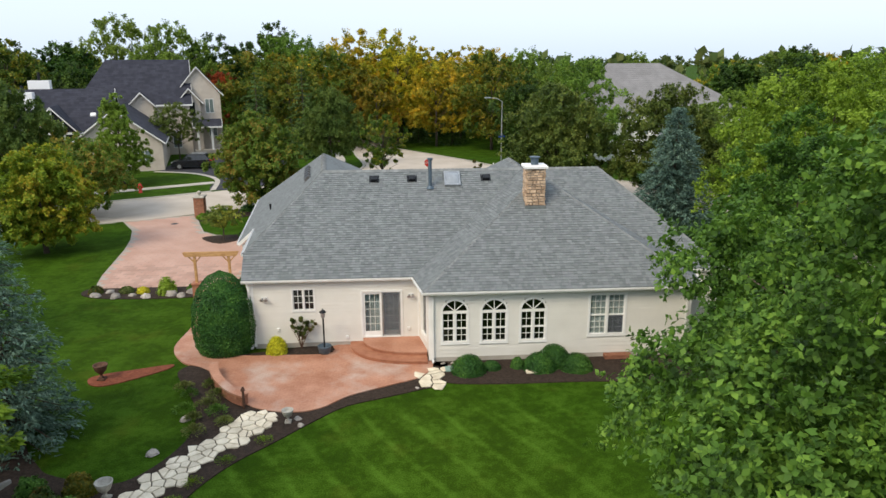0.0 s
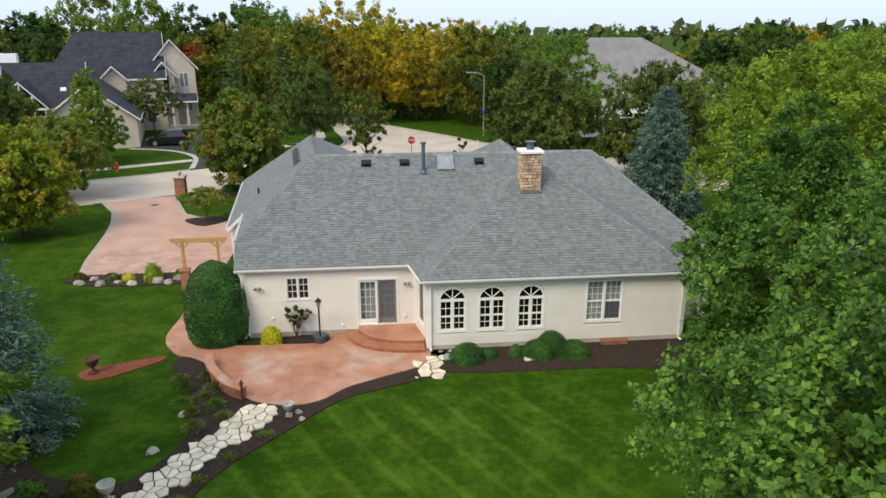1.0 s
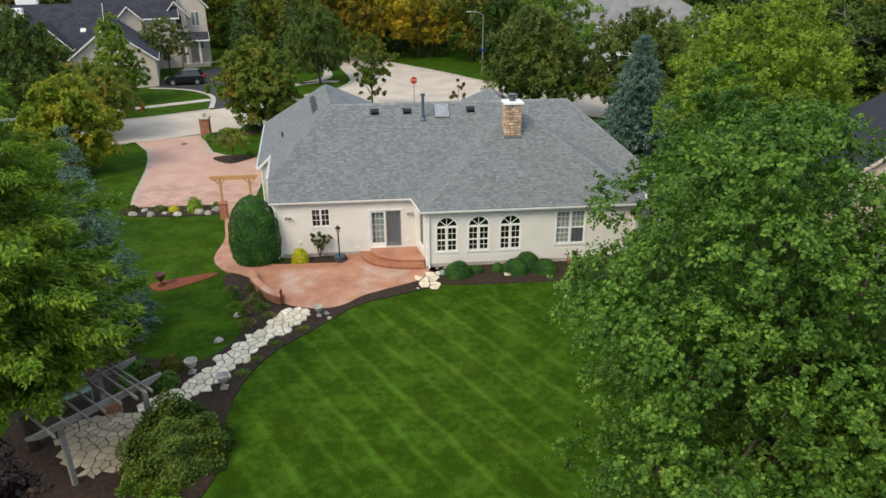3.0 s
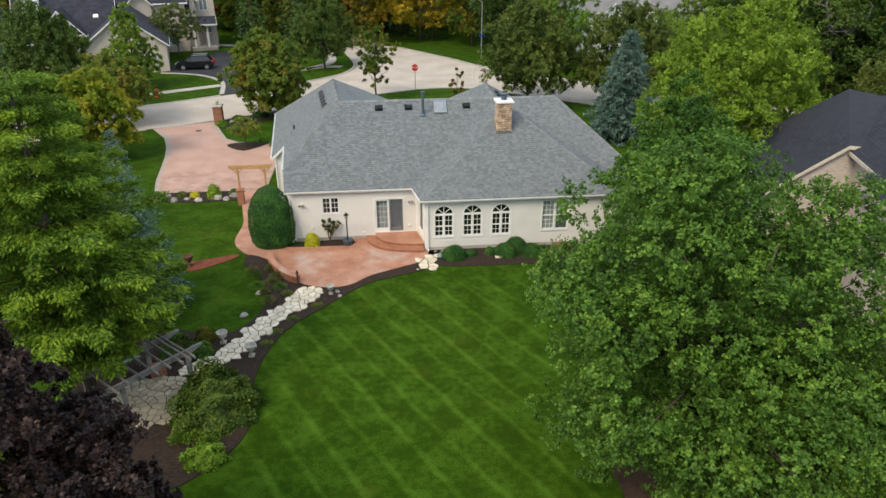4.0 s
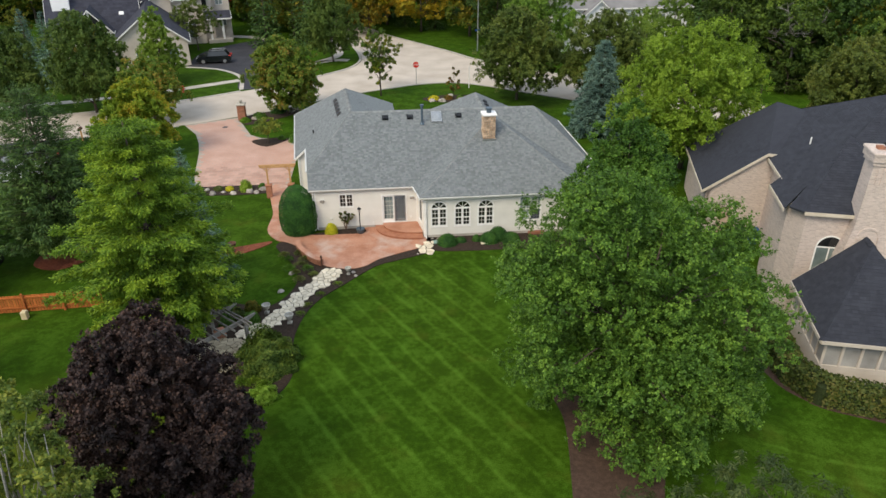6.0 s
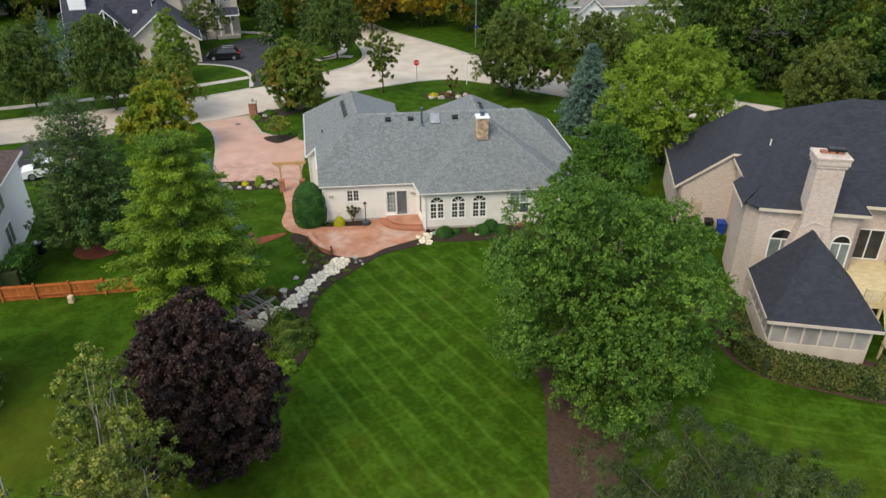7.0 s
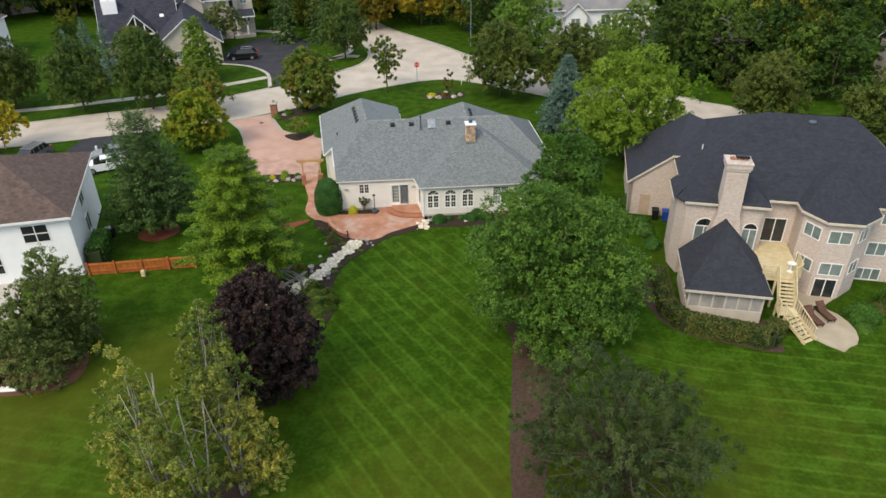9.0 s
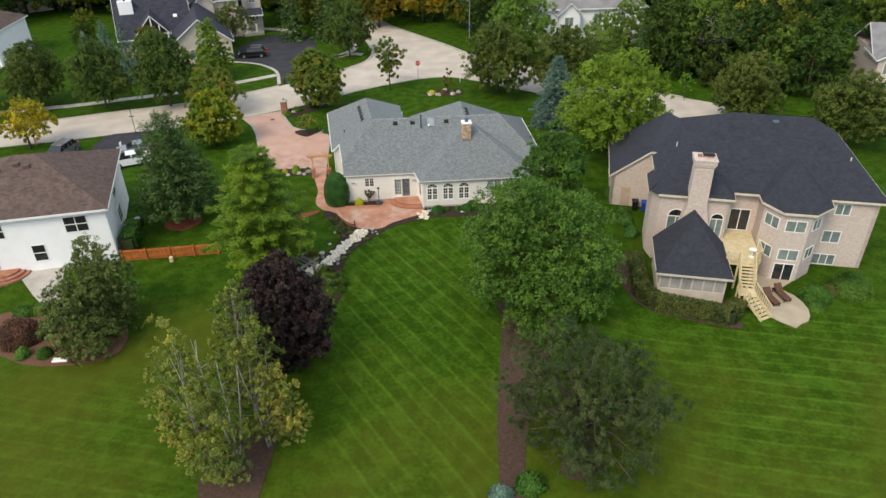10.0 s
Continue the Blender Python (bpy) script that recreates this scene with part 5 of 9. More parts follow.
# roof
A, B, C, D = (-7.75, 26.87, EAVE), (-0.62, 26.87, EAVE), (-0.25, 24.8, EAVE), (10.95, 24.8, EAVE)
F = (5.33, 30.4, RIDGE)
V = (4.955, 32.5, RIDGE)
G = (-7.86, 28.14, 3.95)
H = (-4.75, 32.5, RIDGE)
DV = (11.5, 27.15, EAVE)
E1 = (13.0, 26.87, EAVE)
E2 = (12.7, 40.6, EAVE)
RE = (8.7, 32.5, RIDGE)
PK = (-5.42, 39.2, RIDGE)
NW = (-10.4, 44.85, EAVE)
WS = (-9.24, 33.3, EAVE)
J = (-8.38, 33.3, 3.86)
planes = [(A, B, V, H, G), (B, C, F, V), (C, D, F), (D, DV, F), (DV, V, F), (DV, E1, RE), (DV, RE, V), (E1, E2, RE),
          (G, H, (-4.83, 33.3, RIDGE), J),
          (WS, (-4.83, 33.3, RIDGE), PK, NW),
          (NW, PK, (-1.6, 42.5, 4.5), (-1.6, 44.85, EAVE)),
          (PK, (-4.75, 32.5, RIDGE), (-1.0, 32.5, 4.5), (-1.6, 42.5, 4.5)),
          (RE, E2, (-1.3, 40.6, EAVE), (-4.75, 32.5, RIDGE)),
          ((5.0, 32.5, 6.7), (5.0, 37.1, 6.7), (-0.4, 42.5, EAVE), (-0.4, 32.5, EAVE)),
          ((5.0, 37.1, 6.7), (5.0, 32.5, 6.7), (10.4, 32.5, EAVE), (10.4, 42.5, EAVE)),
          ((5.0, 37.1, 6.7), (10.4, 42.5, EAVE), (-0.4, 42.5, EAVE))]
slopes = []
tab_meshes = {}


def one_shingle(turn, spot, w, course, lift):
    """One asphalt tab by itself on the slope nearest the garden; tabs of one width share a mesh."""
    if w not in tab_meshes:
        me = bpy.data.meshes.new("shingle")
        a, z0, z1 = w / 2, 0.004, 0.004 + lift
        me.from_pydata([(-a, 0, z1), (a, 0, z1), (a, course, z0), (-a, course, z0), (-a, 0, -0.004), (a, 0, -0.004), (a, course, -0.004), (-a, course, -0.004)], [], [(0, 1, 2, 3), (4, 5, 1, 0), (5, 6, 2, 1), (7, 4, 0, 3)])
        me.materials.append(M_ROOF_TAB)
        tab_meshes[w] = me
    ob = linked("shingle", tab_meshes[w], slopes[-1])
    ob.matrix_basis = Matrix.Translation(spot) @ turn


for i, p in enumerate(planes):
    deck = Shape()
    deck_plane(deck, p)
    slopes.append(made("roof", deck, M_ROOF, house, "grey shingled roof slope"))
    seen = Shape()
    shingle_plane(seen, p, seed=i, single=one_shingle if i == 2 else None)
    tagged(made("shingles", seen, M_ROOF, slopes[-1]), kind="stuff")
for i, (a, b) in enumerate(((G, H), (H, V), (V, RE), (C, F), (F, V), (D, F), (E1, RE), (E2, RE), (H, PK), (PK, NW), ((5, 32.5, 6.7), (5, 37.1, 6.7)), ((5, 37.1, 6.7), (-0.4, 42.5, EAVE)), ((5, 37.1, 6.7), (10.4, 42.5, EAVE)), (PK, (-1.6, 42.5, 4.5)))):
    caps = Shape()
    ridge_caps(caps, a, b, seed=i)
    tagged(made("ridge_cap", caps, M_RIDGE, house, "grey cap of overlapping shingles"), kind="stuff")
soffit = Shape().box(-7.7, -0.5, 26.9, 27.04, 3.0, 3.03).box(-0.2, 10.9, 24.83, 25.07, 3.0, 3.03)
made("soffit", soffit, M_WHITE, house)
for a, b in ((A, B), (B, C), (C, D), (D, DV), (DV, E1), (E1, E2), (NW, WS), (J, G)):
    gutter(house, a, b)
for a, b in ((J, WS), ((-1.6, 42.5, 4.5), (-1.6, 44.85, EAVE))):
    a, b = Vector(a), Vector(b)
    d = (b - a)
    sd = Vector((d.y, -d.x, 0)).normalized() * 0.03
    rake = Shape()
    rake.add([tuple(q) for q in (a - sd, a + sd, b + sd, b - sd)] + [tuple(q - Vector((0, 0, 0.2))) for q in (a - sd, a + sd, b + sd, b - sd)],
             [(0, 1, 2, 3), (7, 6, 5, 4), (0, 4, 5, 1), (1, 5, 6, 2), (2, 6, 7, 3), (3, 7, 4, 0)])
    made("rake_board", rake, M_WHITE, house, "white rake board")
downspout(house, -7.5, 26.95, 0.1, 3.0)
downspout(house, 0.1, 24.98, 0.1, 3.0)
downspout(house, 10.5, 24.98, 0.1, 3.0)
downspout(house, -9.05, 33.4, 0.1, 3.0)


def on_roof(x, y, plane):
    low, e, s, n, flat = plane_axes(plane)
    return low.z - (n.x * (x - low.x) + n.y * (y - low.y)) / n.z, n


def roof_vent(x, y, plane, turn=0):
    z, n = on_roof(x, y, plane)
    q = n.to_track_quat("Z", "Y").to_matrix().to_4x4()
    m = Matrix.Translation((x, y, z)) @ q @ pose(0, 0, 0, 0, 0, turn)
    s = Shape().box(-0.24, 0.24, -0.24, 0.24, 0.0, 0.02, m)
    s.add([(-0.17, -0.2, 0.02), (0.17, -0.2, 0.02), (0.17, 0.16, 0.02), (-0.17, 0.16, 0.02), (-0.15, -0.19, 0.17), (0.15, -0.19, 0.17), (0.15, 0.08, 0.13), (-0.15, 0.08, 0.13)],
          [(4, 5, 6, 7), (0, 1, 5, 4), (1, 2, 6, 5), (2, 3, 7, 6), (3, 0, 4, 7)], m)
    return made("roof_vent", s, M_DARKMETAL, house, "black box vent")


for x in (-2.3, -0.5, 3.05, 7.35):
    roof_vent(x, 31.95, planes[0] if x < 5 else planes[4])
for k in range(5):
    roof_vent(-5.75 - 0.11 * k, 34.3 + 0.95 * k, planes[9], -90)
for y in (33.6, 34.5, 35.4):
    roof_vent(5.5, y, planes[14], 90)
# plumbing pipe
z, _ = on_roof(0.35, 31.4, planes[0])
made("vent_pipe", Shape().tube([(0.35, 31.4, z - 0.1), (0.35, 31.4, z + 1.35)], 0.085, 12).tube([(0.35, 31.4, z + 1.32), (0.35, 31.4, z + 1.42)], 0.13, 12).tube([(0.35, 31.4, z - 0.02), (0.35, 31.4, z + 0.1)], [0.2, 0.1], 12), M_BLUEMETAL, house, "blue-grey metal vent pipe")
z, _ = on_roof(-7.9, 35.2, planes[9])
made("vent_pipe", Shape().tube([(-7.9, 35.2, z - 0.1), (-7.9, 35.2, z + 0.3)], 0.05, 10), M_DARKMETAL, house, "short dark vent pipe")
z, _ = on_roof(9.6, 29.6, planes[4])
made("vent_pipe", Shape().tube([(9.6, 29.6, z - 0.1), (9.6, 29.6, z + 0.3)], 0.06, 10), M_BLUEMETAL, house, "short grey vent pipe")
# skylight
zc, n = on_roof(1.42, 31.85, planes[0])
m = Matrix.Translation((1.42, 31.85, zc)) @ Matrix.Rotation(math.atan(0.655), 4, "X")
skylight = new("skylight")
skylight.parent = house
skylight.matrix_parent_inverse = place_of(house).inverted()
made("frame", Shape().box(-0.38, -0.33, -0.48, 0.48, 0, 0.14, m).box(0.33, 0.38, -0.48, 0.48, 0, 0.14, m).box(-0.33, 0.33, -0.48, -0.42, 0, 0.14, m).box(-0.33, 0.33, 0.42, 0.48, 0, 0.14, m), M_STEEL, skylight)
dome = []
for j in range(7):
    for i in range(7):
        fx, fy = i / 6, j / 6
        dome.append((-0.33 + 0.66 * fx, -0.42 + 0.84 * fy, 0.12 + 0.13 * math.sin(PI * fx) ** 0.6 * math.sin(PI * fy) ** 0.6))
M_DOME = material("milky_skylight_dome", (0.20, 0.22, 0.25), (0.30, 0.33, 0.36), 3, 0.1, spec=0.6)
made("dome", Shape().add(dome, [(j * 7 + i, j * 7 + i + 1, j * 7 + i + 8, j * 7 + i + 7) for j in range(6) for i in range(6)], m), M_DOME, skylight, "milky plastic dome", smooth=True)


# chimney with stone facing
def chimney_stack():
    ch = new("chimney")
    ch.parent = house
    ch.matrix_parent_inverse = place_of(house).inverted()
    ch["label"] = "fieldstone chimney with a white cap"
    x0, x1, y0, y1, z1 = 4.42, 5.26, 28.6, 29.4, 7.35
    core = made("core", Shape().box(x0 + 0.06, x1 - 0.06, y0 + 0.06, y1 - 0.06, 4.8, z1), M_MORTAR, ch)
    r = random.Random(4)
    for axis, fixed, lo, hi, sgn in (("x", y0, x0, x1, -1), ("y", x0, y0, y1, -1), ("y", x1, y0, y1, 1), ("x", y1, x0, x1, 1)):
        z = 5.0
        while z < z1 - 0.03:
            h = r.uniform(0.09, 0.17)
            zt = min(z + h, z1)
            u = lo
            while u < hi - 0.02:
                w = r.uniform(0.12, 0.3)
                ut = min(u + w, hi)
                if hi - ut < 0.07:
                    ut = hi
                d = r.uniform(0.0, 0.035)
                g = 0.008
                a, b = u + g, ut - g
                j = [r.uniform(-0.02, 0.02) for _ in range(8)]
                face = [(a + abs(j[0]), z + g + abs(j[1])), (b - abs(j[2]), z + g + abs(j[3])), (b - abs(j[4]), zt - g - abs(j[5])), (a + abs(j[6]), zt - g - abs(j[7]))]
                out = fixed + sgn * d
                back = fixed - sgn * 0.07
                if axis == "x":
                    vs = [(p, back, q) for p, q in face] + [(p, out, q) for p, q in face]
                else:
                    vs = [(back, p, q) for p, q in face] + [(out, p, q) for p, q in face]
                s = Shape().add(vs, [(4, 5, 6, 7), (0, 1, 5, 4), (1, 2, 6, 5), (2, 3, 7, 6), (3, 0, 4, 7)])
                if (axis == "x") == (sgn > 0):
                    s.f = [f[::-1] for f in s.f]
                made("stone", s, M_STONE, core)
                u = ut
            z = zt
    made("cap", Shape().chamfer_box(x0 - 0.09, x1 + 0.09, y0 - 0.09, y1 + 0.09, z1, z1 + 0.12, 0.03), M_WHITE, ch, "white concrete cap")
    made("flue", Shape().tube([(4.84, 29.0, z1 + 0.1), (4.84, 29.0, z1 + 0.42)], 0.17, 14).tube([(4.84, 29.0, z1 + 0.42), (4.84, 29.0, z1 + 0.47)], 0.24, 14), M_BLUEMETAL, ch, "dark metal flue with a lid")
    made("flashing", Shape().box(x0 - 0.05, x1 + 0.05, y0 - 0.08, y0 - 0.02, 5.5, 5.72), M_STEEL, ch)


chimney_stack()


def wall_lamp(x, z, m):
    lamp = new("wall_lamp")
    lamp.parent = house
    lamp.matrix_parent_inverse = place_of(house).inverted()
    lamp["label"] = "small twin floodlight on the wall"
    made("base", Shape().box(x - 0.12, x + 0.12, 0.0, 0.05, z - 0.06, z + 0.06, m), M_WHITE, lamp)
    for k in (-1, 1):
        made("head", Shape().tube([(x + 0.07 * k, 0.05, z), (x + 0.1 * k, 0.2, z - 0.05)], [0.035, 0.065], 10, m), M_STEEL, lamp)


wall_lamp(0.5, 2.28, m1)
wall_lamp(6.66, 2.28, m1)
for u, z in ((5.0 - 1.1, 0.42), (6.55, 0.75), (1.0, 0.85)):
    made("wall_socket", Shape().chamfer_box(-0.06, 0.06, -0.07, 0.07, 0.0, 0.07, 0.01, m1 @ Matrix.Translation((u, 0, z)) @ Matrix.Rotation(-PI / 2, 4, "X")), M_WHITE, house, "white covered socket")
made("cellar_hatch", Shape().box(7.15, 8.25, 24.75, 25.05, 0.0, 0.2), M_BRICK, house, "brick window well at the foot of the wall")


# ---------------------------------------------------------------- patio, steps, path
PATIO = smooth_loop([(0.0, 25.1), (-0.35, 23.75), (-1.58, 23.05), (-3.08, 22.3), (-4.02, 21.45), (-5.08, 21.2), (-6.5, 21.7), (-7.4, 22.9), (-8.2, 24.2), (-9.2, 25.2), (-10.1, 25.75), (-10.9, 27.3), (-10.85, 29.9), (-11.3, 32.3), (-11.75, 35.4),
                     (-10.35, 35.4), (-10.2, 33.4), (-9.9, 30.2), (-9.5, 28), (-8.9, 26.7), (-7.6, 26.2), (-6.4, 26.15), (-4.4, 26.1), (-4.0, 26.5), (-3.95, 27.02), (-2, 27.02)], 5)
tagged(made("patio", Shape().prism(PATIO, 0.0, 0.07), M_PATIO), "curved patio of stamped reddish concrete", "patio", kind="structure")


def arc_pad(cx, cy, rx, ry, n=22, power=2.3):
    pts = [(cx, cy)]
    for i in range(n + 1):
        a = PI / 2 * i / n
        pts.append((cx - rx * abs(math.cos(a)) ** (2 / power), cy - ry * abs(math.sin(a)) ** (2 / power)))
    return pts


steps = thing("patio_steps", "two curved reddish concrete steps to the sliding door", "steps", pose(-1.6, 26, 0))
for rx, ry, z0, z1, nm in ((3.2, 2.28, 0.07, 0.22, "tread"), (2.65, 1.72, 0.22, 0.37, "landing")):
    low = arc_pad(-0.12, 27.03, rx, ry)
    made(nm, Shape().prism(low, z0, z1 - 0.05), M_PATIO_EDGE, steps)
    made("nosing" if nm == "tread" else "top_slab", Shape().prism(arc_pad(-0.12, 27.03, rx + 0.03, ry + 0.03), z1 - 0.05, z1), M_PATIO if nm == "landing" else M_PATIO_EDGE, steps)

seat = thing("seat_wall", "low curved brick seat wall at the patio edge", "garden wall", pose(-7.7, 23.3, 0))
line = smooth_line([(-8.55, 24.75), (-8.35, 24.0), (-7.9, 23.1), (-7.3, 22.3), (-6.75, 21.85)], 8)
made("cap", Shape().prism(ribbon(line, 0.34), 0.40, 0.46), M_PATIO, seat)
r = random.Random(2)
for k in range(5):
    for i in range(len(line) - 1):
        a, b = Vector(line[i]), Vector(line[i + 1])
        d = (b - a)
        n_ = Vector((-d.y, d.x)).normalized() * 0.14
        g = d * (0.04 if (i + k) % 2 else 0.02)
        q = [a + g - n_, b - g - n_, b - g + n_, a + g + n_]
        s = Shape().add([(p.x, p.y, z) for z in (0.055 + 0.07 * k, 0.118 + 0.07 * k) for p in q], [(3, 2, 1, 0), (4, 5, 6, 7), (0, 1, 5, 4), (1, 2, 6, 5), (2, 3, 7, 6), (3, 0, 4, 7)])
        made("brick", s, M_BRICK, seat)


def voronoi_stones(parent, outline, spacing, gap, z0, z1, mat, seed, name="flagstone", rough=0.4, zf=None):
    """Irregular stones that fill an outline: cells round jittered points, cut apart by joints."""
    r = random.Random(seed)
    xs, ys = [p[0] for p in outline], [p[1] for p in outline]
    pts = []
    j = 0
    y = min(ys) - spacing
    while y < max(ys) + spacing:
        x = min(xs) - spacing + (spacing / 2 if j % 2 else 0)
        while x < max(xs) + spacing:
            p = (x + r.uniform(-rough, rough) * spacing, y + r.uniform(-rough, rough) * spacing)
            pts.append((p, inside(p, outline)))
            x += spacing
        y += spacing * 0.87
        j += 1
    count = 0
    for p, keep in pts:
        if not keep:
            continue
        cell = [(p[0] - 2 * spacing, p[1] - 2 * spacing), (p[0] + 2 * spacing, p[1] - 2 * spacing), (p[0] + 2 * spacing, p[1] + 2 * spacing), (p[0] - 2 * spacing, p[1] + 2 * spacing)]
        for q, _ in pts:
            if q is p:
                continue
            dx, dy = q[0] - p[0], q[1] - p[1]
            d = math.hypot(dx, dy)
            if d < 2.5 * spacing:
                cell = clip(cell, dx / d, dy / d, (dx * (p[0] + q[0]) / 2 + dy * (p[1] + q[1]) / 2) / d - gap / 2)
                if len(cell) < 3:
                    break
        if len(cell) >= 3:
            dz = r.uniform(-0.012, 0.014)
            c = (sum(q[0] for q in cell) / len(cell), sum(q[1] for q in cell) / len(cell))
            inner = [(c[0] + (q[0] - c[0]) * 0.93, c[1] + (q[1] - c[1]) * 0.93) for q in cell]
            n = len(cell)
            h = zf(*c) if zf else 0.0
            vs = [(*q, h + z0) for q in cell] + [(*q, h + z1 + dz - 0.015) for q in cell] + [(*q, h + z1 + dz) for q in inner]
            fs = [tuple(2 * n + i for i in range(n))] + [(i, (i + 1) % n, n + (i + 1) % n, n + i) for i in range(n)] + [(n + i, n + (i + 1) % n, 2 * n + (i + 1) % n, 2 * n + i) for i in range(n)]
            made(name, Shape().add(vs, fs), mat, parent)
            count += 1
    return count


def inside(p, poly):
    c = False
    for i in range(len(poly)):
        a, b = poly[i], poly[i - 1]
        if (a[1] > p[1]) != (b[1] > p[1]) and p[0] < (b[0] - a[0]) * (p[1] - a[1]) / (b[1] - a[1]) + a[0]:
            c = not c
    return c

PATH_LEFT = [(-6.5, 21.3), (-7.35, 19.8), (-8.15, 18.45), (-8.75, 17.5), (-9.0, 16.65), (-9.65, 15.85), (-10.3, 15.2), (-11.0, 14.5)]
PATH_RIGHT = [(-5.3, 20.9), (-6.05, 19.65), (-6.95, 18.45), (-7.7, 17.05), (-8.05, 16.2), (-8.55, 15.4), (-9.3, 14.4), (-9.9, 13.5)]
WAY = smooth_line(PATH_LEFT, 4) + smooth_line(PATH_RIGHT, 4)[::-1]
path = tagged(made("path", Shape().prism(WAY, 0.0, 0.045), M_MULCH), "winding path of pale irregular flagstones", "path", kind="structure")
voronoi_stones(path, WAY, 0.36, 0.034, 0.03, 0.09, M_FLAG, 3, rough=0.48)
TERRACE = [(-13.0, 12.9), (-12.75, 13.7), (-12.3, 14.1), (-11.5, 14.3), (-10.45, 14.2), (-9.75, 13.3), (-9.6, 12.0), (-9.95, 11.6), (-10.7, 11.35), (-11.2, 11.15), (-12.2, 11.8)]
terrace = tagged(made("terrace", Shape().prism(TERRACE, 0.0, 0.04), M_MULCH), "small flagstone terrace under a grey pergola", "terrace", kind="structure")
voronoi_stones(terrace, TERRACE, 0.33, 0.032, 0.03, 0.08, M_FLAG_OLD, 8, rough=0.46)
side_path = tagged(made("path", Shape().prism(ribbon([(0.25, 24.6), (-0.1, 23.9), (-0.1, 22.9)], 0.9), 0.0, 0.04), M_MULCH), "stepping stones between the patio and the lawn", "path", kind="structure")
voronoi_stones(side_path, ribbon([(0.45, 24.6), (-0.05, 23.8), (-0.1, 22.75)], 1.0), 0.46, 0.05, 0.02, 0.075, M_FLAG, 11, "stepping_stone")


def urn(x, y, h, mat, label, name="garden_urn", z=0.03):
    u = thing(name, label, "urn", None)
    k = 0.78 * h / 0.7
    made("plinth", Shape().chamfer_box(-0.16 * k, 0.16 * k, -0.16 * k, 0.16 * k, 0, 0.1 * k, 0.02), mat, u)
    made("bowl", Shape().lathe([(0.13 * k, 0.1 * k), (0.07 * k, 0.16 * k), (0.06 * k, 0.26 * k), (0.12 * k, 0.32 * k), (0.22 * k, 0.42 * k), (0.27 * k, 0.58 * k), (0.3 * k, 0.66 * k), (0.31 * k, 0.7 * k), (0.26 * k, 0.7 * k), (0.23 * k, 0.6 * k), (0.05 * k, 0.56 * k)], 20), mat, u, smooth=True)
    u.matrix_basis = pose(x, y, z)
    return u


urn(-12.75, 24.4, 0.8, M_RUST, "dark rusty iron urn on red mulch")
urn(-8.1, 15.45, 0.72, M_URN, "pale weathered stone urn beside the path")
urn(-9.5, 16.6, 0.72, M_URN, "pale weathered stone urn beside the path")
urn(-5.05, 20.55, 0.6, M_URN, "small stone urn at the end of the path")


def pergola():
    """Three grey rafters with pointed tails, seven slats let into them, four posts."""
    p = thing("pergola", "weathered grey wooden pergola with open slats", "pergola", pose(-11.5, 13, 0))
    m = pose(-11.77, 10.64, 0, 0, 0, 46.8)
    L = 3.46
    for off in (0.0, 1.53, 3.1):
        b = Shape().box(-0.25, L - 0.4, off - 0.045, off + 0.045, 2.06, 2.27, m)
        for k in (-1, 1):
            x0, x1 = (-0.25, -0.6) if k < 0 else (L - 0.4, L + 0.05)
            q = [(x0, off - 0.045, 2.06), (x0, off + 0.045, 2.06), (x0, off + 0.045, 2.27), (x0, off - 0.045, 2.27), (x1, off - 0.045, 2.2), (x1, off + 0.045, 2.2), (x1, off + 0.045, 2.27), (x1, off - 0.045, 2.27)]
            b.add(q, [(0, 4, 5, 1), (1, 5, 6, 2), (2, 6, 7, 3), (3, 7, 4, 0), (4, 7, 6, 5)] if k > 0 else [(1, 5, 4, 0), (2, 6, 5, 1), (3, 7, 6, 2), (0, 4, 7, 3), (5, 6, 7, 4)], m)
        made("beam", b, M_GREYWOOD, p)
    for x in (-0.05, 0.46, 0.93, 1.39, 1.88, 2.32, 2.62, 2.8):
        made("slat", Shape().box(x - 0.025, x + 0.025, -0.55 - 0.12 * (x > 2), 3.55, 2.19, 2.29, m), M_GREYWOOD, p)
    for x, y in ((0.3, 0.0), (2.86, 0.0), (0.3, 3.1), (2.86, 3.1)):
        made("post", Shape().box(x - 0.07, x + 0.07, y - 0.07, y + 0.07, 0.0, 2.1, m), M_GREYWOOD, p)


def garden_bench(x, y, turn):
    m = pose(x, y, 0.03, 0, 0, turn)
    b = thing("garden_bench", "small faded teal garden bench under the pergola", "bench", m)
    for k in range(4):
        made("slat", Shape().box(-0.55, 0.55, -0.2 + 0.11 * k, -0.11 + 0.11 * k, 0.42, 0.45, m), M_TEAL, b)
    for k in range(3):
        made("back_slat", Shape().box(-0.55, 0.55, 0.25, 0.28, 0.52 + 0.13 * k, 0.62 + 0.13 * k, m), M_TEAL, b)
    for u in (-0.5, 0.5):
        made("leg", Shape().box(u - 0.03, u + 0.03, -0.2, -0.14, 0, 0.42, m), M_TEAL, b)
        made("leg", Shape().box(u - 0.03, u + 0.03, 0.28, 0.34, 0, 0.9, m), M_TEAL, b)


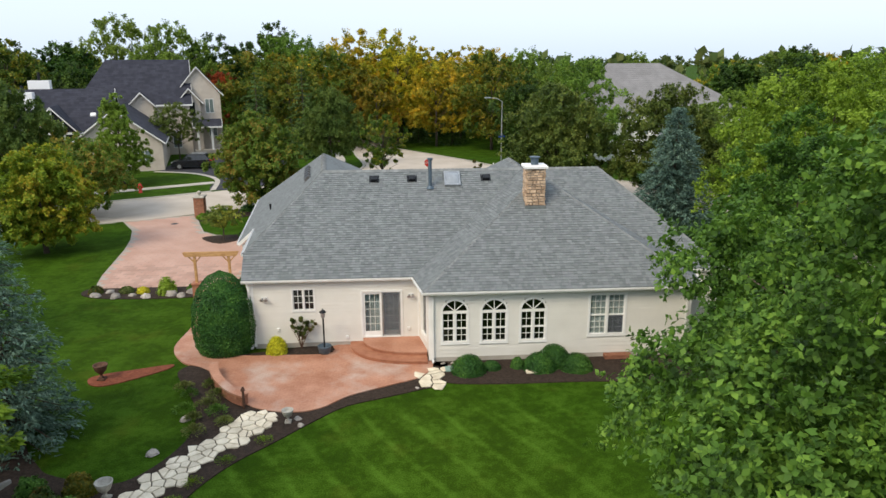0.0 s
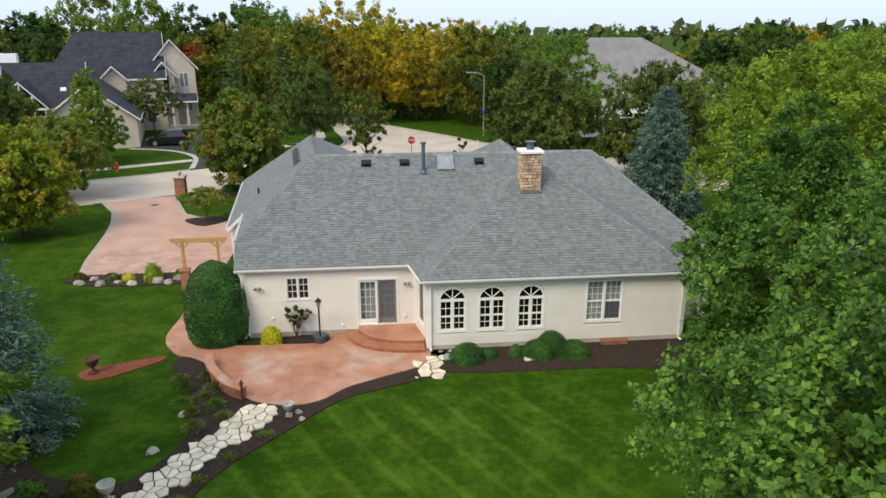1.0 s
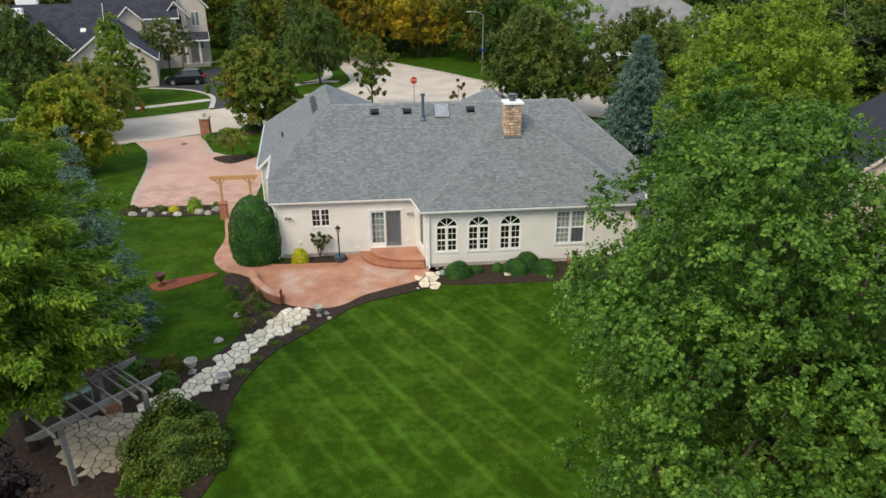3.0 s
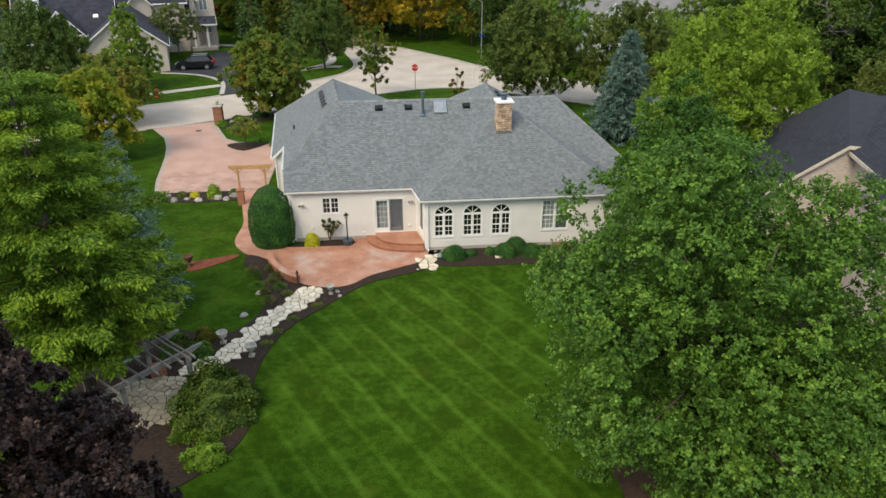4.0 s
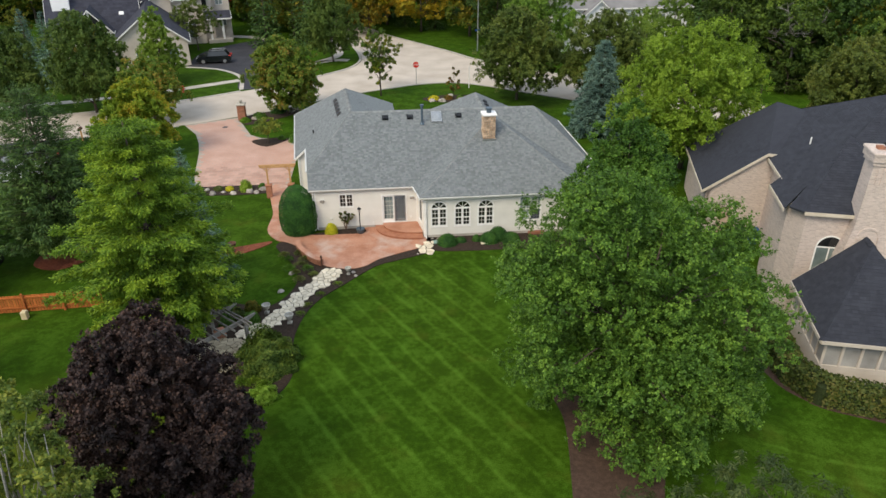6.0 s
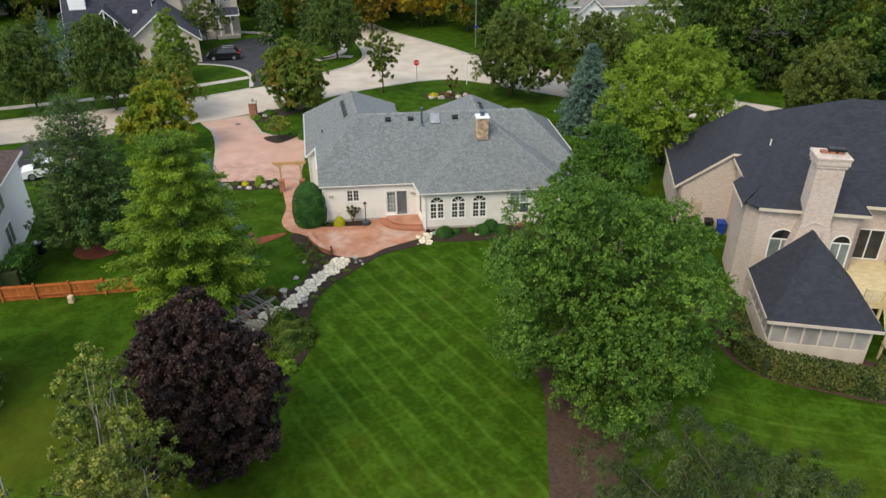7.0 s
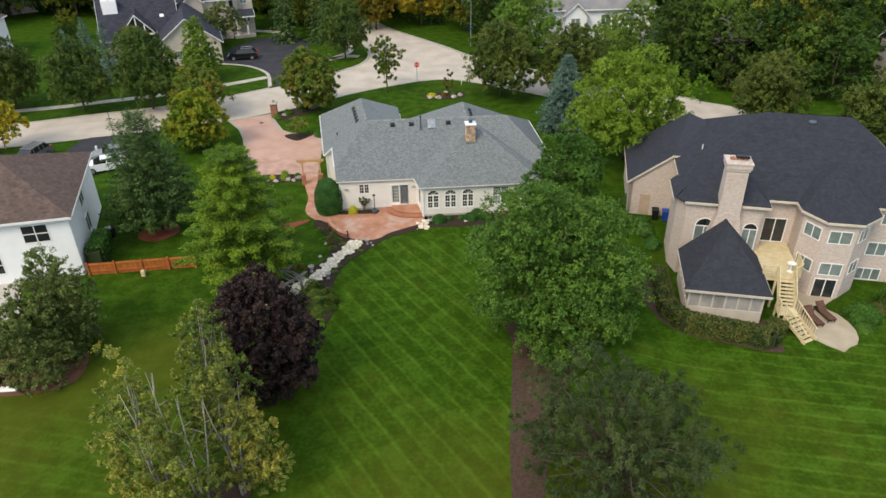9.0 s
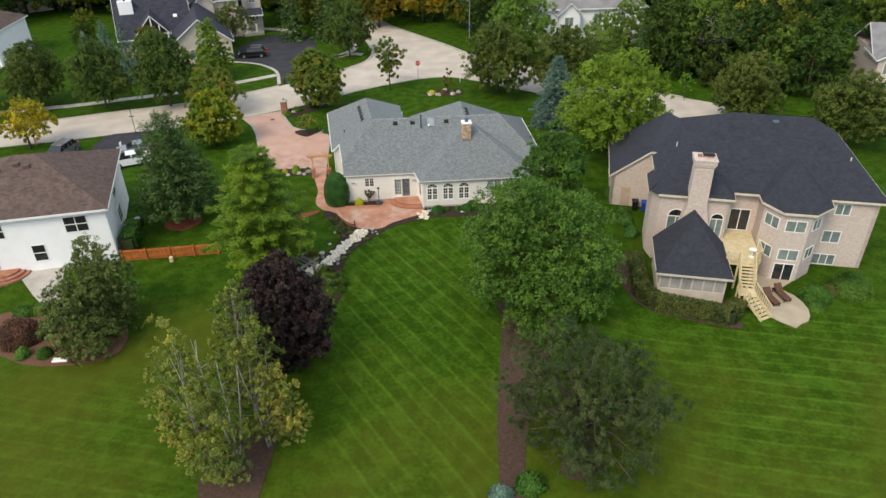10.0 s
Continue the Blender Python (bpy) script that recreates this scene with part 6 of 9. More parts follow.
def brick_planter(x, y, turn):
    m = pose(x, y, 0.03, 0, 0, turn)
    b = thing("brick_planter", "low red brick planter beside the terrace", "planter", m)
    for k in range(6):
        for u in (-0.12, 0.12) if k % 2 else (-0.2, 0.0, 0.2):
            w = 0.112 if k % 2 else 0.09
            made("brick", Shape().chamfer_box(u - w, u + w, -0.2, 0.2, 0.085 * k, 0.085 * k + 0.075, 0.008, m), M_BRICK, b)
    made("mortar", Shape().box(-0.2, 0.2, -0.185, 0.185, 0, 0.49, m), M_MORTAR, b)


garden_bench(-13.1, 15.0, 40)
brick_planter(-11.65, 14.45, 25)
pergola()


def arbor():
    """A doubled cedar beam on two braced posts; one stands on a brick pier."""
    a = thing("arbor", "cedar arbor beam on red brick piers", "arbor", pose(-10.7, 33.3, 0))
    for x in (-11.5, -9.8):
        made("pier", Shape().box(x - 0.2, x + 0.2, 33.1, 33.5, 0.0, 1.0), M_BRICK, a, "red brick pier")
        made("pier_cap", Shape().chamfer_box(x - 0.25, x + 0.25, 33.05, 33.55, 1.0, 1.08, 0.02), M_PATIO_EDGE, a)
        made("post", Shape().box(x - 0.06, x + 0.06, 33.24, 33.36, 1.08, 2.45), M_WOOD, a)
        for d in (-1, 1):
            made("brace", Shape().tube([(x, 33.3, 2.1), (x + 0.32 * d, 33.3, 2.46)], 0.035, 4), M_WOOD, a)
    for y in (33.2, 33.36):
        made("beam", Shape().add([(p, y + q, z) for z, o in ((2.45, 0.0), (2.66, 0.12)) for p, q in ((-11.95 - o, 0), (-9.4 + o, 0), (-9.4 + o, 0.05), (-11.95 - o, 0.05))], [(3, 2, 1, 0), (4, 5, 6, 7), (0, 1, 5, 4), (1, 2, 6, 5), (2, 3, 7, 6), (3, 0, 4, 7)]), M_WOOD, a)


arbor()


def gate_pillar(x, y):
    p = thing("gate_pillar", "red brick pillar with a stone cap and ball lamp", "pillar", pose(x, y, 0))
    core = made("shaft", Shape().box(x - 0.36, x + 0.36, y - 0.36, y + 0.36, 0, 1.62), M_MORTAR, p)
    for k in range(20):
        for sx, sy, ux, uy in ((0, -1, 1, 0), (-1, 0, 0, -1), (1, 0, 0, 1)):
            for j in range(3):
                c = (j - 1) * 0.25 + (0.06 if k % 2 else -0.06)
                a, b = max(c - 0.115, -0.385), min(c + 0.115, 0.385)
                q = [(x + sx * r0 + ux * t, y + sy * r0 + uy * t) for r0, t in ((0.3, a), (0.39, a), (0.39, b), (0.3, b))]
                if sx == 0:
                    q = q[::-1]
                made("brick", Shape().prism(q, 0.02 + 0.08 * k, 0.085 + 0.08 * k), M_BRICK, core)
    made("cap", Shape().chamfer_box(x - 0.47, x + 0.47, y - 0.47, y + 0.47, 1.62, 1.76, 0.06), M_URN, p, "pale stone cap")
    made("finial", Shape().lathe([(0.08, 1.76), (0.06, 1.82), (0.15, 1.9), (0.17, 2.0), (0.13, 2.1), (0.02, 2.15)], 14, Matrix.Translation((x, y, 0))), M_URN, p, smooth=True)


gate_pillar(-17.0, 54.1)


def post_lamp(x, y):
    """A small black lamp post in a planter."""
    p = thing("post_lamp", "black garden lamp post standing in a dark planter", "lamp", pose(x, y, 0.07))
    made("planter", Shape().lathe([(0.2, 0.07), (0.24, 0.12), (0.28, 0.36), (0.3, 0.4), (0.26, 0.4), (0.24, 0.34), (0.02, 0.33)], 18, Matrix.Translation((x, y, 0))), M_BLUEMETAL, p, "dark blue-grey planter", smooth=True)
    made("pole", Shape().tube([(x, y, 0.2), (x, y, 1.62)], 0.035, 10), M_DARKMETAL, p)
    made("lantern", Shape().lathe([(0.05, 1.62), (0.08, 1.66), (0.1, 1.86), (0.06, 1.9)], 8, Matrix.Translation((x, y, 0))), M_STEEL, p, "pale glass lantern")
    made("lantern_roof", Shape().lathe([(0.15, 1.88), (0.13, 1.92), (0.04, 1.99), (0.02, 2.04)], 8, Matrix.Translation((x, y, 0))), M_DARKMETAL, p)


post_lamp(-4.38, 26.2)

tagged(made("valve_box_lid", Shape().chamfer_box(0.55, 1.05, 24.05, 24.5, 0.03, 0.09, 0.02), M_TEAL), "faded teal valve box lid in the mulch", "lid")
tagged(made("splash_block", Shape().chamfer_box(3.7, 4.15, 23.65, 23.9, 0.03, 0.1, 0.02), M_FLAG), "small pale stone block in the mulch", "stone block")
tagged(made("garden_stake", Shape().tube([(-6.75, 21.65, 0.03), (-6.75, 21.65, 0.75)], [0.05, 0.045], 8).tube([(-6.75, 21.65, 0.72), (-6.75, 21.65, 0.86)], [0.09, 0.03], 8), M_RUST), "short rusty bollard light at the path", "bollard light")


def boulder(x, y, r0, seed, label="rounded grey field boulder in mulch", group="boulders", z=0.0):
    r = random.Random(seed)
    bm = bmesh.new()
    bmesh.ops.create_icosphere(bm, subdivisions=2, radius=1.0)
    off = Vector((r.random() * 9, r.random() * 9, 0))
    for v in bm.verts:
        k = 1 + 0.35 * noise.noise(v.co * 1.3 + off) + 0.12 * noise.noise(v.co * 3.1 + off)
        v.co = Vector((v.co.x * r0 * k, v.co.y * r0 * 0.8 * k, max(v.co.z * r0 * 0.62 * k, -0.12 * r0)))
    me = bpy.data.meshes.new("boulder")
    bm.to_mesh(me)
    bm.free()
    me.materials.append(M_ROCK)
    ob = new("boulder", me)
    ob.matrix_basis = pose(x, y, land(x, y) + z + 0.1 * r0, 0, 0, r.random() * 360)
    return tagged(ob, label, "rock", group)


for i, (x, y, r0) in enumerate(((-17.2, 34.6, 0.3), (-16.1, 34.4, 0.35), (-15.3, 34.6, 0.22), (-14.5, 34.3, 0.32), (-13.3, 34.6, 0.42), (-12.7, 34.3, 0.3), (-12.2, 34.9, 0.36), (-16.7, 35.2, 0.24), (-9.0, 18.9, 0.22), (-8.6, 21.0, 0.2),
                                (3.1, 58.8, 0.4), (4.2, 58.6, 0.5), (6.3, 58.7, 0.45), (7.2, 59.4, 0.5), (5.3, 60.6, 0.4), (-12.3, 56.6, 0.6), (-11.6, 57.3, 0.5), (-15.8, 54.2, 0.4))):
    boulder(x, y, r0, i)
for i, (x, y, r0) in enumerate(((0.5, 24.85, 0.13), (0.75, 24.6, 0.1), (0.9, 24.85, 0.12), (-0.6, 22.75, 0.1), (-4.75, 20.75, 0.16), (-4.6, 20.3, 0.15))):
    boulder(x, y, r0, 30 + i, "pale limestone lump beside the patio", "limestone lumps")


# ---------------------------------------------------------------- other houses
def plain_window(parent, m, w, h, cols=2, label="white framed window", mat=None, deep=0.02, bars=True, arch=False, glass=None, rows=1):
    """A far window: frame, bars and dark glass set into a reveal."""
    win = new("window")
    win.parent = parent
    win.matrix_parent_inverse = place_of(parent).inverted()
    win["label"] = label
    t = 0.07
    mat = mat or M_WHITE
    fr = Shape().box(-t, 0, -0.06, 0.04, -t, h, m).box(w, w + t, -0.06, 0.04, -t, h, m).box(0, w, -0.06, 0.04, -t, 0, m)
    if arch:
        n = 12
        for i in range(n):
            a0, a1 = PI * i / n, PI * (i + 1) / n
            q = [(w / 2 + r0 * math.cos(a), z, h + r0 * math.sin(a)) for z in (-0.06, 0.04) for r0, a in ((w / 2, a0), (w / 2 + t, a0), (w / 2 + t, a1), (w / 2, a1))]
            fr.add(q, [(3, 2, 1, 0), (4, 5, 6, 7), (0, 1, 5, 4), (1, 2, 6, 5), (2, 3, 7, 6), (3, 0, 4, 7)], m)
        fr.box(0, w, -0.05, 0.03, h - 0.04, h + 0.04, m)
        q = [(w / 2 + w / 2 * math.cos(PI * i / n), 0.012, h + w / 2 * math.sin(PI * i / n)) for i in range(n + 1)]
        made("pane", Shape().add(q, [tuple(range(n + 1))], m), M_CARGLASS, win)
    else:
        fr.box(-t, w + t, -0.06, 0.04, h, h + t, m)
    if bars:
        for i in range(1, cols):
            fr.box(w * i / cols - 0.035, w * i / cols + 0.035, -0.04, 0.03, 0, h, m)
    for k in range(1, rows):
        fr.box(0, w, -0.04, 0.028, h * k / rows - 0.04, h * k / rows + 0.04, m)
    made("frame", fr, mat, win)
    for i in range(cols):
        made("pane", Shape().box(w * i / cols, w * (i + 1) / cols, -0.05, 0.012, 0, h, m), glass or M_PANE, win)
    return win


M_PANE = material("reflecting_pane", (0.10, 0.13, 0.13), (0.22, 0.27, 0.26), 1.2, 0.08, spec=0.7)
M_PANE_DARK = material("dark_pane", (0.012, 0.014, 0.016), (0.03, 0.034, 0.036), 1.2, 0.08, spec=0.6)


def roof_on(parent, planes, mat, ridge=(), seed=0, tab=0.36, course=0.2, label="", trim=None, gables=True):
    for i, p in enumerate(planes):
        deck = Shape()
        deck_plane(deck, p, 0.1)
        rf = made("roof", deck, mat, parent, label)
        sh = Shape()
        shingle_plane(sh, p, tab, course, seed + i, 0.009)
        tagged(made("shingles", sh, mat, rf), kind="stuff")
        low = min(q[2] for q in p)
        for a, b in zip(p, p[1:] + p[:1]):
            rise = abs(a[2] - b[2])
            if max(a[2], b[2]) < low + 0.02 or (gables and rise > 0.5 and min(a[2], b[2]) < low + 0.02 and is_rake(p, a, b)):
                va, vb = Vector(a), Vector(b)
                mid = sum((Vector(q) for q in p), Vector()) / len(p)
                d = (vb - va).normalized()
                out = Vector((d.y, -d.x, 0)).normalized()
                if out.dot((va + vb) / 2 - mid) < 0:
                    out = -out
                q8 = [va + out * 0.005, vb + out * 0.005, vb + out * 0.05, va + out * 0.05]
                made("fascia", Shape().add([tuple(q - Vector((0, 0, dz))) for dz in (0.2, 0.01) for q in q8], [(3, 2, 1, 0), (4, 5, 6, 7), (0, 1, 5, 4), (1, 2, 6, 5), (2, 3, 7, 6), (3, 0, 4, 7)]), trim or M_WHITE, parent)
    for i, (a, b) in enumerate(ridge):
        cp = Shape()
        ridge_caps(cp, a, b, i, 0.16, 0.3)
        tagged(made("ridge_cap", cp, mat, parent), kind="stuff")


def is_rake(p, a, b):
    """Whether an edge runs straight up its slope, as on a gable end."""
    low, e, s, n, flat = plane_axes(p)
    d = (Vector(b) - Vector(a)).normalized()
    return abs(d.dot(e)) < 0.1


def brick_house():
    """The large house with a walk-out basement; built in its own axes, u along the garden side, v away from the garden."""
    ang = -16.0
    M = pose(20.0, 15.2, 0, 0, 0, ang)
    G0, EV = -0.95, 5.75
    h = thing("brick_house", "large pale brick house with a charcoal hipped roof and tall chimney", "house", M)

    def W(u0, v0, u1, v1, z0, z1, mat=None):
        d = (u1 - u0, v1 - v0)
        L = math.hypot(*d)
        m = M @ frame_of((u0, v0, 0), d)
        made("wall", Shape().box(0, L, -0.25, 0, z0, z1, m), mat or M_PALE_BRICK, h)
        return m

    def P(*q):
        return [tuple(M @ Vector(p)) for p in q]

    fam = W(0.2, -0.2, 6.0, -0.2, G0, EV)
    W(-0.35, 1.3, 0.2, -0.2, G0, EV - 0.3)
    W(-0.35, 4.2, -0.35, 1.3, G0, EV - 0.3)
    W(0.3, 4.2, -0.35, 4.2, G0, EV - 0.3)
    W(0.3, 8.0, 0.3, 4.2, G0, EV)
    W(6.0, -0.2, 6.0, 1.5, G0, EV)
    rec = W(6.0, 1.5, 8.7, 1.5, G0, EV)
    b0 = W(8.7, 1.5, 8.7, -0.3, G0, EV)
    b1 = W(8.7, -0.3, 9.9, -1.9, G0, EV)
    b2 = W(9.9, -1.9, 12.1, -1.9, G0, EV)
    b3 = W(12.1, -1.9, 13.5, -0.4, G0, EV)
    W(13.5, -0.4, 13.5, 1.2, G0, EV)
    rt = W(13.5, 1.2, 18.1, 1.2, G0, EV)
    W(18.1, 1.2, 18.1, 16.0, G0, EV)
    W(18.1, 16, -0.5, 16, 0, EV)
    gs = W(-3.5, 8.0, 0.3, 8.0, -0.9, 3.2)
    W(-3.5, 16.4, -3.5, 8.0, -0.3, 3.2)
    W(-0.5, 16.4, -3.5, 16.4, -0.3, 3.1)
    made("wall", Shape().add(P((-3.5, 8.0, 3.2), (0.3, 8.0, 3.2), (0.3, 8.0, 5.9), (-0.3, 8.0, 5.9)), [(0, 1, 2, 3)]), M_PALE_BRICK, h)
    # roofs
    rL, rR = (6.6, 8.8, 10.0), (13.4, 8.6, 10.0)
    e = EV
    main = [P((-0.1, 0.85, e), (18.6, 0.8, e), rR, rL), P((18.6, 0.8, e), (18.6, 16.4, e), rR), P((18.6, 16.4, e), (-0.1, 16.4, e), rL, rR), P((-0.1, 16.4, e), (-0.1, 4.2, e), rL), P((-0.72, 4.2, 5.357), (-0.72, 0.7, 5.357), rL)]
    famr = [P((-0.5, 0.7, e - 0.25), (-0.05, -0.5, e), (3.2, 5.0, 8.4)), P((-0.05, -0.5, e), (6.2, -0.6, e), (3.2, 5.0, 8.4)), P((6.2, -0.6, e), (6.6, 5.0, e), (3.2, 5.0, 8.4))]
    bay = [P((8.4, -0.5, e), (9.75, -2.25, e), (11.3, 3.4, 8.1)), P((9.75, -2.25, e), (12.25, -2.25, e), (11.3, 3.4, 8.1)), P((12.25, -2.25, e), (13.9, -0.6, e), (11.3, 3.4, 8.1)), P((13.9, -0.6, e), (14.3, 3.4, e), (11.3, 3.4, 8.1)), P((8.3, 3.4, e), (8.4, -0.5, e), (11.3, 3.4, 8.1))]
    gp = (1.6, 14.8, 7.55)
    gar = [P((-3.8, 16.6, 3.3), (-3.8, 7.8, 3.3), (-0.2, 7.8, 6.06), gp), P((-0.2, 7.8, 6.06), (0.4, 7.8, 6.04), (2.9, 12.5, 7.65), gp), P((6.0, 18.5, 3.3), (-3.8, 16.6, 3.3), gp), P((6.0, 18.5, 3.3), gp, (2.9, 12.5, 7.65))]
    T = lambda a, b: (tuple(M @ Vector(a)), tuple(M @ Vector(b)))
    M_FASCIA = material("pale_fascia", (0.50, 0.43, 0.34), (0.62, 0.55, 0.45), 2, 0.7)
    roof_on(h, bay, M_ROOF_DARK, (), 60, label="charcoal shingle roof", trim=M_FASCIA, gables=False)
    roof_on(h, main + famr + gar, M_ROOF_DARK, [T(rL, rR), T((-0.1, 0.85, e), rL), T((18.6, 0.8, e), rR), T((18.6, 16.4, e), rR), T((9.75, -2.25, e), (11.3, 3.4, 8.1)), T((12.25, -2.25, e), (11.3, 3.4, 8.1)), T((-0.05, -0.5, e), (3.2, 5, 8.4))], 40, label="charcoal shingle roof", trim=M_FASCIA)
    # windows
    for z in (3.9, 1.15):
        plain_window(h, b1 @ Matrix.Translation((0.35, 0, z)), 1.3, 0.95, 2)
        plain_window(h, b2 @ Matrix.Translation((0.35, 0, z)), 1.5, 0.95, 2)
        plain_window(h, b3 @ Matrix.Translation((0.45, 0, z)), 1.1, 0.95, 2)
    plain_window(h, rt @ Matrix.Translation((1.3, 0, 4.25)), 1.1, 0.95, 2)
    plain_window(h, rt @ Matrix.Translation((0.9, 0, 1.5)), 1.35, 1.05, 2)
    plain_window(h, rt @ Matrix.Translation((0.6, 0, -0.75)), 1.8, 0.95, 3)
    plain_window(h, fam @ Matrix.Translation((0.9, 0, 1.9)), 1.3, 1.7, 2, "tall arched window with pale frame", arch=True)
    plain_window(h, fam @ Matrix.Translation((4.45, 0, 1.9)), 1.0, 1.7, 2, "tall arched window with pale frame", arch=True)
    plain_window(h, fam @ Matrix.Translation((0.5, 0, -0.6)), 1.2, 1.0, 2)
    plain_window(h, rec @ Matrix.Translation((0.55, 0, 1.85)), 1.6, 2.0, 2, "sliding glass door onto the deck", glass=M_PANE_DARK)
    plain_window(h, b2 @ Matrix.Translation((0.3, 0, G0 + 0.05)), 1.5, 1.6, 2, "sliding glass door under the bay", glass=M_PANE_DARK)
    made("door", Shape().box(1.0, 1.9, 0.0, 0.05, 0.0, 2.05, gs), material("tan_door", (0.40, 0.30, 0.22), (0.48, 0.37, 0.28), 2, 0.6), h, "tan side door")
    # chimney
    ch = new("chimney")
    ch.parent = h
    ch.matrix_parent_inverse = place_of(h).inverted()
    ch["label"] = "tall tapered pale brick chimney"
    c = Shape()
    M0 = M
    M = M0 @ Matrix.Translation((-0.38, 0, 0.1))
    prof = [(2.35, 4.75, -1.1, G0), (2.35, 4.75, -1.1, 3.2), (2.75, 4.35, -0.95, 5.0), (2.8, 4.3, -0.95, 8.6)]
    for (a0, a1, v0, z0), (b0_, b1_, v1, z1) in zip(prof, prof[1:]):
        c.add([(a0, v0, z0), (a1, v0, z0), (a1, 0.3, z0), (a0, 0.3, z0), (b0_, v1, z1), (b1_, v1, z1), (b1_, 0.3, z1), (b0_, 0.3, z1)], [(0, 1, 5, 4), (1, 2, 6, 5), (2, 3, 7, 6), (3, 0, 4, 7), (4, 5, 6, 7)], M)
    made("shaft", c, M_PALE_BRICK, ch)
    made("crown", Shape().box(2.72, 4.38, -1.03, 0.38, 8.6, 8.8, M).box(2.65, 4.45, -1.1, 0.45, 8.8, 9.15, M).chamfer_box(2.6, 4.5, -1.15, 0.5, 9.15, 9.3, 0.05, M), M_PALE_BRICK, ch)
    panel = Shape()
    n = 14
    for i in range(n):
        a0, a1 = PI * i / n, PI * (i + 1) / n
        q = [(3.55 + r0 * math.cos(a), y, 4.6 + r0 * math.sin(a)) for y in (-0.93, -1.0) for r0, a in ((0.46, a0), (0.58, a0), (0.58, a1), (0.46, a1))]
        panel.add(q, [(3, 2, 1, 0), (4, 5, 6, 7), (0, 1, 5, 4), (1, 2, 6, 5), (2, 3, 7, 6), (3, 0, 4, 7)], M)
    for u in (2.97, 4.01):
        panel.box(u, u + 0.12, -1.08, -0.94, 3.3, 4.6, M)
    made("arch_relief", panel, M_PALE_BRICK, ch)
    for u in (3.05, 3.3, 3.75, 4.0):
        made("brick_pilaster", Shape().box(u, u + 0.08, -1.0, -0.94, 7.6, 8.4, M), M_PALE_BRICK, ch)
    for u in (3.1, 3.55, 4.0):
        pot = made("flue_pot", Shape().box(u - 0.16, u + 0.16, -0.5, -0.15, 9.3, 9.45, M), M_BRICK, ch)
        if u > 3.2:
            made("flue_lid", Shape().chamfer_box(u - 0.24, u + 0.24, -0.58, -0.07, 9.47, 9.62, 0.04, M), M_DARKMETAL, pot, "black metal flue lid")
    M = M0
    # screened porch
    pz = 1.88
    porch = thing("screened_porch", "screened porch with a charcoal pyramid roof beside the brick house", "porch", M @ Matrix.Translation((2.9, -3.8, G0)))
    x0, x1, y0, y1 = 0.3, 5.5, -6.6, -1.2
    for a, b in (((x0, y0), (x1, y0)), ((x1, y0), (x1, y1)), ((x0, y1), (x0, y0))):
        m = M @ frame_of((*a, 0), (b[0] - a[0], b[1] - a[1]))
        L = math.hypot(b[0] - a[0], b[1] - a[1])
        base = made("knee_wall", Shape().box(0, L, -0.1, 0, G0, 0.15, m), M_BEIGE, porch)
        siding(base, m, L, G0 + 0.05, 0.15, [], M_BEIGE, 0.2)
        made("rail", Shape().box(0, L, -0.12, 0.03, 0.15, 0.25, m).box(0, L, -0.12, 0.03, pz - 0.15, pz, m), M_BEIGE, porch)
        n = 6
        for i in range(n + 1):
            u = L * i / n
            made("post", Shape().box(max(u - 0.06, 0), min(u + 0.06, L), -0.11, 0.02, 0.25, pz - 0.15, m), M_BEIGE, porch)
            if i < n:
                made("screen", Shape().box(u + 0.06, u + L / n - 0.06, -0.06, -0.05, 0.25, pz - 0.15, m), M_PORCH, porch)
    ap0, ap1 = (3.0, -2.2, 4.85), (3.0, -1.2, 4.85)
    ex0, ex1, ey0 = x0 - 0.35, x1 + 0.35, y0 - 0.35
    roof_on(porch, [P((ex0, ey0, pz), (ex1, ey0, pz), ap0), P((ex1, ey0, pz), (ex1, -1.2, pz), ap1, ap0), P((ex0, -1.2, pz), (ex0, ey0, pz), ap0, ap1)], M_ROOF_DARK, [T((ex0, ey0, pz), ap0), T((ex1, ey0, pz), ap0), T(ap0, ap1)], 70, trim=M_BEIGE)
    # deck and stair
    dk = thing("deck", "yellow treated-wood deck with railing and stair", "deck", M @ Matrix.Translation((7.3, -1, G0)))
    dz = 1.75
    for i in range(19):
        v = -4.05 + i * 0.29
        made("board", Shape().box(5.6, 8.6 if v > -3.4 else 8.0, v, v + 0.275, dz - 0.04, dz, M), M_DECK, dk)
    made("joist", Shape().box(5.6, 8.6, -3.4, 1.4, dz - 0.24, dz - 0.05, M).box(5.6, 8.0, -4.05, -3.4, dz - 0.24, dz - 0.05, M), M_DECK, dk)
    for u, v in ((5.75, -3.95), (8.45, -3.3), (7.95, -3.95), (6.75, -3.95)):
        made("post", Shape().box(u - 0.07, u + 0.07, v - 0.07, v + 0.07, G0, dz + 1.0, M), M_DECK, dk)

    def rail(p0, p1, n):
        a, b = Vector(p0), Vector(p1)
        for z in (0.1, 0.95):
            made("rail", Shape().tube([a + Vector((0, 0, z)), b + Vector((0, 0, z))], 0.045, 4, M), M_DECK, dk)
        for i in range(n):
            q = a.lerp(b, (i + 0.5) / n)
            made("baluster", Shape().box(q.x - 0.02, q.x + 0.02, q.y - 0.02, q.y + 0.02, q.z + 0.1, q.z + 0.95, M), M_DECK, dk)

    rail((5.7, -4.0, dz), (6.7, -4.0, dz), 7)
    rail((7.95, -4.0, dz), (8.55, -3.35, dz), 6)
    rail((8.55, -3.35, dz), (8.6, -1.6, dz), 11)
    # two flights: towards the garden, then aslant down to the patio
    lz = 0.3
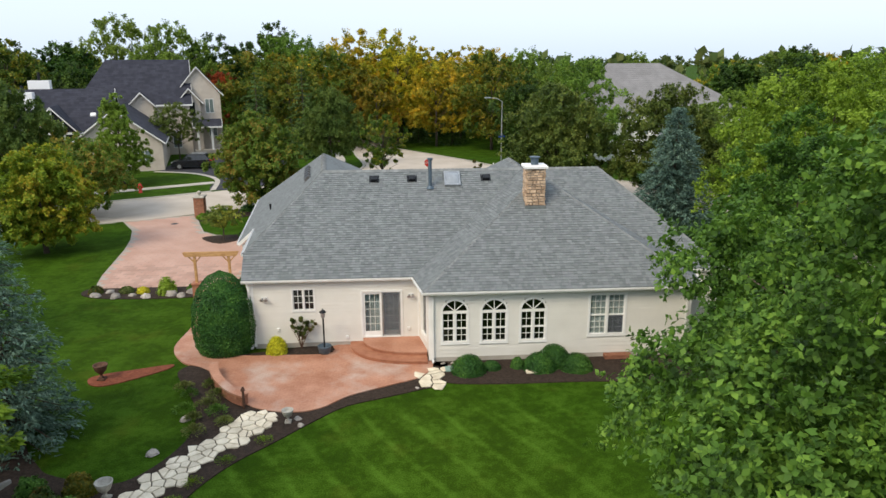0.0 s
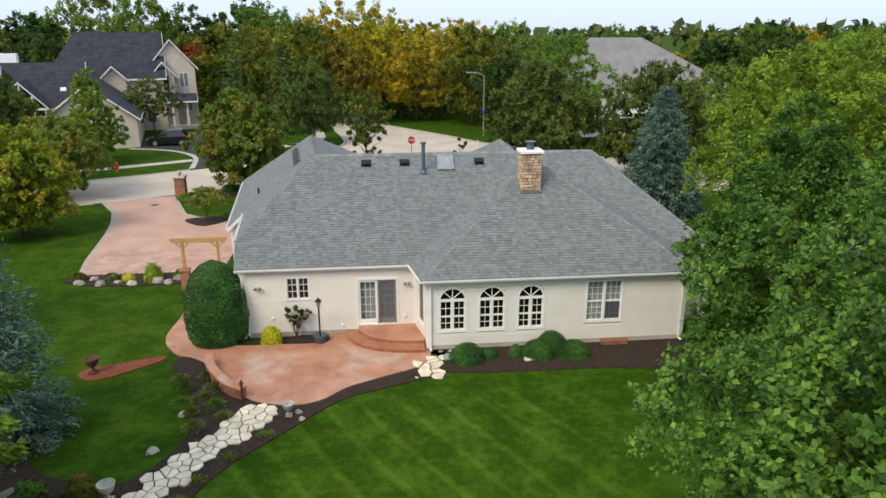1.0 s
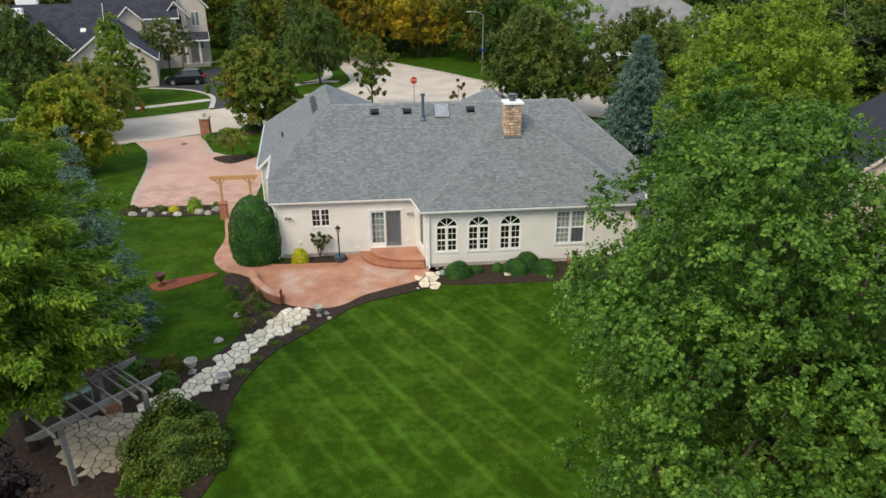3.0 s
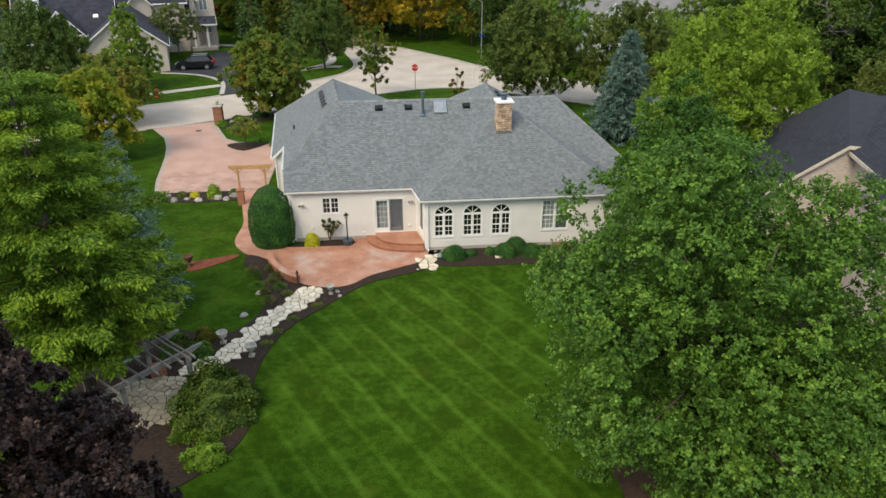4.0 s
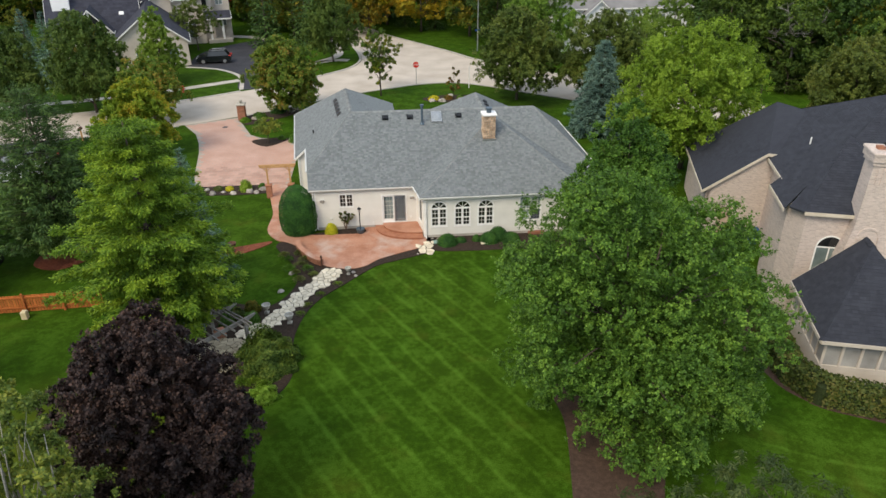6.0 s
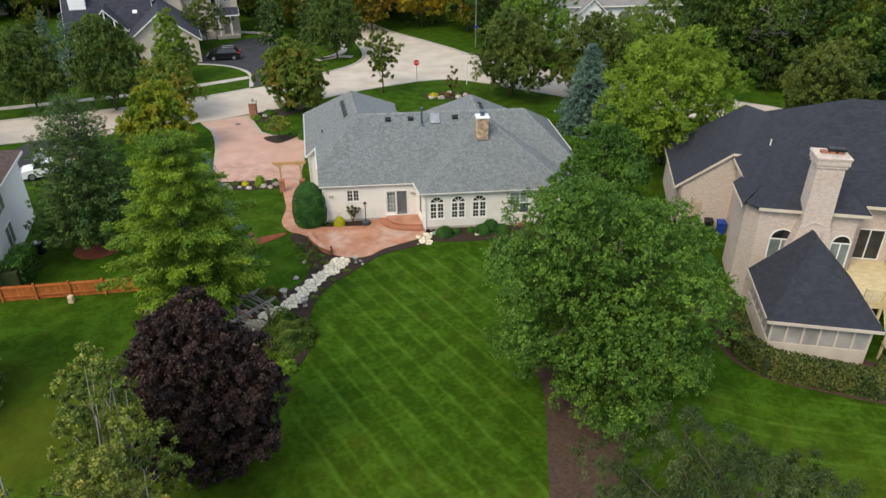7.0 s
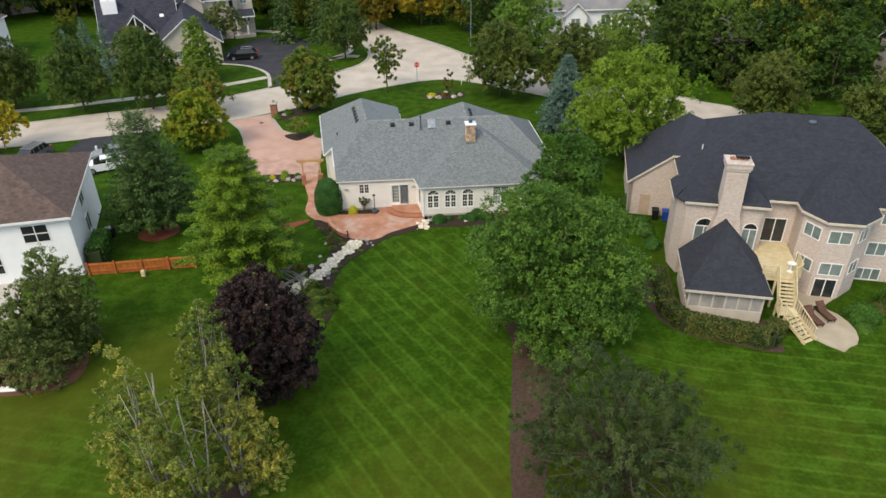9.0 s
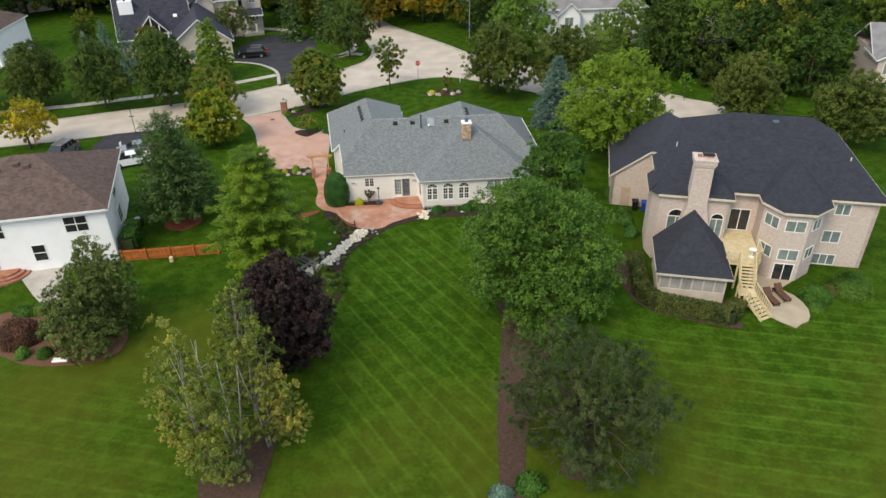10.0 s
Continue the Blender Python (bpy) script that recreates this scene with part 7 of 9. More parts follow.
    for i in range(7):
        f = i / 7
        made("stair_tread", Shape().box(6.8, 7.9, -4.27 - 0.22 * i, -4.02 - 0.22 * i, dz - 0.2 - (dz - lz - 0.2) * f, dz - 0.16 - (dz - lz - 0.2) * f, M), M_DECK, dk)
    made("landing", Shape().box(6.6, 8.0, -6.7, -5.5, lz - 0.05, lz, M), M_DECK, dk)
    for u, v in ((6.7, -6.6), (7.9, -5.6), (6.7, -5.6)):
        made("post", Shape().box(u - 0.06, u + 0.06, v - 0.06, v + 0.06, G0, lz + 0.95, M), M_DECK, dk)
    slant = M @ pose(7.4, -6.45, 0, 0, 0, -52)
    for i in range(7):
        f = (i + 1) / 7
        made("stair_tread", Shape().box(0.1 + 0.27 * i, 0.37 + 0.27 * i, -0.5, 0.55, lz - (lz - G0) * f + 0.03, lz - (lz - G0) * f + 0.07, slant), M_DECK, dk)
    for v in (-0.55, 0.6):
        made("stringer", Shape().add([(0.0, v, lz - 0.3), (0.0, v + 0.05, lz - 0.3), (0.0, v + 0.05, lz), (0.0, v, lz), (2.1, v, G0), (2.1, v + 0.05, G0), (2.1, v + 0.05, G0 + 0.3), (2.1, v, G0 + 0.3)], [(0, 1, 2, 3), (7, 6, 5, 4), (0, 4, 5, 1), (1, 5, 6, 2), (2, 6, 7, 3), (3, 7, 4, 0)], slant), M_DECK, dk)
    rail((6.8, -4.05, dz), (6.75, -5.55, lz), 9)
    rail((7.9, -4.05, dz), (7.95, -5.5, lz), 9)
    rail((6.95, -6.75, lz), (8.2, -8.35, G0), 10)
    rail((7.9, -6.0, lz), (9.1, -7.6, G0), 10)
    rail((6.65, -5.55, lz), (6.7, -6.65, lz), 6)
    # patio and loungers
    pt = [(26.4, 5.7), (27.2, 4.6), (27.95, 3.8), (28.6, 4.25), (29.3, 4.5), (29.8, 5.1), (30.15, 6.0), (30.2, 7.0), (30.0, 8.0), (29.3, 9.0), *(tuple((M @ Vector(p)).xy) for p in ((12.0, -1.95, 0), (9.9, -1.9, 0), (8.75, -0.5, 0), (8.2, -2.6, 0), (8.4, -4.5, 0)))]
    tagged(made("patio", Shape().prism(pt, G0 - 0.1, G0 + 0.1), M_TAN_CONCRETE), "tan concrete patio under the bay", "patio", kind="structure")
    for k, (u, v) in enumerate(((9.5, -5.35), (10.5, -4.6))):
        lm = M @ pose(u, v, G0 + 0.1, 0, 0, 22)
        lg = thing("sun_lounger", "dark brown cushioned sun lounger on the patio", "lounger", lm, "patio loungers")
        made("frame", Shape().box(-0.32, 0.32, -0.9, 0.95, 0.25, 0.3, lm), M_DARKMETAL, lg)
        made("cushion", Shape().chamfer_box(-0.3, 0.3, -0.9, 0.35, 0.3, 0.4, 0.04, lm), M_RUST, lg)
        made("backrest", Shape().add([(-0.3, 0.35, 0.3), (0.3, 0.35, 0.3), (0.3, 0.9, 0.75), (-0.3, 0.9, 0.75), (-0.3, 0.28, 0.4), (0.3, 0.28, 0.4), (0.3, 0.82, 0.85), (-0.3, 0.82, 0.85)], [(3, 2, 1, 0), (4, 5, 6, 7), (0, 1, 5, 4), (1, 2, 6, 5), (2, 3, 7, 6), (3, 0, 4, 7)], lm), M_RUST, lg)
        for a in (-0.28, 0.28):
            for b in (-0.8, 0.8):
                made("leg", Shape().box(a - 0.025, a + 0.025, b - 0.025, b + 0.025, 0, 0.25, lm), M_DARKMETAL, lg)
    tb = thing("patio_table", "small round white table on the deck", "table", M @ Matrix.Translation((7.9, -2.9, dz)))
    made("tabletop", Shape().lathe([(0.02, dz + 0.68), (0.3, dz + 0.68), (0.32, dz + 0.71), (0.02, dz + 0.72)], 20, M @ Matrix.Translation((7.9, -2.9, 0))), M_WHITE, tb)
    made("pedestal", Shape().lathe([(0.22, dz), (0.05, dz + 0.06), (0.04, dz + 0.68)], 12, M @ Matrix.Translation((7.9, -2.9, 0))), M_WHITE, tb)
    # bins
    for k, (u, v, mat, lab) in enumerate(((-0.15, 7.3, M_BLUE, "blue wheeled recycling bin by the brick wall"), (-1.05, 7.35, M_DARKMETAL, "black wheeled bin by the brick wall"))):
        q = M @ Vector((u, v, 0))
        bm_ = Matrix.Translation((q.x, q.y, land(q.x, q.y))) @ pose(0, 0, 0, 0, 0, ang)
        bn = thing("wheeled_bin", lab, "bin", bm_, "wheeled bins")
        made("body", Shape().add([(-0.22, -0.25, 0.05), (0.22, -0.25, 0.05), (0.22, 0.25, 0.05), (-0.22, 0.25, 0.05), (-0.29, -0.34, 0.98), (0.29, -0.34, 0.98), (0.29, 0.34, 0.98), (-0.29, 0.34, 0.98)], [(3, 2, 1, 0), (0, 1, 5, 4), (1, 2, 6, 5), (2, 3, 7, 6), (3, 0, 4, 7), (4, 5, 6, 7)], bm_), mat, bn)
        made("lid", Shape().chamfer_box(-0.31, 0.31, -0.38, 0.36, 0.98, 1.07, 0.04, bm_), mat, bn)
        for sx in (-1, 1):
            made("wheel", Shape().tube([(0.2 * sx, 0.27, 0.1), (0.26 * sx, 0.27, 0.1)], 0.1, 12, bm_), M_BLACK, bn)
    # roof details
    made("roof_fan", Shape().lathe([(0.22, 9.5), (0.22, 9.85), (0.32, 9.87), (0.3, 9.98), (0.05, 10.05)], 16, M @ Matrix.Translation((10.2, 8.0, -0.25))), M_BLUEMETAL, h, "round grey roof fan")
    made("vent_pipe", Shape().tube([(16.0, 4.5, 7.4), (16.0, 4.5, 8.1)], 0.04, 8, M), M_WHITE, h)
    made("vent_pipe", Shape().tube([(1.9, 7.2, 6.9), (1.9, 7.2, 7.45)], 0.04, 8, M), M_WHITE, h)
    return M


M_PORCH = material("porch_screen", (0.16, 0.155, 0.145), (0.40, 0.385, 0.36), 0.6, 0.35)
BM = brick_house()


def white_house():
    M = pose(-27.7, 18.1, 0, 0, 0, 8)
    h = thing("white_house", "two-storey white sided house with a brown hipped roof", "house", M)
    EV = 5.45

    def P(*q):
        return [tuple(M @ Vector(p)) for p in q]

    def W(u0, v0, u1, v1):
        d = (u1 - u0, v1 - v0)
        m = M @ frame_of((u0, v0, 0), d)
        made("wall", Shape().box(0, math.hypot(*d), -0.2, 0, 0, EV, m), M_WHITEWALL, h)
        return m
    s = W(-13, 0, 0, 0)
    e_ = W(0, 0, -1.1, 12.6)
    W(-1.1, 12.6, -13, 12.6)
    W(-13, 12.6, -13, 0)
    rE, rW = (-6.2, 6.3, 8.4), (-8.0, 6.3, 8.4)
    c = [(-13.4, -0.4, EV), (0.4, -0.4, EV), (-0.7, 13.0, EV), (-13.4, 13.0, EV)]
    T = lambda a, b: (tuple(M @ Vector(a)), tuple(M @ Vector(b)))
    roof_on(h, [P(c[0], c[1], rE, rW), P(c[1], c[2], rE), P(c[2], c[3], rW, rE), P(c[3], c[0], rW)], M_ROOF_BROWN, [T(c[1], rE), T(c[2], rE), T(rE, rW)], 90, label="brown shingle roof")
    for u, z, w, hh in ((9.55, 3.45, 1.8, 1.4), (6.4, 1.0, 1.0, 1.5), (2.0, 0.6, 1.4, 2.1), (3.2, 3.55, 1.5, 1.3)):
        plain_window(h, s @ Matrix.Translation((u, 0, z)), w, hh, 1 if w == 1.0 else 2, "dark sash window with white frame", glass=M_PANE_DARK, rows=2)
    plain_window(h, e_ @ Matrix.Translation((5.2, 0, 1.0)), 1.6, 1.5, 2, "dark window with white frame")
    plain_window(h, e_ @ Matrix.Translation((5.2, 0, 3.6)), 1.6, 1.3, 2, "dark window with white frame")
    for x, y in ((-9, 4.6), (-7.5, 5.2), (-6.6, 4.9)):
        z = EV + (y + 0.4) * (8.4 - EV) / 6.7
        made("roof_vent", Shape().box(x - 0.25, x + 0.25, y - 0.25, y + 0.2, z - 0.05, z + 0.22, M), M_ROOF_BROWN, h)
    st = thing("patio_steps", "curved red brick steps behind the white house", "steps", M @ Matrix.Translation((-9.5, -1.5, 0)))
    for k in range(3):
        made("tread", Shape().prism([(M @ Vector((-9.5 + (2.2 - 0.4 * k) * math.cos(a), -(2.0 - 0.4 * k) * math.sin(a), 0))).to_2d()[:] for a in [PI * i / 14 for i in range(15)]], 0.16 * k, 0.16 * (k + 1)), M_BRICK, st)
    ac = thing("air_conditioner", "grey outdoor air conditioner beside the white wall", "air conditioner", M @ Matrix.Translation((0.8, 6.2, 0)))
    made("casing", Shape().chamfer_box(0.4, 1.2, 5.8, 6.6, 0.05, 0.85, 0.05, M), M_DARKMETAL, ac)
    made("grille", Shape().lathe([(0.05, 0.86), (0.3, 0.86), (0.3, 0.88), (0.05, 0.89)], 16, M @ Matrix.Translation((0.8, 6.2, 0))), M_STEEL, ac)
    tagged(made("pavement", Shape().prism([(M @ Vector(p)).to_2d()[:] for p in ((-8.5, 0, 0), (-4.6, 0, 0), (-4.2, -3, 0), (-2.4, -7.5, 0), (-3.4, -8.2, 0), (-6.2, -4, 0))], 0, 0.04), M_CONCRETE), "concrete garden walk behind the white house", "pavement", kind="structure")


white_house()


def gabled(name, label, M, boxes, roofs, wallm, roofm, windows=(), seed=0, extras=()):
    """A far house from wall boxes (u0, u1, v0, v1, z1), roof planes and windows (wall index, side, u, z, w, h)."""
    h = thing(name, label, "house", M)
    for u0, u1, v0, v1, z1 in boxes:
        made("wall", Shape().box(u0, u1, v0, v1, 0, z1, M), wallm, h)
    planes = [[tuple(M @ Vector(p)) for p in r] for r in roofs]
    roof_on(h, planes, roofm, (), seed, 0.7, 0.35)
    for (u, v, ang, z, w, hh) in windows:
        plain_window(h, M @ pose(u, v, z, 0, 0, ang) @ Matrix.Diagonal((1, -1, 1, 1)), w, hh, 2)
    return h


def gable_roof(u0, u1, v0, v1, ze, zr, along="u", o=0.4):
    """Planes of a gabled roof and the two gable triangles."""
    if along == "u":
        c = (v0 + v1) / 2
        return [[(u0 - o, v0 - o, ze), (u1 + o, v0 - o, ze), (u1 + o, c, zr), (u0 - o, c, zr)], [(u1 + o, v1 + o, ze), (u0 - o, v1 + o, ze), (u0 - o, c, zr), (u1 + o, c, zr)]]
    c = (u0 + u1) / 2
    return [[(u0 - o, v1 + o, ze), (u0 - o, v0 - o, ze), (c, v0 - o, zr), (c, v1 + o, zr)], [(u1 + o, v0 - o, ze), (u1 + o, v1 + o, ze), (c, v1 + o, zr), (c, v0 - o, zr)]]


def gable_wall(h, M, u0, u1, v, ze, zr, mat):
    made("wall", Shape().add([(u0, v, ze), (u1, v, ze), ((u0 + u1) / 2, v, zr)], [(0, 1, 2)], M), mat, h)


def far_house():
    """Two-storey house with several gables across the street; its own axes start at the garage's near corner."""
    M = pose(-28.2, 80.4, 0, 0, 0, 15)
    hip = [[(-11.0, 14.6, 6.7), (3.4, 14.6, 6.7), (3.4, 19.8, 12.5), (-7.2, 19.8, 12.5)], [(3.4, 25.0, 6.7), (-11.0, 25.0, 6.7), (-7.2, 19.8, 12.5), (3.4, 19.8, 12.5)], [(-11.0, 25.0, 6.7), (-11.0, 14.6, 6.7), (-7.2, 19.8, 12.5)]]
    roofs = gable_roof(-9.4, 0, 0, 15, 3.2, 7.1, "v") + hip + gable_roof(1.4, 7.1, 17, 25, 7.8, 11.6, "v") + gable_roof(1.7, 4.4, 15.8, 18, 6.8, 8.8, "v") + gable_roof(-17.2, -6, 6.6, 17.4, 3.3, 9.0, "u") + gable_roof(-14.4, -9.4, 5.2, 11, 4.1, 7.2, "v", 0.3) + gable_roof(-4.4, -1.4, 14.0, 17, 6.6, 8.4, "v", 0.3) + gable_roof(3.6, 6.6, 14.6, 17, 3.7, 4.6, "u")
    h = gabled("far_house", "large beige house with many gables and dark blue-grey roof", M,
               [(-9.4, 0, 0, 15, 3.2), (-10.6, 3.0, 15.0, 24.6, 6.7), (1.4, 7.1, 17.0, 24.6, 7.8), (1.7, 4.4, 15.8, 17.0, 6.8), (-17.2, -6, 7, 17, 3.3), (-14.4, -9.4, 5.2, 8, 4.1), (-4.4, -1.4, 14.2, 16, 6.6)], roofs, M_BEIGE, M_ROOF_SLATE,
               [(-2.6, 0, 0, 1.0, 1.3, 1.3), (-6.6, 0, 0, 1.0, 1.3, 1.3), (5.1, 17.0, 0, 5.4, 1.0, 1.8), (5.3, 17.0, 0, 2.2, 1.0, 1.6), (0.6, 15.0, 0, 1.0, 1.0, 2.2)], 120)
    gable_wall(h, M, -9.4, 0, 0, 3.2, 7.0, M_BEIGE)
    gable_wall(h, M, 1.4, 7.1, 17.0, 7.8, 11.5, M_BEIGE)
    gable_wall(h, M, 1.7, 4.4, 15.8, 6.8, 8.7, M_BEIGE)
    gable_wall(h, M, -4.4, -1.4, 14.2, 6.6, 8.3, M_BEIGE)
    made("wall", Shape().add([(3.0, 15.0, 6.7), (3.0, 24.6, 6.7), (3.0, 19.8, 12.4)], [(0, 1, 2)], M), M_BEIGE, h)
    # a dark sheet paints the upper porch opening's shade; a glazed gable with timber bars in the low wing
    made("loggia", Shape().box(2.4, 3.7, 15.74, 15.79, 5.1, 6.9, M), M_PANE_DARK, h, "dark sheet for the upper porch's shade")
    gable_wall(h, M, -14.2, -9.6, 5.15, 4.1, 7.0, M_PANE_DARK)
    made("glazing", Shape().box(-14.1, -9.7, 5.12, 5.17, 1.2, 4.0, M), M_PANE_DARK, h, "dark gable glazing")
    for k in range(5):
        u = -14.2 + 1.15 * k
        made("mullion", Shape().box(u - 0.09, u + 0.09, 5.0, 5.14, 0.8, 4.1 + 2.9 * (1 - abs(u + 11.9) / 2.35), M), M_WHITE, h)
    made("tie_beam", Shape().box(-14.4, -9.4, 4.98, 5.15, 4.0, 4.25, M), M_WHITE, h)
    for u, v, w in ((-16.6, 9.6, 2.2), (-15.6, 14.0, 2.4)):
        made("chimney", Shape().box(u, u + w, v, v + 1.5, 3, 8.7 if v < 10 else 10.0, M), M_WHITEWALL, h, "broad white boxed chimney")
        made("flue", Shape().tube([(u + w / 2, v + 0.7, 8.6), (u + w / 2, v + 0.7, 9.5 if v < 10 else 11.0)], 0.16, 8, M), M_DARKMETAL, h)
    made("skylight", Shape().chamfer_box(-0.32, 0.32, -0.4, 0.4, 0.0, 0.16, 0.05, M @ pose(-8.0, 9.0, 5.95, 28)), M_WHITE, h, "white roof skylight")
    for u in (3.8, 5.6):
        made("porch_post", Shape().box(u - 0.14, u + 0.14, 14.7, 14.98, 0.5, 3.7, M), M_WHITE, h)
    made("porch_floor", Shape().box(3.2, 6.8, 14.4, 17.0, 0.0, 0.5, M), M_CONCRETE, h)
    return h


M_ROOF_SLATE = material("blue_grey_shingles", (0.026, 0.027, 0.040), (0.042, 0.044, 0.060), 1.2, 0.9, 0.5, 12, vary=0.2, island=True)
far_house()
M3 = pose(32, 82.4, 0, 0, 0, 0)
h3 = gabled("grey_roofed_house", "large pale house with a grey hipped roof among trees", M3, [(-9, 9.8, 0, 11, 6.0), (-5.4, -1.8, -1.4, 0, 5.2)],
            [[(-9.5, -0.5, 6), (10.3, -0.5, 6), (0.4, 5.5, 11.7), (-6.4, 5.5, 11.7)], [(10.3, -0.5, 6), (10.3, 11.5, 6), (0.4, 5.5, 11.7)], [(10.3, 11.5, 6), (-9.5, 11.5, 6), (-6.4, 5.5, 11.7), (0.4, 5.5, 11.7)], [(-9.5, 11.5, 6), (-9.5, -0.5, 6), (-6.4, 5.5, 11.7)]] + gable_roof(-5.4, -1.8, -1.4, 2, 5.3, 7.3, "v"), M_WHITEWALL, M_ROOF_PALE,
            [(-4.4, -1.4, 0, 3.4, 1.4, 1.4), (-4.4, -1.4, 0, 0.8, 1.4, 1.6), (1, 0, 0, 3.6, 1.4, 1.4), (5, 0, 0, 3.6, 1.4, 1.4), (5, 0, 0, 0.8, 1.4, 1.6), (-8, 0, 0, 3.6, 1.4, 1.4)], 140)
gable_wall(h3, M3, -5.4, -1.8, -1.4, 5.2, 7.2, M_WHITEWALL)
M4 = pose(65.4, 49.6, 0, 0, 0, -20)
h4 = gabled("far_brick_house", "two-storey brick house with dark windows and grey gables", M4, [(-3, 14, 0, 10, 5.8), (-3, 3, -2, 0, 5.8)], gable_roof(-3, 14, 0, 10, 5.8, 9.0, "u") + gable_roof(-3, 3, -2, 4, 5.8, 7.8, "v"), M_PALE_BRICK, M_ROOF_PALE,
            [(-2.2, -2, 0, 0.8, 1.0, 1.7), (0.2, -2, 0, 0.8, 1.0, 1.7), (-2.2, -2, 0, 3.9, 1.0, 1.6), (0.2, -2, 0, 3.9, 1.0, 1.6)], 150)
gable_wall(h4, M4, -3, 3, -2, 5.8, 7.7, M_PALE_BRICK)
M5 = pose(-65.4, 80.5, 0, 0, 0, 0)
gabled("far_white_house", "white house with a brown roof beyond the street trees", M5, [(-10, 0, 0, 12, 5.6)], [[(-10.4, -0.4, 5.6), (0.4, -0.4, 5.6), (-4, 6, 8.6), (-6, 6, 8.6)], [(0.4, -0.4, 5.6), (0.4, 12.4, 5.6), (-4, 6, 8.6)], [(0.4, 12.4, 5.6), (-10.4, 12.4, 5.6), (-6, 6, 8.6), (-4, 6, 8.6)], [(-10.4, 12.4, 5.6), (-10.4, -0.4, 5.6), (-6, 6, 8.6)]], M_WHITEWALL, M_ROOF_BROWN, (), 160)
for k, (x, y, a) in enumerate(((-62, 150, 20), (-25, 165, -10), (-80, 120, 30))):
    Mk = pose(x, y, 0, 0, 0, a)
    gabled("distant_house", "distant house with a reddish-brown hipped roof in the trees", Mk, [(-7, 7, 0, 11, 6)], [[(-7.5, -0.5, 6), (7.5, -0.5, 6), (2, 5.5, 11.5), (-2, 5.5, 11.5)], [(7.5, -0.5, 6), (7.5, 11.5, 6), (2, 5.5, 11.5)], [(7.5, 11.5, 6), (-7.5, 11.5, 6), (-2, 5.5, 11.5), (2, 5.5, 11.5)], [(-7.5, 11.5, 6), (-7.5, -0.5, 6), (-2, 5.5, 11.5)]], M_BEIGE, M_ROOF_BROWN, (), 170 + k)

# ---------------------------------------------------------------- street furniture, vehicles, fence
def stop_sign(x, y):
    p = thing("stop_sign", "red octagonal stop sign on a steel post", "sign", pose(x, y, 0))
    made("post", Shape().tube([(x, y, 0), (x, y, 2.2)], 0.04, 6), M_STEEL, p)
    oct_ = [(x + 0.38 * math.cos(PI / 8 + PI / 4 * i), 2.35 + 0.38 * math.sin(PI / 8 + PI / 4 * i)) for i in range(8)]
    made("plate", Shape().add([(a, y - 0.05 + d, b) for d in (-0.015, 0.0) for a, b in oct_], [tuple(range(8)), tuple(range(15, 7, -1))] + [(i, 8 + i, 8 + (i + 1) % 8, (i + 1) % 8) for i in range(8)]), M_RED, p, "red plate")
    cu = bpy.data.curves.new("lettering", "FONT")
    cu.body, cu.size, cu.align_x, cu.align_y, cu.extrude = "STOP", 0.3, "CENTER", "CENTER", 0.004
    cu.materials.append(M_WHITE)
    t = new("lettering", cu)
    t.parent = p
    t.matrix_parent_inverse = place_of(p).inverted()
    t.matrix_basis = pose(x, y - 0.075, 2.35, 90, 0, 0)


stop_sign(1.75, 66.6)


def street_lamp(x, y):
    p = thing("street_lamp", "tall grey street lamp with a curved arm and street name signs", "street lamp", pose(x, y, 0))
    made("pole", Shape().tube([(x, y, 0), (x, y, 7.3)], [0.1, 0.06], 10), M_STEEL, p)
    made("arm", Shape().tube([(x, y, 7.25), (x - 0.7, y - 0.2, 7.65), (x - 1.7, y - 0.4, 7.75)], [0.05, 0.045, 0.04], 8), M_STEEL, p)
    made("lamp_head", Shape().chamfer_box(-0.45, 0.25, -0.14, 0.14, 0, 0.14, 0.05, pose(x - 1.8, y - 0.42, 7.68, 0, 0, 12)), M_STEEL, p)
    for k, a in enumerate((15, 100)):
        made("name_plate", Shape().box(-0.42, 0.42, -0.01, 0.01, 2.9 + 0.26 * k, 3.12 + 0.26 * k, pose(x, y - 0.12, 0, 0, 0, a)), M_BLUE if k == 0 else M_BLUEMETAL, p, "blue name plate")


street_lamp(11.7, 84.5)


def hydrant(x, y):
    p = thing("fire_hydrant", "bright red fire hydrant on the grass verge", "hydrant", pose(x, y, 0))
    made("barrel", Shape().lathe([(0.2, 0), (0.2, 0.06), (0.14, 0.08), (0.14, 0.62), (0.19, 0.64), (0.19, 0.7), (0.14, 0.8), (0.06, 0.88), (0.05, 0.95)], 14, Matrix.Translation((x, y, 0))), M_RED, p, smooth=True)
    for s in (-1, 1):
        made("outlet", Shape().tube([(x + 0.1 * s, y, 0.5), (x + 0.26 * s, y, 0.5)], 0.08, 10), M_RED, p)
    made("outlet", Shape().tube([(x, y - 0.1, 0.45), (x, y - 0.28, 0.45)], 0.1, 10), M_RED, p)


hydrant(-25.8, 65.7)


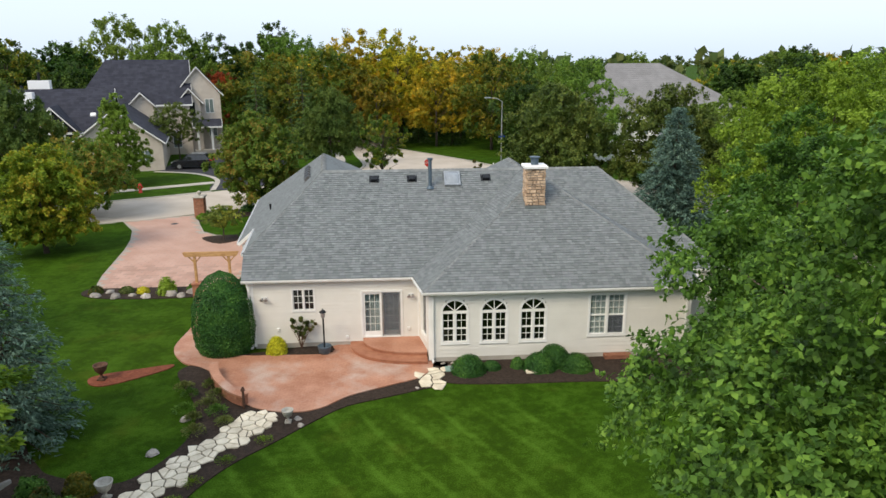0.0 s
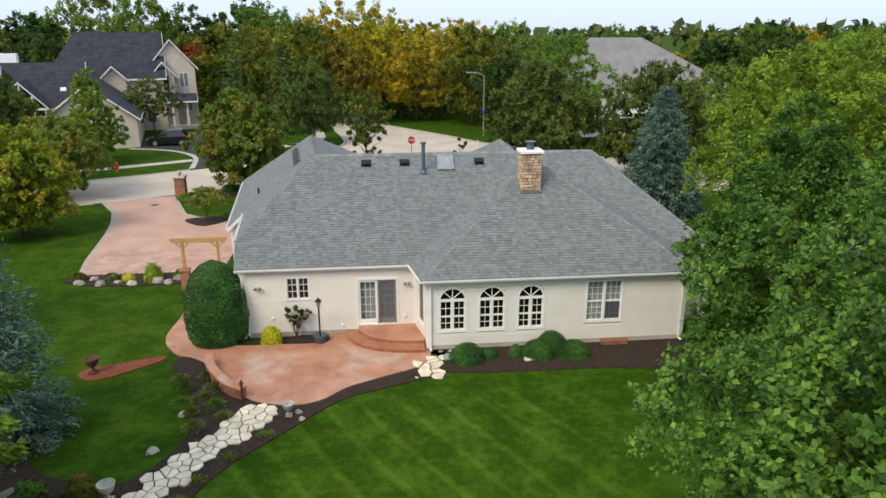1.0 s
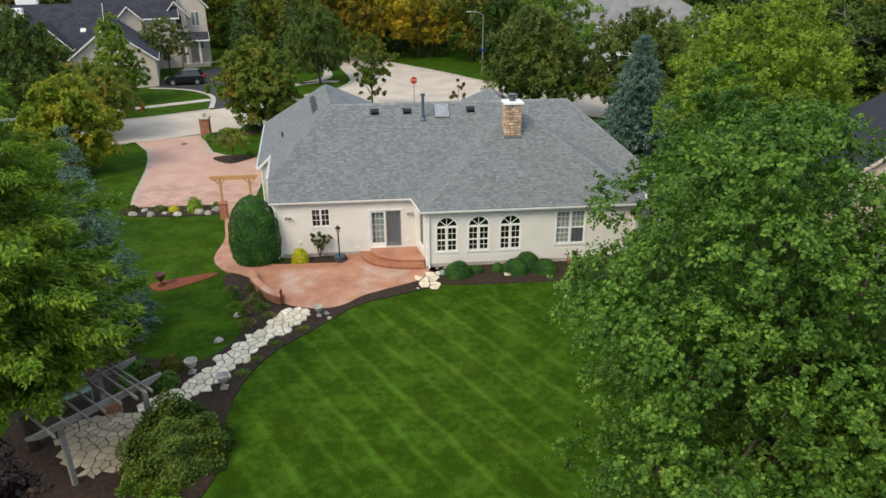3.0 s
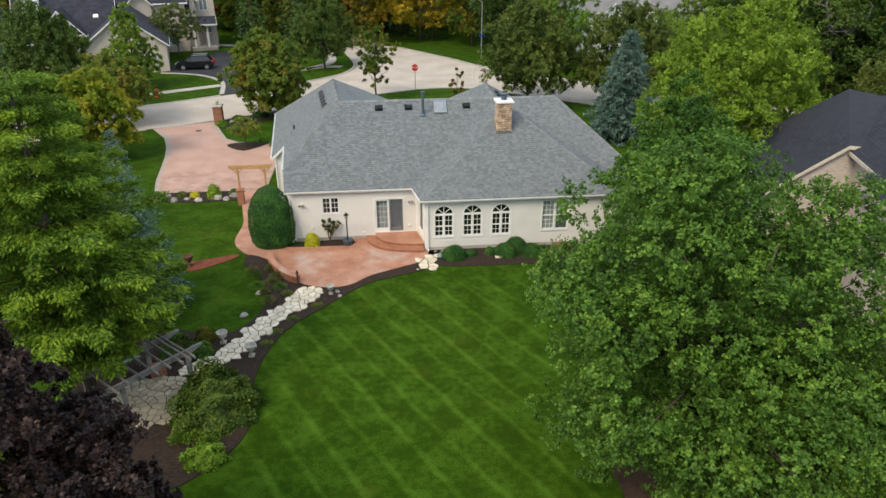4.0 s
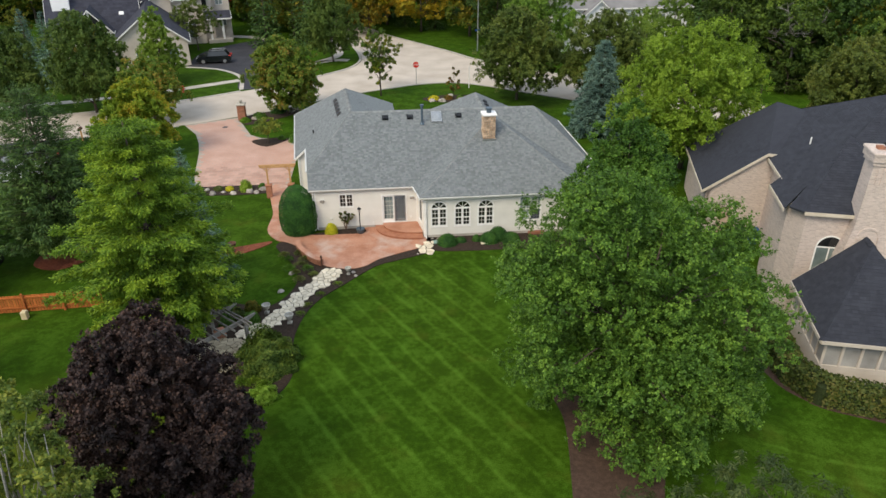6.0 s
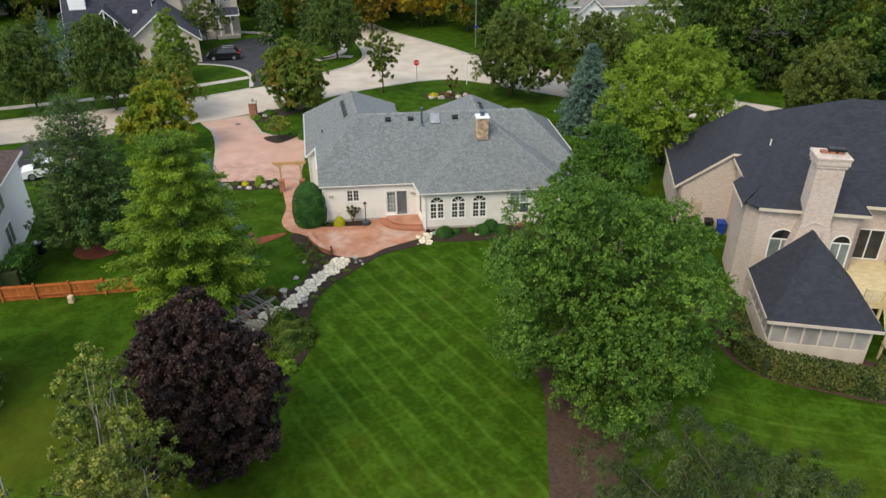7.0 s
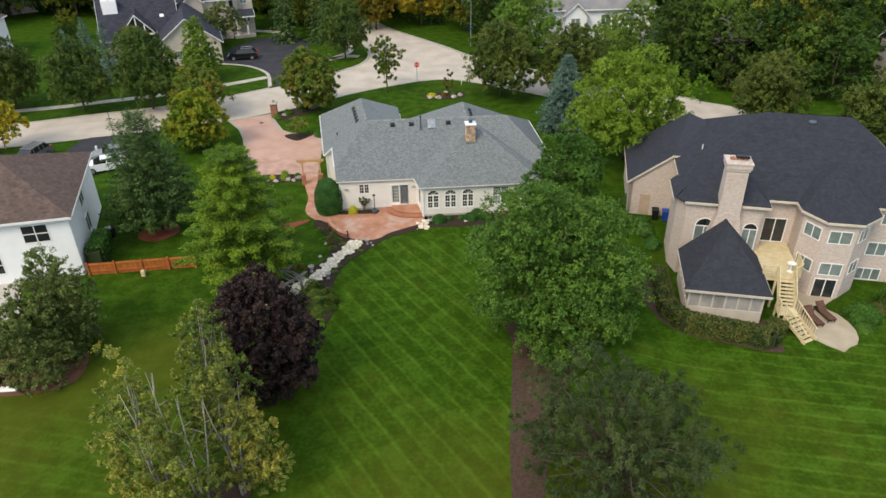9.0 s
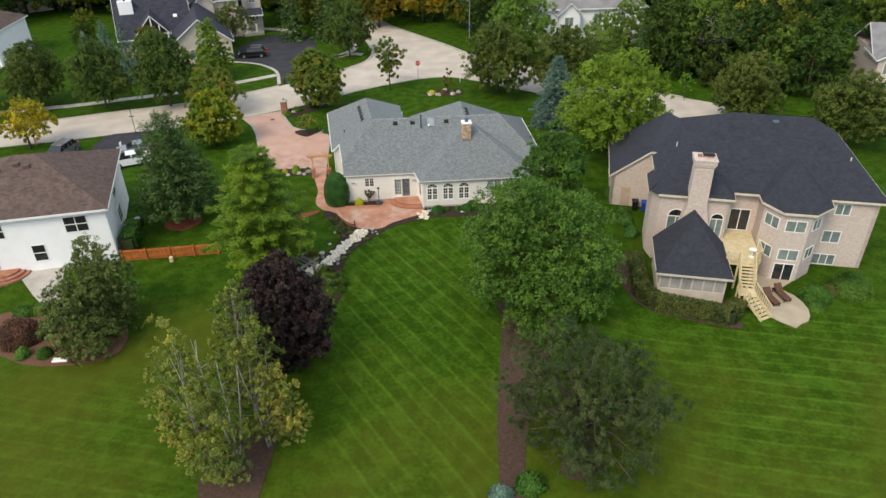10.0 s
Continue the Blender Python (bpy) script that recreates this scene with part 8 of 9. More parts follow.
def car(name, label, x, y, turn, paint, L=4.6, W=1.85, H=1.68, suv=True, z=0.02):
    m = pose(x, y, z, 0, 0, turn)
    c = thing(name, label, "car", m)
    # side outline of the body, then of the glasshouse
    low = [(-L / 2, 0.38), (-L / 2 + 0.05, 0.72), (-L / 2 + 0.25, 0.92), (-L / 2 + 1.15, 1.02), (L / 2 - 0.35, 1.05), (L / 2 - 0.02, 0.95), (L / 2, 0.45), (L / 2 - 0.2, 0.28), (-L / 2 + 0.2, 0.28)]
    top = [(-L / 2 + 1.05, 1.0), (-L / 2 + 1.75, H - 0.05), (-L / 2 + 2.3, H), (L / 2 - 0.75, H - 0.03), (L / 2 - 0.25, 1.04)] if suv else [(-L / 2 + 1.1, 1.0), (-L / 2 + 1.9, H - 0.03), (L / 2 - 1.6, H), (L / 2 - 0.75, 1.03)]

    def slab(out, w0, w1):
        n = len(out)
        s = Shape()
        zs = [b for _, b in out]
        lo, hi = min(zs), max(zs)
        ring = lambda s_: [(a, s_ * (w0 + (w1 - w0) * (b - lo) / (hi - lo)), b) for a, b in out]
        s.add(ring(-1) + ring(1), [tuple(range(n))[::-1], tuple(range(n, 2 * n))] + [(i, (i + 1) % n, n + (i + 1) % n, n + i) for i in range(n)], m)
        return s
    made("body", slab(low, W / 2, W / 2 - 0.04), paint, c)
    made("cabin_glass", slab(top, W / 2 - 0.08, W / 2 - 0.26), M_CARGLASS, c, "dark glass")
    roofp = [(p[0], p[1] + 0.0) for p in top if p[1] > H - 0.08]
    made("roof", Shape().chamfer_box(min(p[0] for p in roofp) - 0.05, max(p[0] for p in roofp) + 0.1, -W / 2 + 0.24, W / 2 - 0.24, H - 0.04, H + 0.03, 0.02, m), paint, c)
    for px in (-L / 2 + 1.85, -L / 2 + 2.75, L / 2 - 1.25) if suv else (-L / 2 + 2.4,):
        for s_ in (-1, 1):
            made("pillar", Shape().add([(px, s_ * (W / 2 - 0.075), 1.03), (px + 0.09, s_ * (W / 2 - 0.075), 1.03), (px + 0.09, s_ * (W / 2 - 0.24), H - 0.02), (px, s_ * (W / 2 - 0.24), H - 0.02)], [(0, 1, 2, 3)], m), paint, c)
    if suv:
        for s_ in (-1, 1):
            made("roof_rail", Shape().tube([(-L / 2 + 2.1, s_ * (W / 2 - 0.32), H + 0.07), (L / 2 - 0.7, s_ * (W / 2 - 0.32), H + 0.07)], 0.03, 6, m), M_STEEL, c)
    for px in (-L / 2 + 0.9, L / 2 - 0.85):
        for s_ in (-1, 1):
            wh = made("wheel", Shape().tube([(px, s_ * (W / 2 - 0.2), 0.34), (px, s_ * (W / 2 + 0.02), 0.34)], 0.34, 20, m), M_BLACK, c)
            made("rim", Shape().tube([(px, s_ * (W / 2 + 0.0), 0.34), (px, s_ * (W / 2 + 0.035), 0.34)], 0.22, 16, m), M_STEEL, wh)
    for s_ in (-1, 1):
        made("headlight", Shape().chamfer_box(-L / 2 - 0.01, -L / 2 + 0.3, s_ * 0.62 - 0.2, s_ * 0.62 + 0.2, 0.68, 0.86, 0.03, m), M_STEEL, c)
        made("tail_light", Shape().chamfer_box(L / 2 - 0.28, L / 2 + 0.01, s_ * 0.72 - 0.14, s_ * 0.72 + 0.14, 0.75, 1.05, 0.03, m), M_RED, c)
    return c


M_CARGREY = material("grey_car_paint", (0.16, 0.16, 0.165), (0.2, 0.2, 0.205), 3, 0.25, metal=0.4)
car("parked_car", "black sport utility car parked on the dark driveway", -25.3, 81.6, 5, M_CARBLACK)
car("white_sedan", "white sedan parked on the driveway", -32.9, 39.3, 20, M_CARWHITE, 4.5, 1.8, 1.42, False)
car("silver_sedan", "silver sedan parked on the driveway", -33.0, 42.4, 20, material("silver_paint", (0.36, 0.37, 0.39), (0.42, 0.43, 0.45), 3, 0.25, metal=0.5), 4.5, 1.8, 1.42, False)
car("grey_car", "dark grey sport utility car parked beside the white house", -41.8, 42.6, 75, M_CARGREY, 4.6, 1.85, 1.6, True)


def mailbox(x, y):
    p = thing("mailbox", "mailbox on a reddish wooden post", "mailbox", pose(x, y, 0))
    made("post", Shape().box(x - 0.06, x + 0.06, y - 0.06, y + 0.06, 0, 1.1), M_WOOD, p)
    made("box", Shape().chamfer_box(x - 0.12, x + 0.12, y - 0.28, y + 0.28, 1.1, 1.36, 0.08), M_RUST, p)


mailbox(-46.5, 46.6)
cover = thing("drain_cover", "small dark iron drain cover in the driveway", "drain cover", pose(-18.35, 51.66, 0.045))
made("lid", Shape().lathe([(0.02, 0.05), (0.24, 0.05), (0.27, 0.045), (0.28, 0.04)], 20, Matrix.Translation((-18.35, 51.66, 0))), M_DARKMETAL, cover)
tagged(made("utility_post", Shape().chamfer_box(-35.69, -35.49, 44.27, 44.47, 0, 0.75, 0.03), M_WHITE), "short white utility post in the grass", "post")
mailbox(-31.2, 49.0)
sp = thing("sign_post", "slim dark street sign post at the kerb", "sign", pose(-35.2, 49.0, 0))
made("post", Shape().tube([(-35.2, 49.0, 0), (-35.2, 49.0, 3.4)], 0.04, 6), M_DARKMETAL, sp)
made("plate", Shape().box(-35.5, -34.9, 48.96, 48.98, 2.2, 2.32), M_BLUEMETAL, sp)
tagged(made("marker_post", Shape().tube([(7.9, 64.1, 0), (7.9, 64.1, 2.6)], 0.05, 6), M_WHITE), "slim white marker post in the lawn", "post")


def fence(a, b, n=4):
    """Orange cedar fence: posts, rails and close boards."""
    f = thing("fence", "orange stained cedar board fence", "fence", pose(*a, 0))
    a, b = Vector((*a, 0)), Vector((*b, 0))
    d = (b - a).normalized()
    ang = math.degrees(math.atan2(d.y, d.x))
    L = (b - a).length
    m = pose(a.x, a.y, 0, 0, 0, ang)
    x = 0.0
    r = random.Random(5)
    while x < L:
        h = 1.12 + r.uniform(-0.01, 0.01)
        made("board", Shape().add([(x, 0, 0.05), (x + 0.13, 0, 0.05), (x + 0.13, 0.02, 0.05), (x, 0.02, 0.05), (x, 0, h), (x + 0.13, 0, h), (x + 0.13, 0.02, h), (x, 0.02, h)], [(3, 2, 1, 0), (4, 5, 6, 7), (0, 1, 5, 4), (1, 2, 6, 5), (2, 3, 7, 6), (3, 0, 4, 7)], m), M_FENCE, f)
        x += 0.155
    for i in range(n + 1):
        u = L * i / n
        made("post", Shape().chamfer_box(u - 0.06, u + 0.06, -0.1, 0.0, 0, 1.25, 0.02, m), M_FENCE, f)
    for z in (0.3, 0.95):
        made("rail", Shape().box(0, L, -0.05, 0.0, z, z + 0.09, m), M_FENCE, f)


fence((-27.3, 17.9), (-19.0, 18.3), 4)
tagged(made("utility_box", Shape().chamfer_box(-23.1, -22.8, 17.3, 17.6, 0, 0.5, 0.05), M_DECK), "small yellow utility marker at the fence", "utility box")
tagged(made("drain_splash", Shape().chamfer_box(-28.3, -27.2, 4.3, 4.75, 0.02, 0.16, 0.05), M_WHITE), "white plastic splash pan in the bed", "splash pan")

# ---------------------------------------------------------------- trees and shrubs
broadleaf("pear_tree", "large spreading green tree with dense glossy leaves", 7.6, 6.8, 6.0, 0.4, 11.2, ROUND, L_MAPLE, 210, 1450, 0.104, 0.155, 11, trunk=0.17, stems=4, inner=0.7, limb_count=90,
          lobes=((-1.8, 0.2, 3.5, 0.7, 10.7, 0.40), (2.9, -0.1, 3.3, 0.6, 10.0, 0.32), (0.9, -2.6, 2.8, 0.3, 5.8, 0.15), (0.6, 2.4, 2.8, 0.8, 9.2, 0.15)))
broadleaf("green_tree", "rounded dense green tree at the house corner", 11.9, 20.6, 3.0, 0.8, 9.8, OVAL, L_GREEN, 90, 900, 0.125, 0.24, 12, trunk=0.13, inner=0.65)
broadleaf("lime_tree", "broad yellow-green tree with airy foliage", 22.4, 35.8, 5.2, 1.6, 11.2, ROUND, L_LIME, 170, 700, 0.15, 0.21, 13, trunk=0.2, inner=0.75)
conifer("white_pine", "tall soft light-green pine with layered boughs", -13.5, 12.7, 5.0, 2.6, 12.9, L_PINE, 13, 15, 26, 0.21, 0.1, 0.2, 0.5, 21, trunk=0.2, tuft=66, gap=0.2, width=0.36, puff=0.26, foot=0.62)
conifer("blue_spruce", "blue-grey spruce beside a pine", -13.7, 20.0, 2.4, 0.2, 8.9, L_BLUE, 24, 11, 14, 0.2, 0.2, 0.02, 0.8, 22, tuft=12, puff=0.2)
conifer("blue_spruce", "broad blue-grey spruce in the front lawn", 18.1, 45.8, 3.7, 0.2, 9.0, L_BLUE, 20, 14, 18, 0.25, 0.16, 0.08, 0.62, 23, tuft=22, puff=0.34, gap=0.12)
broadleaf("plum_tree", "dark purple-leaved plum tree with dense crown", -10.9, 2.7, 2.66, 0.2, 8.7, [(0, 0.5), (0.15, 0.85), (0.4, 1.0), (0.65, 0.9), (0.85, 0.6), (1, 0.15)], L_PURPLE, 230, 850, 0.108, 0.19, 14, trunk=0.14, stems=3, inner=0.65)
TALL = [(0, 0.45), (0.2, 0.9), (0.4, 1.0), (0.6, 0.8), (0.8, 0.5), (1, 0.12)]
broadleaf("birch_tree", "thin golden birch with pale stems in the bed", -14.7, -6.5, 2.3, 0.6, 11.6, TALL, L_BIRCH, 150, 400, 0.1, 0.2, 15, bark=M_BIRCH, trunk=0.08, stems=3, inner=0.35, limb_count=36, group="birches",
          lobes=((-0.6, 0.3, 1.6, 0.8, 11.4, 0.5), (0.7, -0.8, 2.0, 0.4, 7.4, 0.5)))
broadleaf("birch_tree", "tall pale green birch with bare upper twigs", -12.6, -2.4, 1.8, 1.0, 10.8, TALL, L_BIRCH_PALE, 110, 300, 0.11, 0.24, 215, bark=M_BIRCH, trunk=0.08, stems=3, inner=0.3, limb_count=60, group="birches")
broadleaf("birch_tree", "slender yellow-green birch among paler stems", -11.4, -5.2, 1.7, 0.6, 9.1, TALL, L_BIRCH, 100, 380, 0.1, 0.25, 216, bark=M_BIRCH, trunk=0.07, stems=2, inner=0.35, limb_count=30, group="birches",
          lobes=((-0.2, 0.1, 1.35, 0.8, 9.0, 0.65), (1.5, 0.0, 1.1, 0.5, 6.6, 0.35)))
snag = Shape()
for dx, dy, z in ((-0.5, 0.2, 9.6), (0.1, -0.2, 8.6), (0.4, 0.5, 7.4)):
    b = Vector((-13.0, -6.6, 0.0))
    top = b + Vector((dx * 2.2, dy * 2, z))
    snag.tube([b, b.lerp(top, 0.5) + Vector((dx * 0.3, 0, 0)), top], [0.08, 0.05, 0.012], 6)
    for k in range(7):
        q = b.lerp(top, 0.4 + 0.08 * k)
        w = 2.4 * k
        snag.tube([q, q + Vector((math.cos(w) * 0.7, math.sin(w) * 0.7, 0.6))], [0.02, 0.005], 4)
tagged(made("dead_birch", snag, M_BIRCH), "bare whitish stems of a dead birch", "tree")
broadleaf("weeping_tree", "loose drooping dark green tree", 7.8, -7.4, 4.3, 0.6, 8.2, [(0, 0.7), (0.2, 0.95), (0.5, 1.0), (0.75, 0.85), (0.92, 0.55), (1, 0.2)], L_WILLOW, 230, 420, 0.15, 0.14, 16, stems=2, inner=0.45, droop=0.9, aspect=0.25, limb_count=110)
broadleaf("olive_shrub", "large grey-green shrub beside the white house", -25.9, 7.4, 3.0, 0.0, 7.4, SHRUB, L_OLIVE, 210, 620, 0.1, 0.2, 17, category="shrub", stems=4, inner=0.6,
          lobes=((0.4, 1.2, 2.5, 0.1, 7.2, 0.5), (-0.3, -1.2, 2.5, 0.0, 5.6, 0.5)))
bush("viburnum", "dense rounded green shrub at the path's end", -8.7, 11.75, 1.5, 1.45, 2.05, L_VIB, 16000, 0.1, 18, lump=0.38)
for i, (x, y, q) in enumerate(((-10.14, 11.2, 0.26), (-9.8, 10.3, 0.4), (-9.3, 10.3, 0.45), (-8.75, 10.0, 0.4), (-9.1, 9.3, 0.45))):
    flower_clump("hosta", "low bright green leafy plant in the bed", x, y, q, 0.4, L_HOSTA, 420, 0.13, 230 + i)
bush("spirea", "low bright green shrub beside the lawn", -8.7, 9.2, 0.8, 0.6, 0.8, L_LIME, 900, 0.1, 218, lump=0.3)
bush("clipped_yew", "tall clipped egg-shaped evergreen by the patio", -8.62, 26.95, 1.32, 1.25, 3.55, L_BOX, 26000, 0.065, 31, "tall", 0.0, lump=0.05)
for i, (x, y, rx, h) in enumerate(((1.45, 24.05, 0.72, 0.8), (3.45, 24.3, 0.3, 0.5), (2.4, 24.3, 0.4, 0.35), (4.3, 24.15, 0.72, 0.72), (5.0, 24.6, 0.75, 0.9), (5.75, 24.05, 0.7, 0.7))):
    bush("boxwood", "clipped dark green boxwood in the mulch bed", x, y, rx, rx * 0.9, h, L_BOX, int(6000 * rx), 0.05, 40 + i, group="boxwoods along the wall", z=0.03, lump=0.07)
bush("golden_shrub", "small bright yellow-green rounded shrub", -6.4, 26.45, 0.45, 0.42, 0.85, L_GOLD, 1400, 0.08, 51, z=0.05, lump=0.1)
rose = thing("rose_bush", "loose rose bush with long reddish leafy shoots", "shrub", pose(-5.4, 26.7, 0.05))
shoots = Shape()
rose_leaves = []
rr_ = random.Random(21)
for k in range(13):
    w, out = rr_.random() * 2 * PI, rr_.uniform(0.25, 0.75)
    top = (-5.4 + out * math.cos(w), 26.7 + 0.45 * out * math.sin(w), rr_.uniform(0.7, 1.5))
    mid = (-5.4 + 0.4 * out * math.cos(w), 26.7 + 0.2 * out * math.sin(w), top[2] * 0.55)
    shoots.tube([(-5.4, 26.7, 0.1), mid, top], [0.014, 0.011, 0.006], 5)
    for f in range(5):
        g = 0.35 + 0.65 * f / 4
        rose_leaves.append(tuple(mid[q] + (top[q] - mid[q]) * g for q in range(3)))
made("shoots", shoots, M_RUST, rose, "long reddish shoots")
linked("foliage", card_mesh("foliage", clump_leaves(rose_leaves, [0.14] * len(rose_leaves), 34, 0.075, seed=5), L_ROSE), rose)

r = random.Random(9)
for i, (x, y) in enumerate(((-9.3, 23.3), (-8.9, 22.6), (-8.4, 23.4), (-8.1, 21.9), (-7.6, 21.3), (-8.3, 20.9), (-7.9, 22.6), (-8.8, 21.6), (-7.2, 20.6), (-8.0, 19.9))):
    flower_clump("perennial", "low grey-green garden plants in dark mulch", x, y, r.uniform(0.28, 0.5), r.uniform(0.3, 0.5), [L_OLIVE, L_GREEN, L_OLIVE][i % 3], 480, 0.09, 60 + i)
for i, (x, y) in enumerate(((-10.33, 16.95), (-10.2, 15.75), (-11.0, 16.2), (-11.6, 16.8), (-11.5, 15.6))):
    bush("shrub", "small reddish-green shrub by the path", x, y, 0.5, 0.45, 0.75, [L_ORANGE, L_GREEN, L_REDDISH, L_GREEN, L_GREEN][i], 1100, 0.085, 80 + i, group="shrubs by the path", lump=0.25)
for i, (x, y) in enumerate(((-6.6, 18.3), (-7.3, 17.2), (-5.65, 19.4), (-7.6, 16.3), (-10.2, 14.9))):
    flower_clump("ground_cover", "low yellow-green ground cover beside the path", x, y, 0.32, 0.14, L_LIME, 300, 0.06, 90 + i)
for i, (x, y, rr, hh, mt) in enumerate(((-13.6, 34.9, 0.55, 1.05, L_LIME), (-15.8, 35.2, 0.4, 0.4, L_OLIVE), (-14.9, 35.1, 0.35, 0.4, L_GOLD), (-17.4, 35.1, 0.4, 0.5, L_REDDISH), (-12.4, 35.4, 0.3, 0.4, L_GREEN),
                                        (-16.6, 53.4, 0.6, 0.5, L_LIME), (-15.4, 54.6, 0.8, 0.7, L_GREEN), (-13.6, 56.4, 0.9, 0.7, L_BOX), (-12.2, 47.2, 0.4, 0.5, L_GREEN), (3.3, 59.5, 0.7, 0.5, L_GOLD), (4.9, 59.6, 0.6, 0.5, L_REDDISH), (6.4, 59.7, 0.5, 0.4, L_GREEN), (-10.9, 46.4, 0.6, 0.9, L_GREEN))):
    bush("shrub", "small garden shrub in a mulched bed", x, y, rr, rr, hh, mt, 600, 0.11, 100 + i, group="bed shrubs", lump=0.2)
broadleaf("globe_tree", "small round-headed weeping tree in the drive bed", -13.3, 46.2, 1.1, 0.95, 2.35, ROUND, L_BIRCH, 60, 240, 0.08, 0.24, 19, trunk=0.06)
broadleaf("crab_tree", "thin-leaved small tree before the far porch", -29.4, 90.2, 2.8, 2.0, 6.6, ROUND, L_DULL, 80, 260, 0.14, 0.25, 240, trunk=0.1, inner=0.4, limb_count=24)
broadleaf("sapling", "slim light green sapling on the far lawn", 37.8, 52.3, 1.2, 1.0, 4.2, OVAL, L_LIME, 30, 90, 0.14, 0.3, 220, trunk=0.04)
broadleaf("sapling", "thin reddish sapling in the island bed", 5.6, 59.8, 0.9, 0.8, 3.4, OVAL, L_REDDISH, 26, 40, 0.16, 0.3, 20, trunk=0.04)


def box_hedge(name, label, line, width, h, leaves, n, size, seed, z=0.0):
    """A clipped hedge along a line of (x, y)."""
    r_ = np.random.default_rng(seed)
    seg = [(Vector(a), Vector(b)) for a, b in zip(line, line[1:])]
    lens = np.array([(b - a).length for a, b in seg])
    pos, nrm = [], []
    for _ in range(n):
        k = r_.choice(len(seg), p=lens / lens.sum())
        a, b = seg[k]
        c = a.lerp(b, r_.random())
        d = (b - a).normalized()
        side = Vector((-d.y, d.x))
        w = r_.random()
        if w < 0.45:
            q, nn = c + side * (r_.random() - 0.5) * width, Vector((0, 0, 1))
            zz = h * (0.93 + 0.12 * r_.random())
        else:
            sg = 1 if r_.random() < 0.5 else -1
            q, nn = c + side * sg * width * 0.5 * (0.9 + 0.16 * r_.random()), Vector((side.x * sg, side.y * sg, 0.2))
            zz = h * r_.random()
        pos.append((q.x, q.y, land(q.x, q.y) + zz))
        nrm.append(tuple(nn))
    pos, nrm = np.array(pos), unit(np.array(nrm) + 0.45 * r_.normal(size=(n, 3)))
    al = unit(np.cross(nrm, r_.normal(size=(n, 3))))
    ln = size * (0.6 + 0.8 * r_.random(n))
    base = thing(name, label, "hedge", pose(line[0][0], line[0][1], land(*line[0])))
    linked("foliage", card_mesh("foliage", leaf_cards(pos, al, nrm, ln, ln * 0.7), leaves), base)
    # a solid dark core, its colour standing in for the shade among the leaves
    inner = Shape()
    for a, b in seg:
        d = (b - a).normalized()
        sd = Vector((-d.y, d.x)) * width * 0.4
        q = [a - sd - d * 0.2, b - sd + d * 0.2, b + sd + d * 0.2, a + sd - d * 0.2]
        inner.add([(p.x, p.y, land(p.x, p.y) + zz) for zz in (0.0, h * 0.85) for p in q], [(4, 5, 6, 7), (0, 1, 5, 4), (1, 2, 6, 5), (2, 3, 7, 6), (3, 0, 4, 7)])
    made("hedge_core", inner, M_HEDGECORE, base, "dark box for the hedge's shaded inside")


# near-black green: the hedge's inner shade put into a colour
M_HEDGECORE = material("hedge_inner_shade", (0.016, 0.028, 0.008), (0.04, 0.055, 0.016), 8, 0.95, 0.8, 25)
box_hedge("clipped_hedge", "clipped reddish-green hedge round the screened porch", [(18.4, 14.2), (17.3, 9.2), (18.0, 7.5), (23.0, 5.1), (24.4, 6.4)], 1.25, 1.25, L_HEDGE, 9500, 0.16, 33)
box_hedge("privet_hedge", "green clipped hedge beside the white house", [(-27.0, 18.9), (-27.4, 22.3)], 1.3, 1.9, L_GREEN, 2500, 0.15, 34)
for i, (u, v, rr, hh, mt) in enumerate(((13.2, -4.3, 1.3, 1.5, L_GREEN), (16.3, -2.6, 1.75, 1.9, L_GREEN), (14.7, -3.2, 0.8, 0.9, L_HEDGE), (13.0, -5.6, 0.7, 0.5, L_GREEN), (-2.0, 5.2, 0.9, 0.9, L_BOX), (-1.4, 3.4, 0.8, 0.9, L_BOX), (-2.2, 6.6, 0.8, 0.8, L_GREEN), (-3.2, 10, 0.8, 1.2, L_GREEN))):
    q = BM @ Vector((u, v, 0))
    bush("shrub", "rounded green shrub by the brick house", q.x, q.y, rr, rr, hh, mt, 4200, 0.1, 130 + i, group="shrubs by the brick house", lump=0.2)
bush("blue_spruce_shrub", "small pale blue dwarf spruce", 2.4, -10.4, 0.75, 0.75, 1.0, L_BLUE, 1500, 0.11, 141, lump=0.15)
bush("green_shrub", "bright green rounded shrub in the long bed", 4.2, -9.8, 0.95, 0.9, 1.0, L_GREEN, 1500, 0.13, 142, lump=0.2)
bush("red_shrub", "dark red barberry shrub", -31.6, 7.3, 1.75, 1.6, 2.1, L_BARBERRY, 6000, 0.11, 143, lump=0.2)
for i, (x, y) in enumerate(((-29.1, 5.2), (-30.7, 5.3), (-32.8, 10.6), (-31.6, 10.9))):
    bush("shrub", "low rounded green shrub in the bed", x, y, 0.62 + 0.3 * (i > 1), 0.62 + 0.3 * (i > 1), 0.85, L_GREEN, 2200, 0.08, 150 + i, group="shrubs behind the white house", lump=0.2)
conifer("dark_pine", "dense dark green pine in a ring of red mulch", -23.6, 25.3, 4.4, 0.9, 11.0, L_SPRUCE, 20, 13, 18, 0.28, 0.0, 0.22, 0.42, 24, trunk=0.18, tuft=22, puff=0.5)

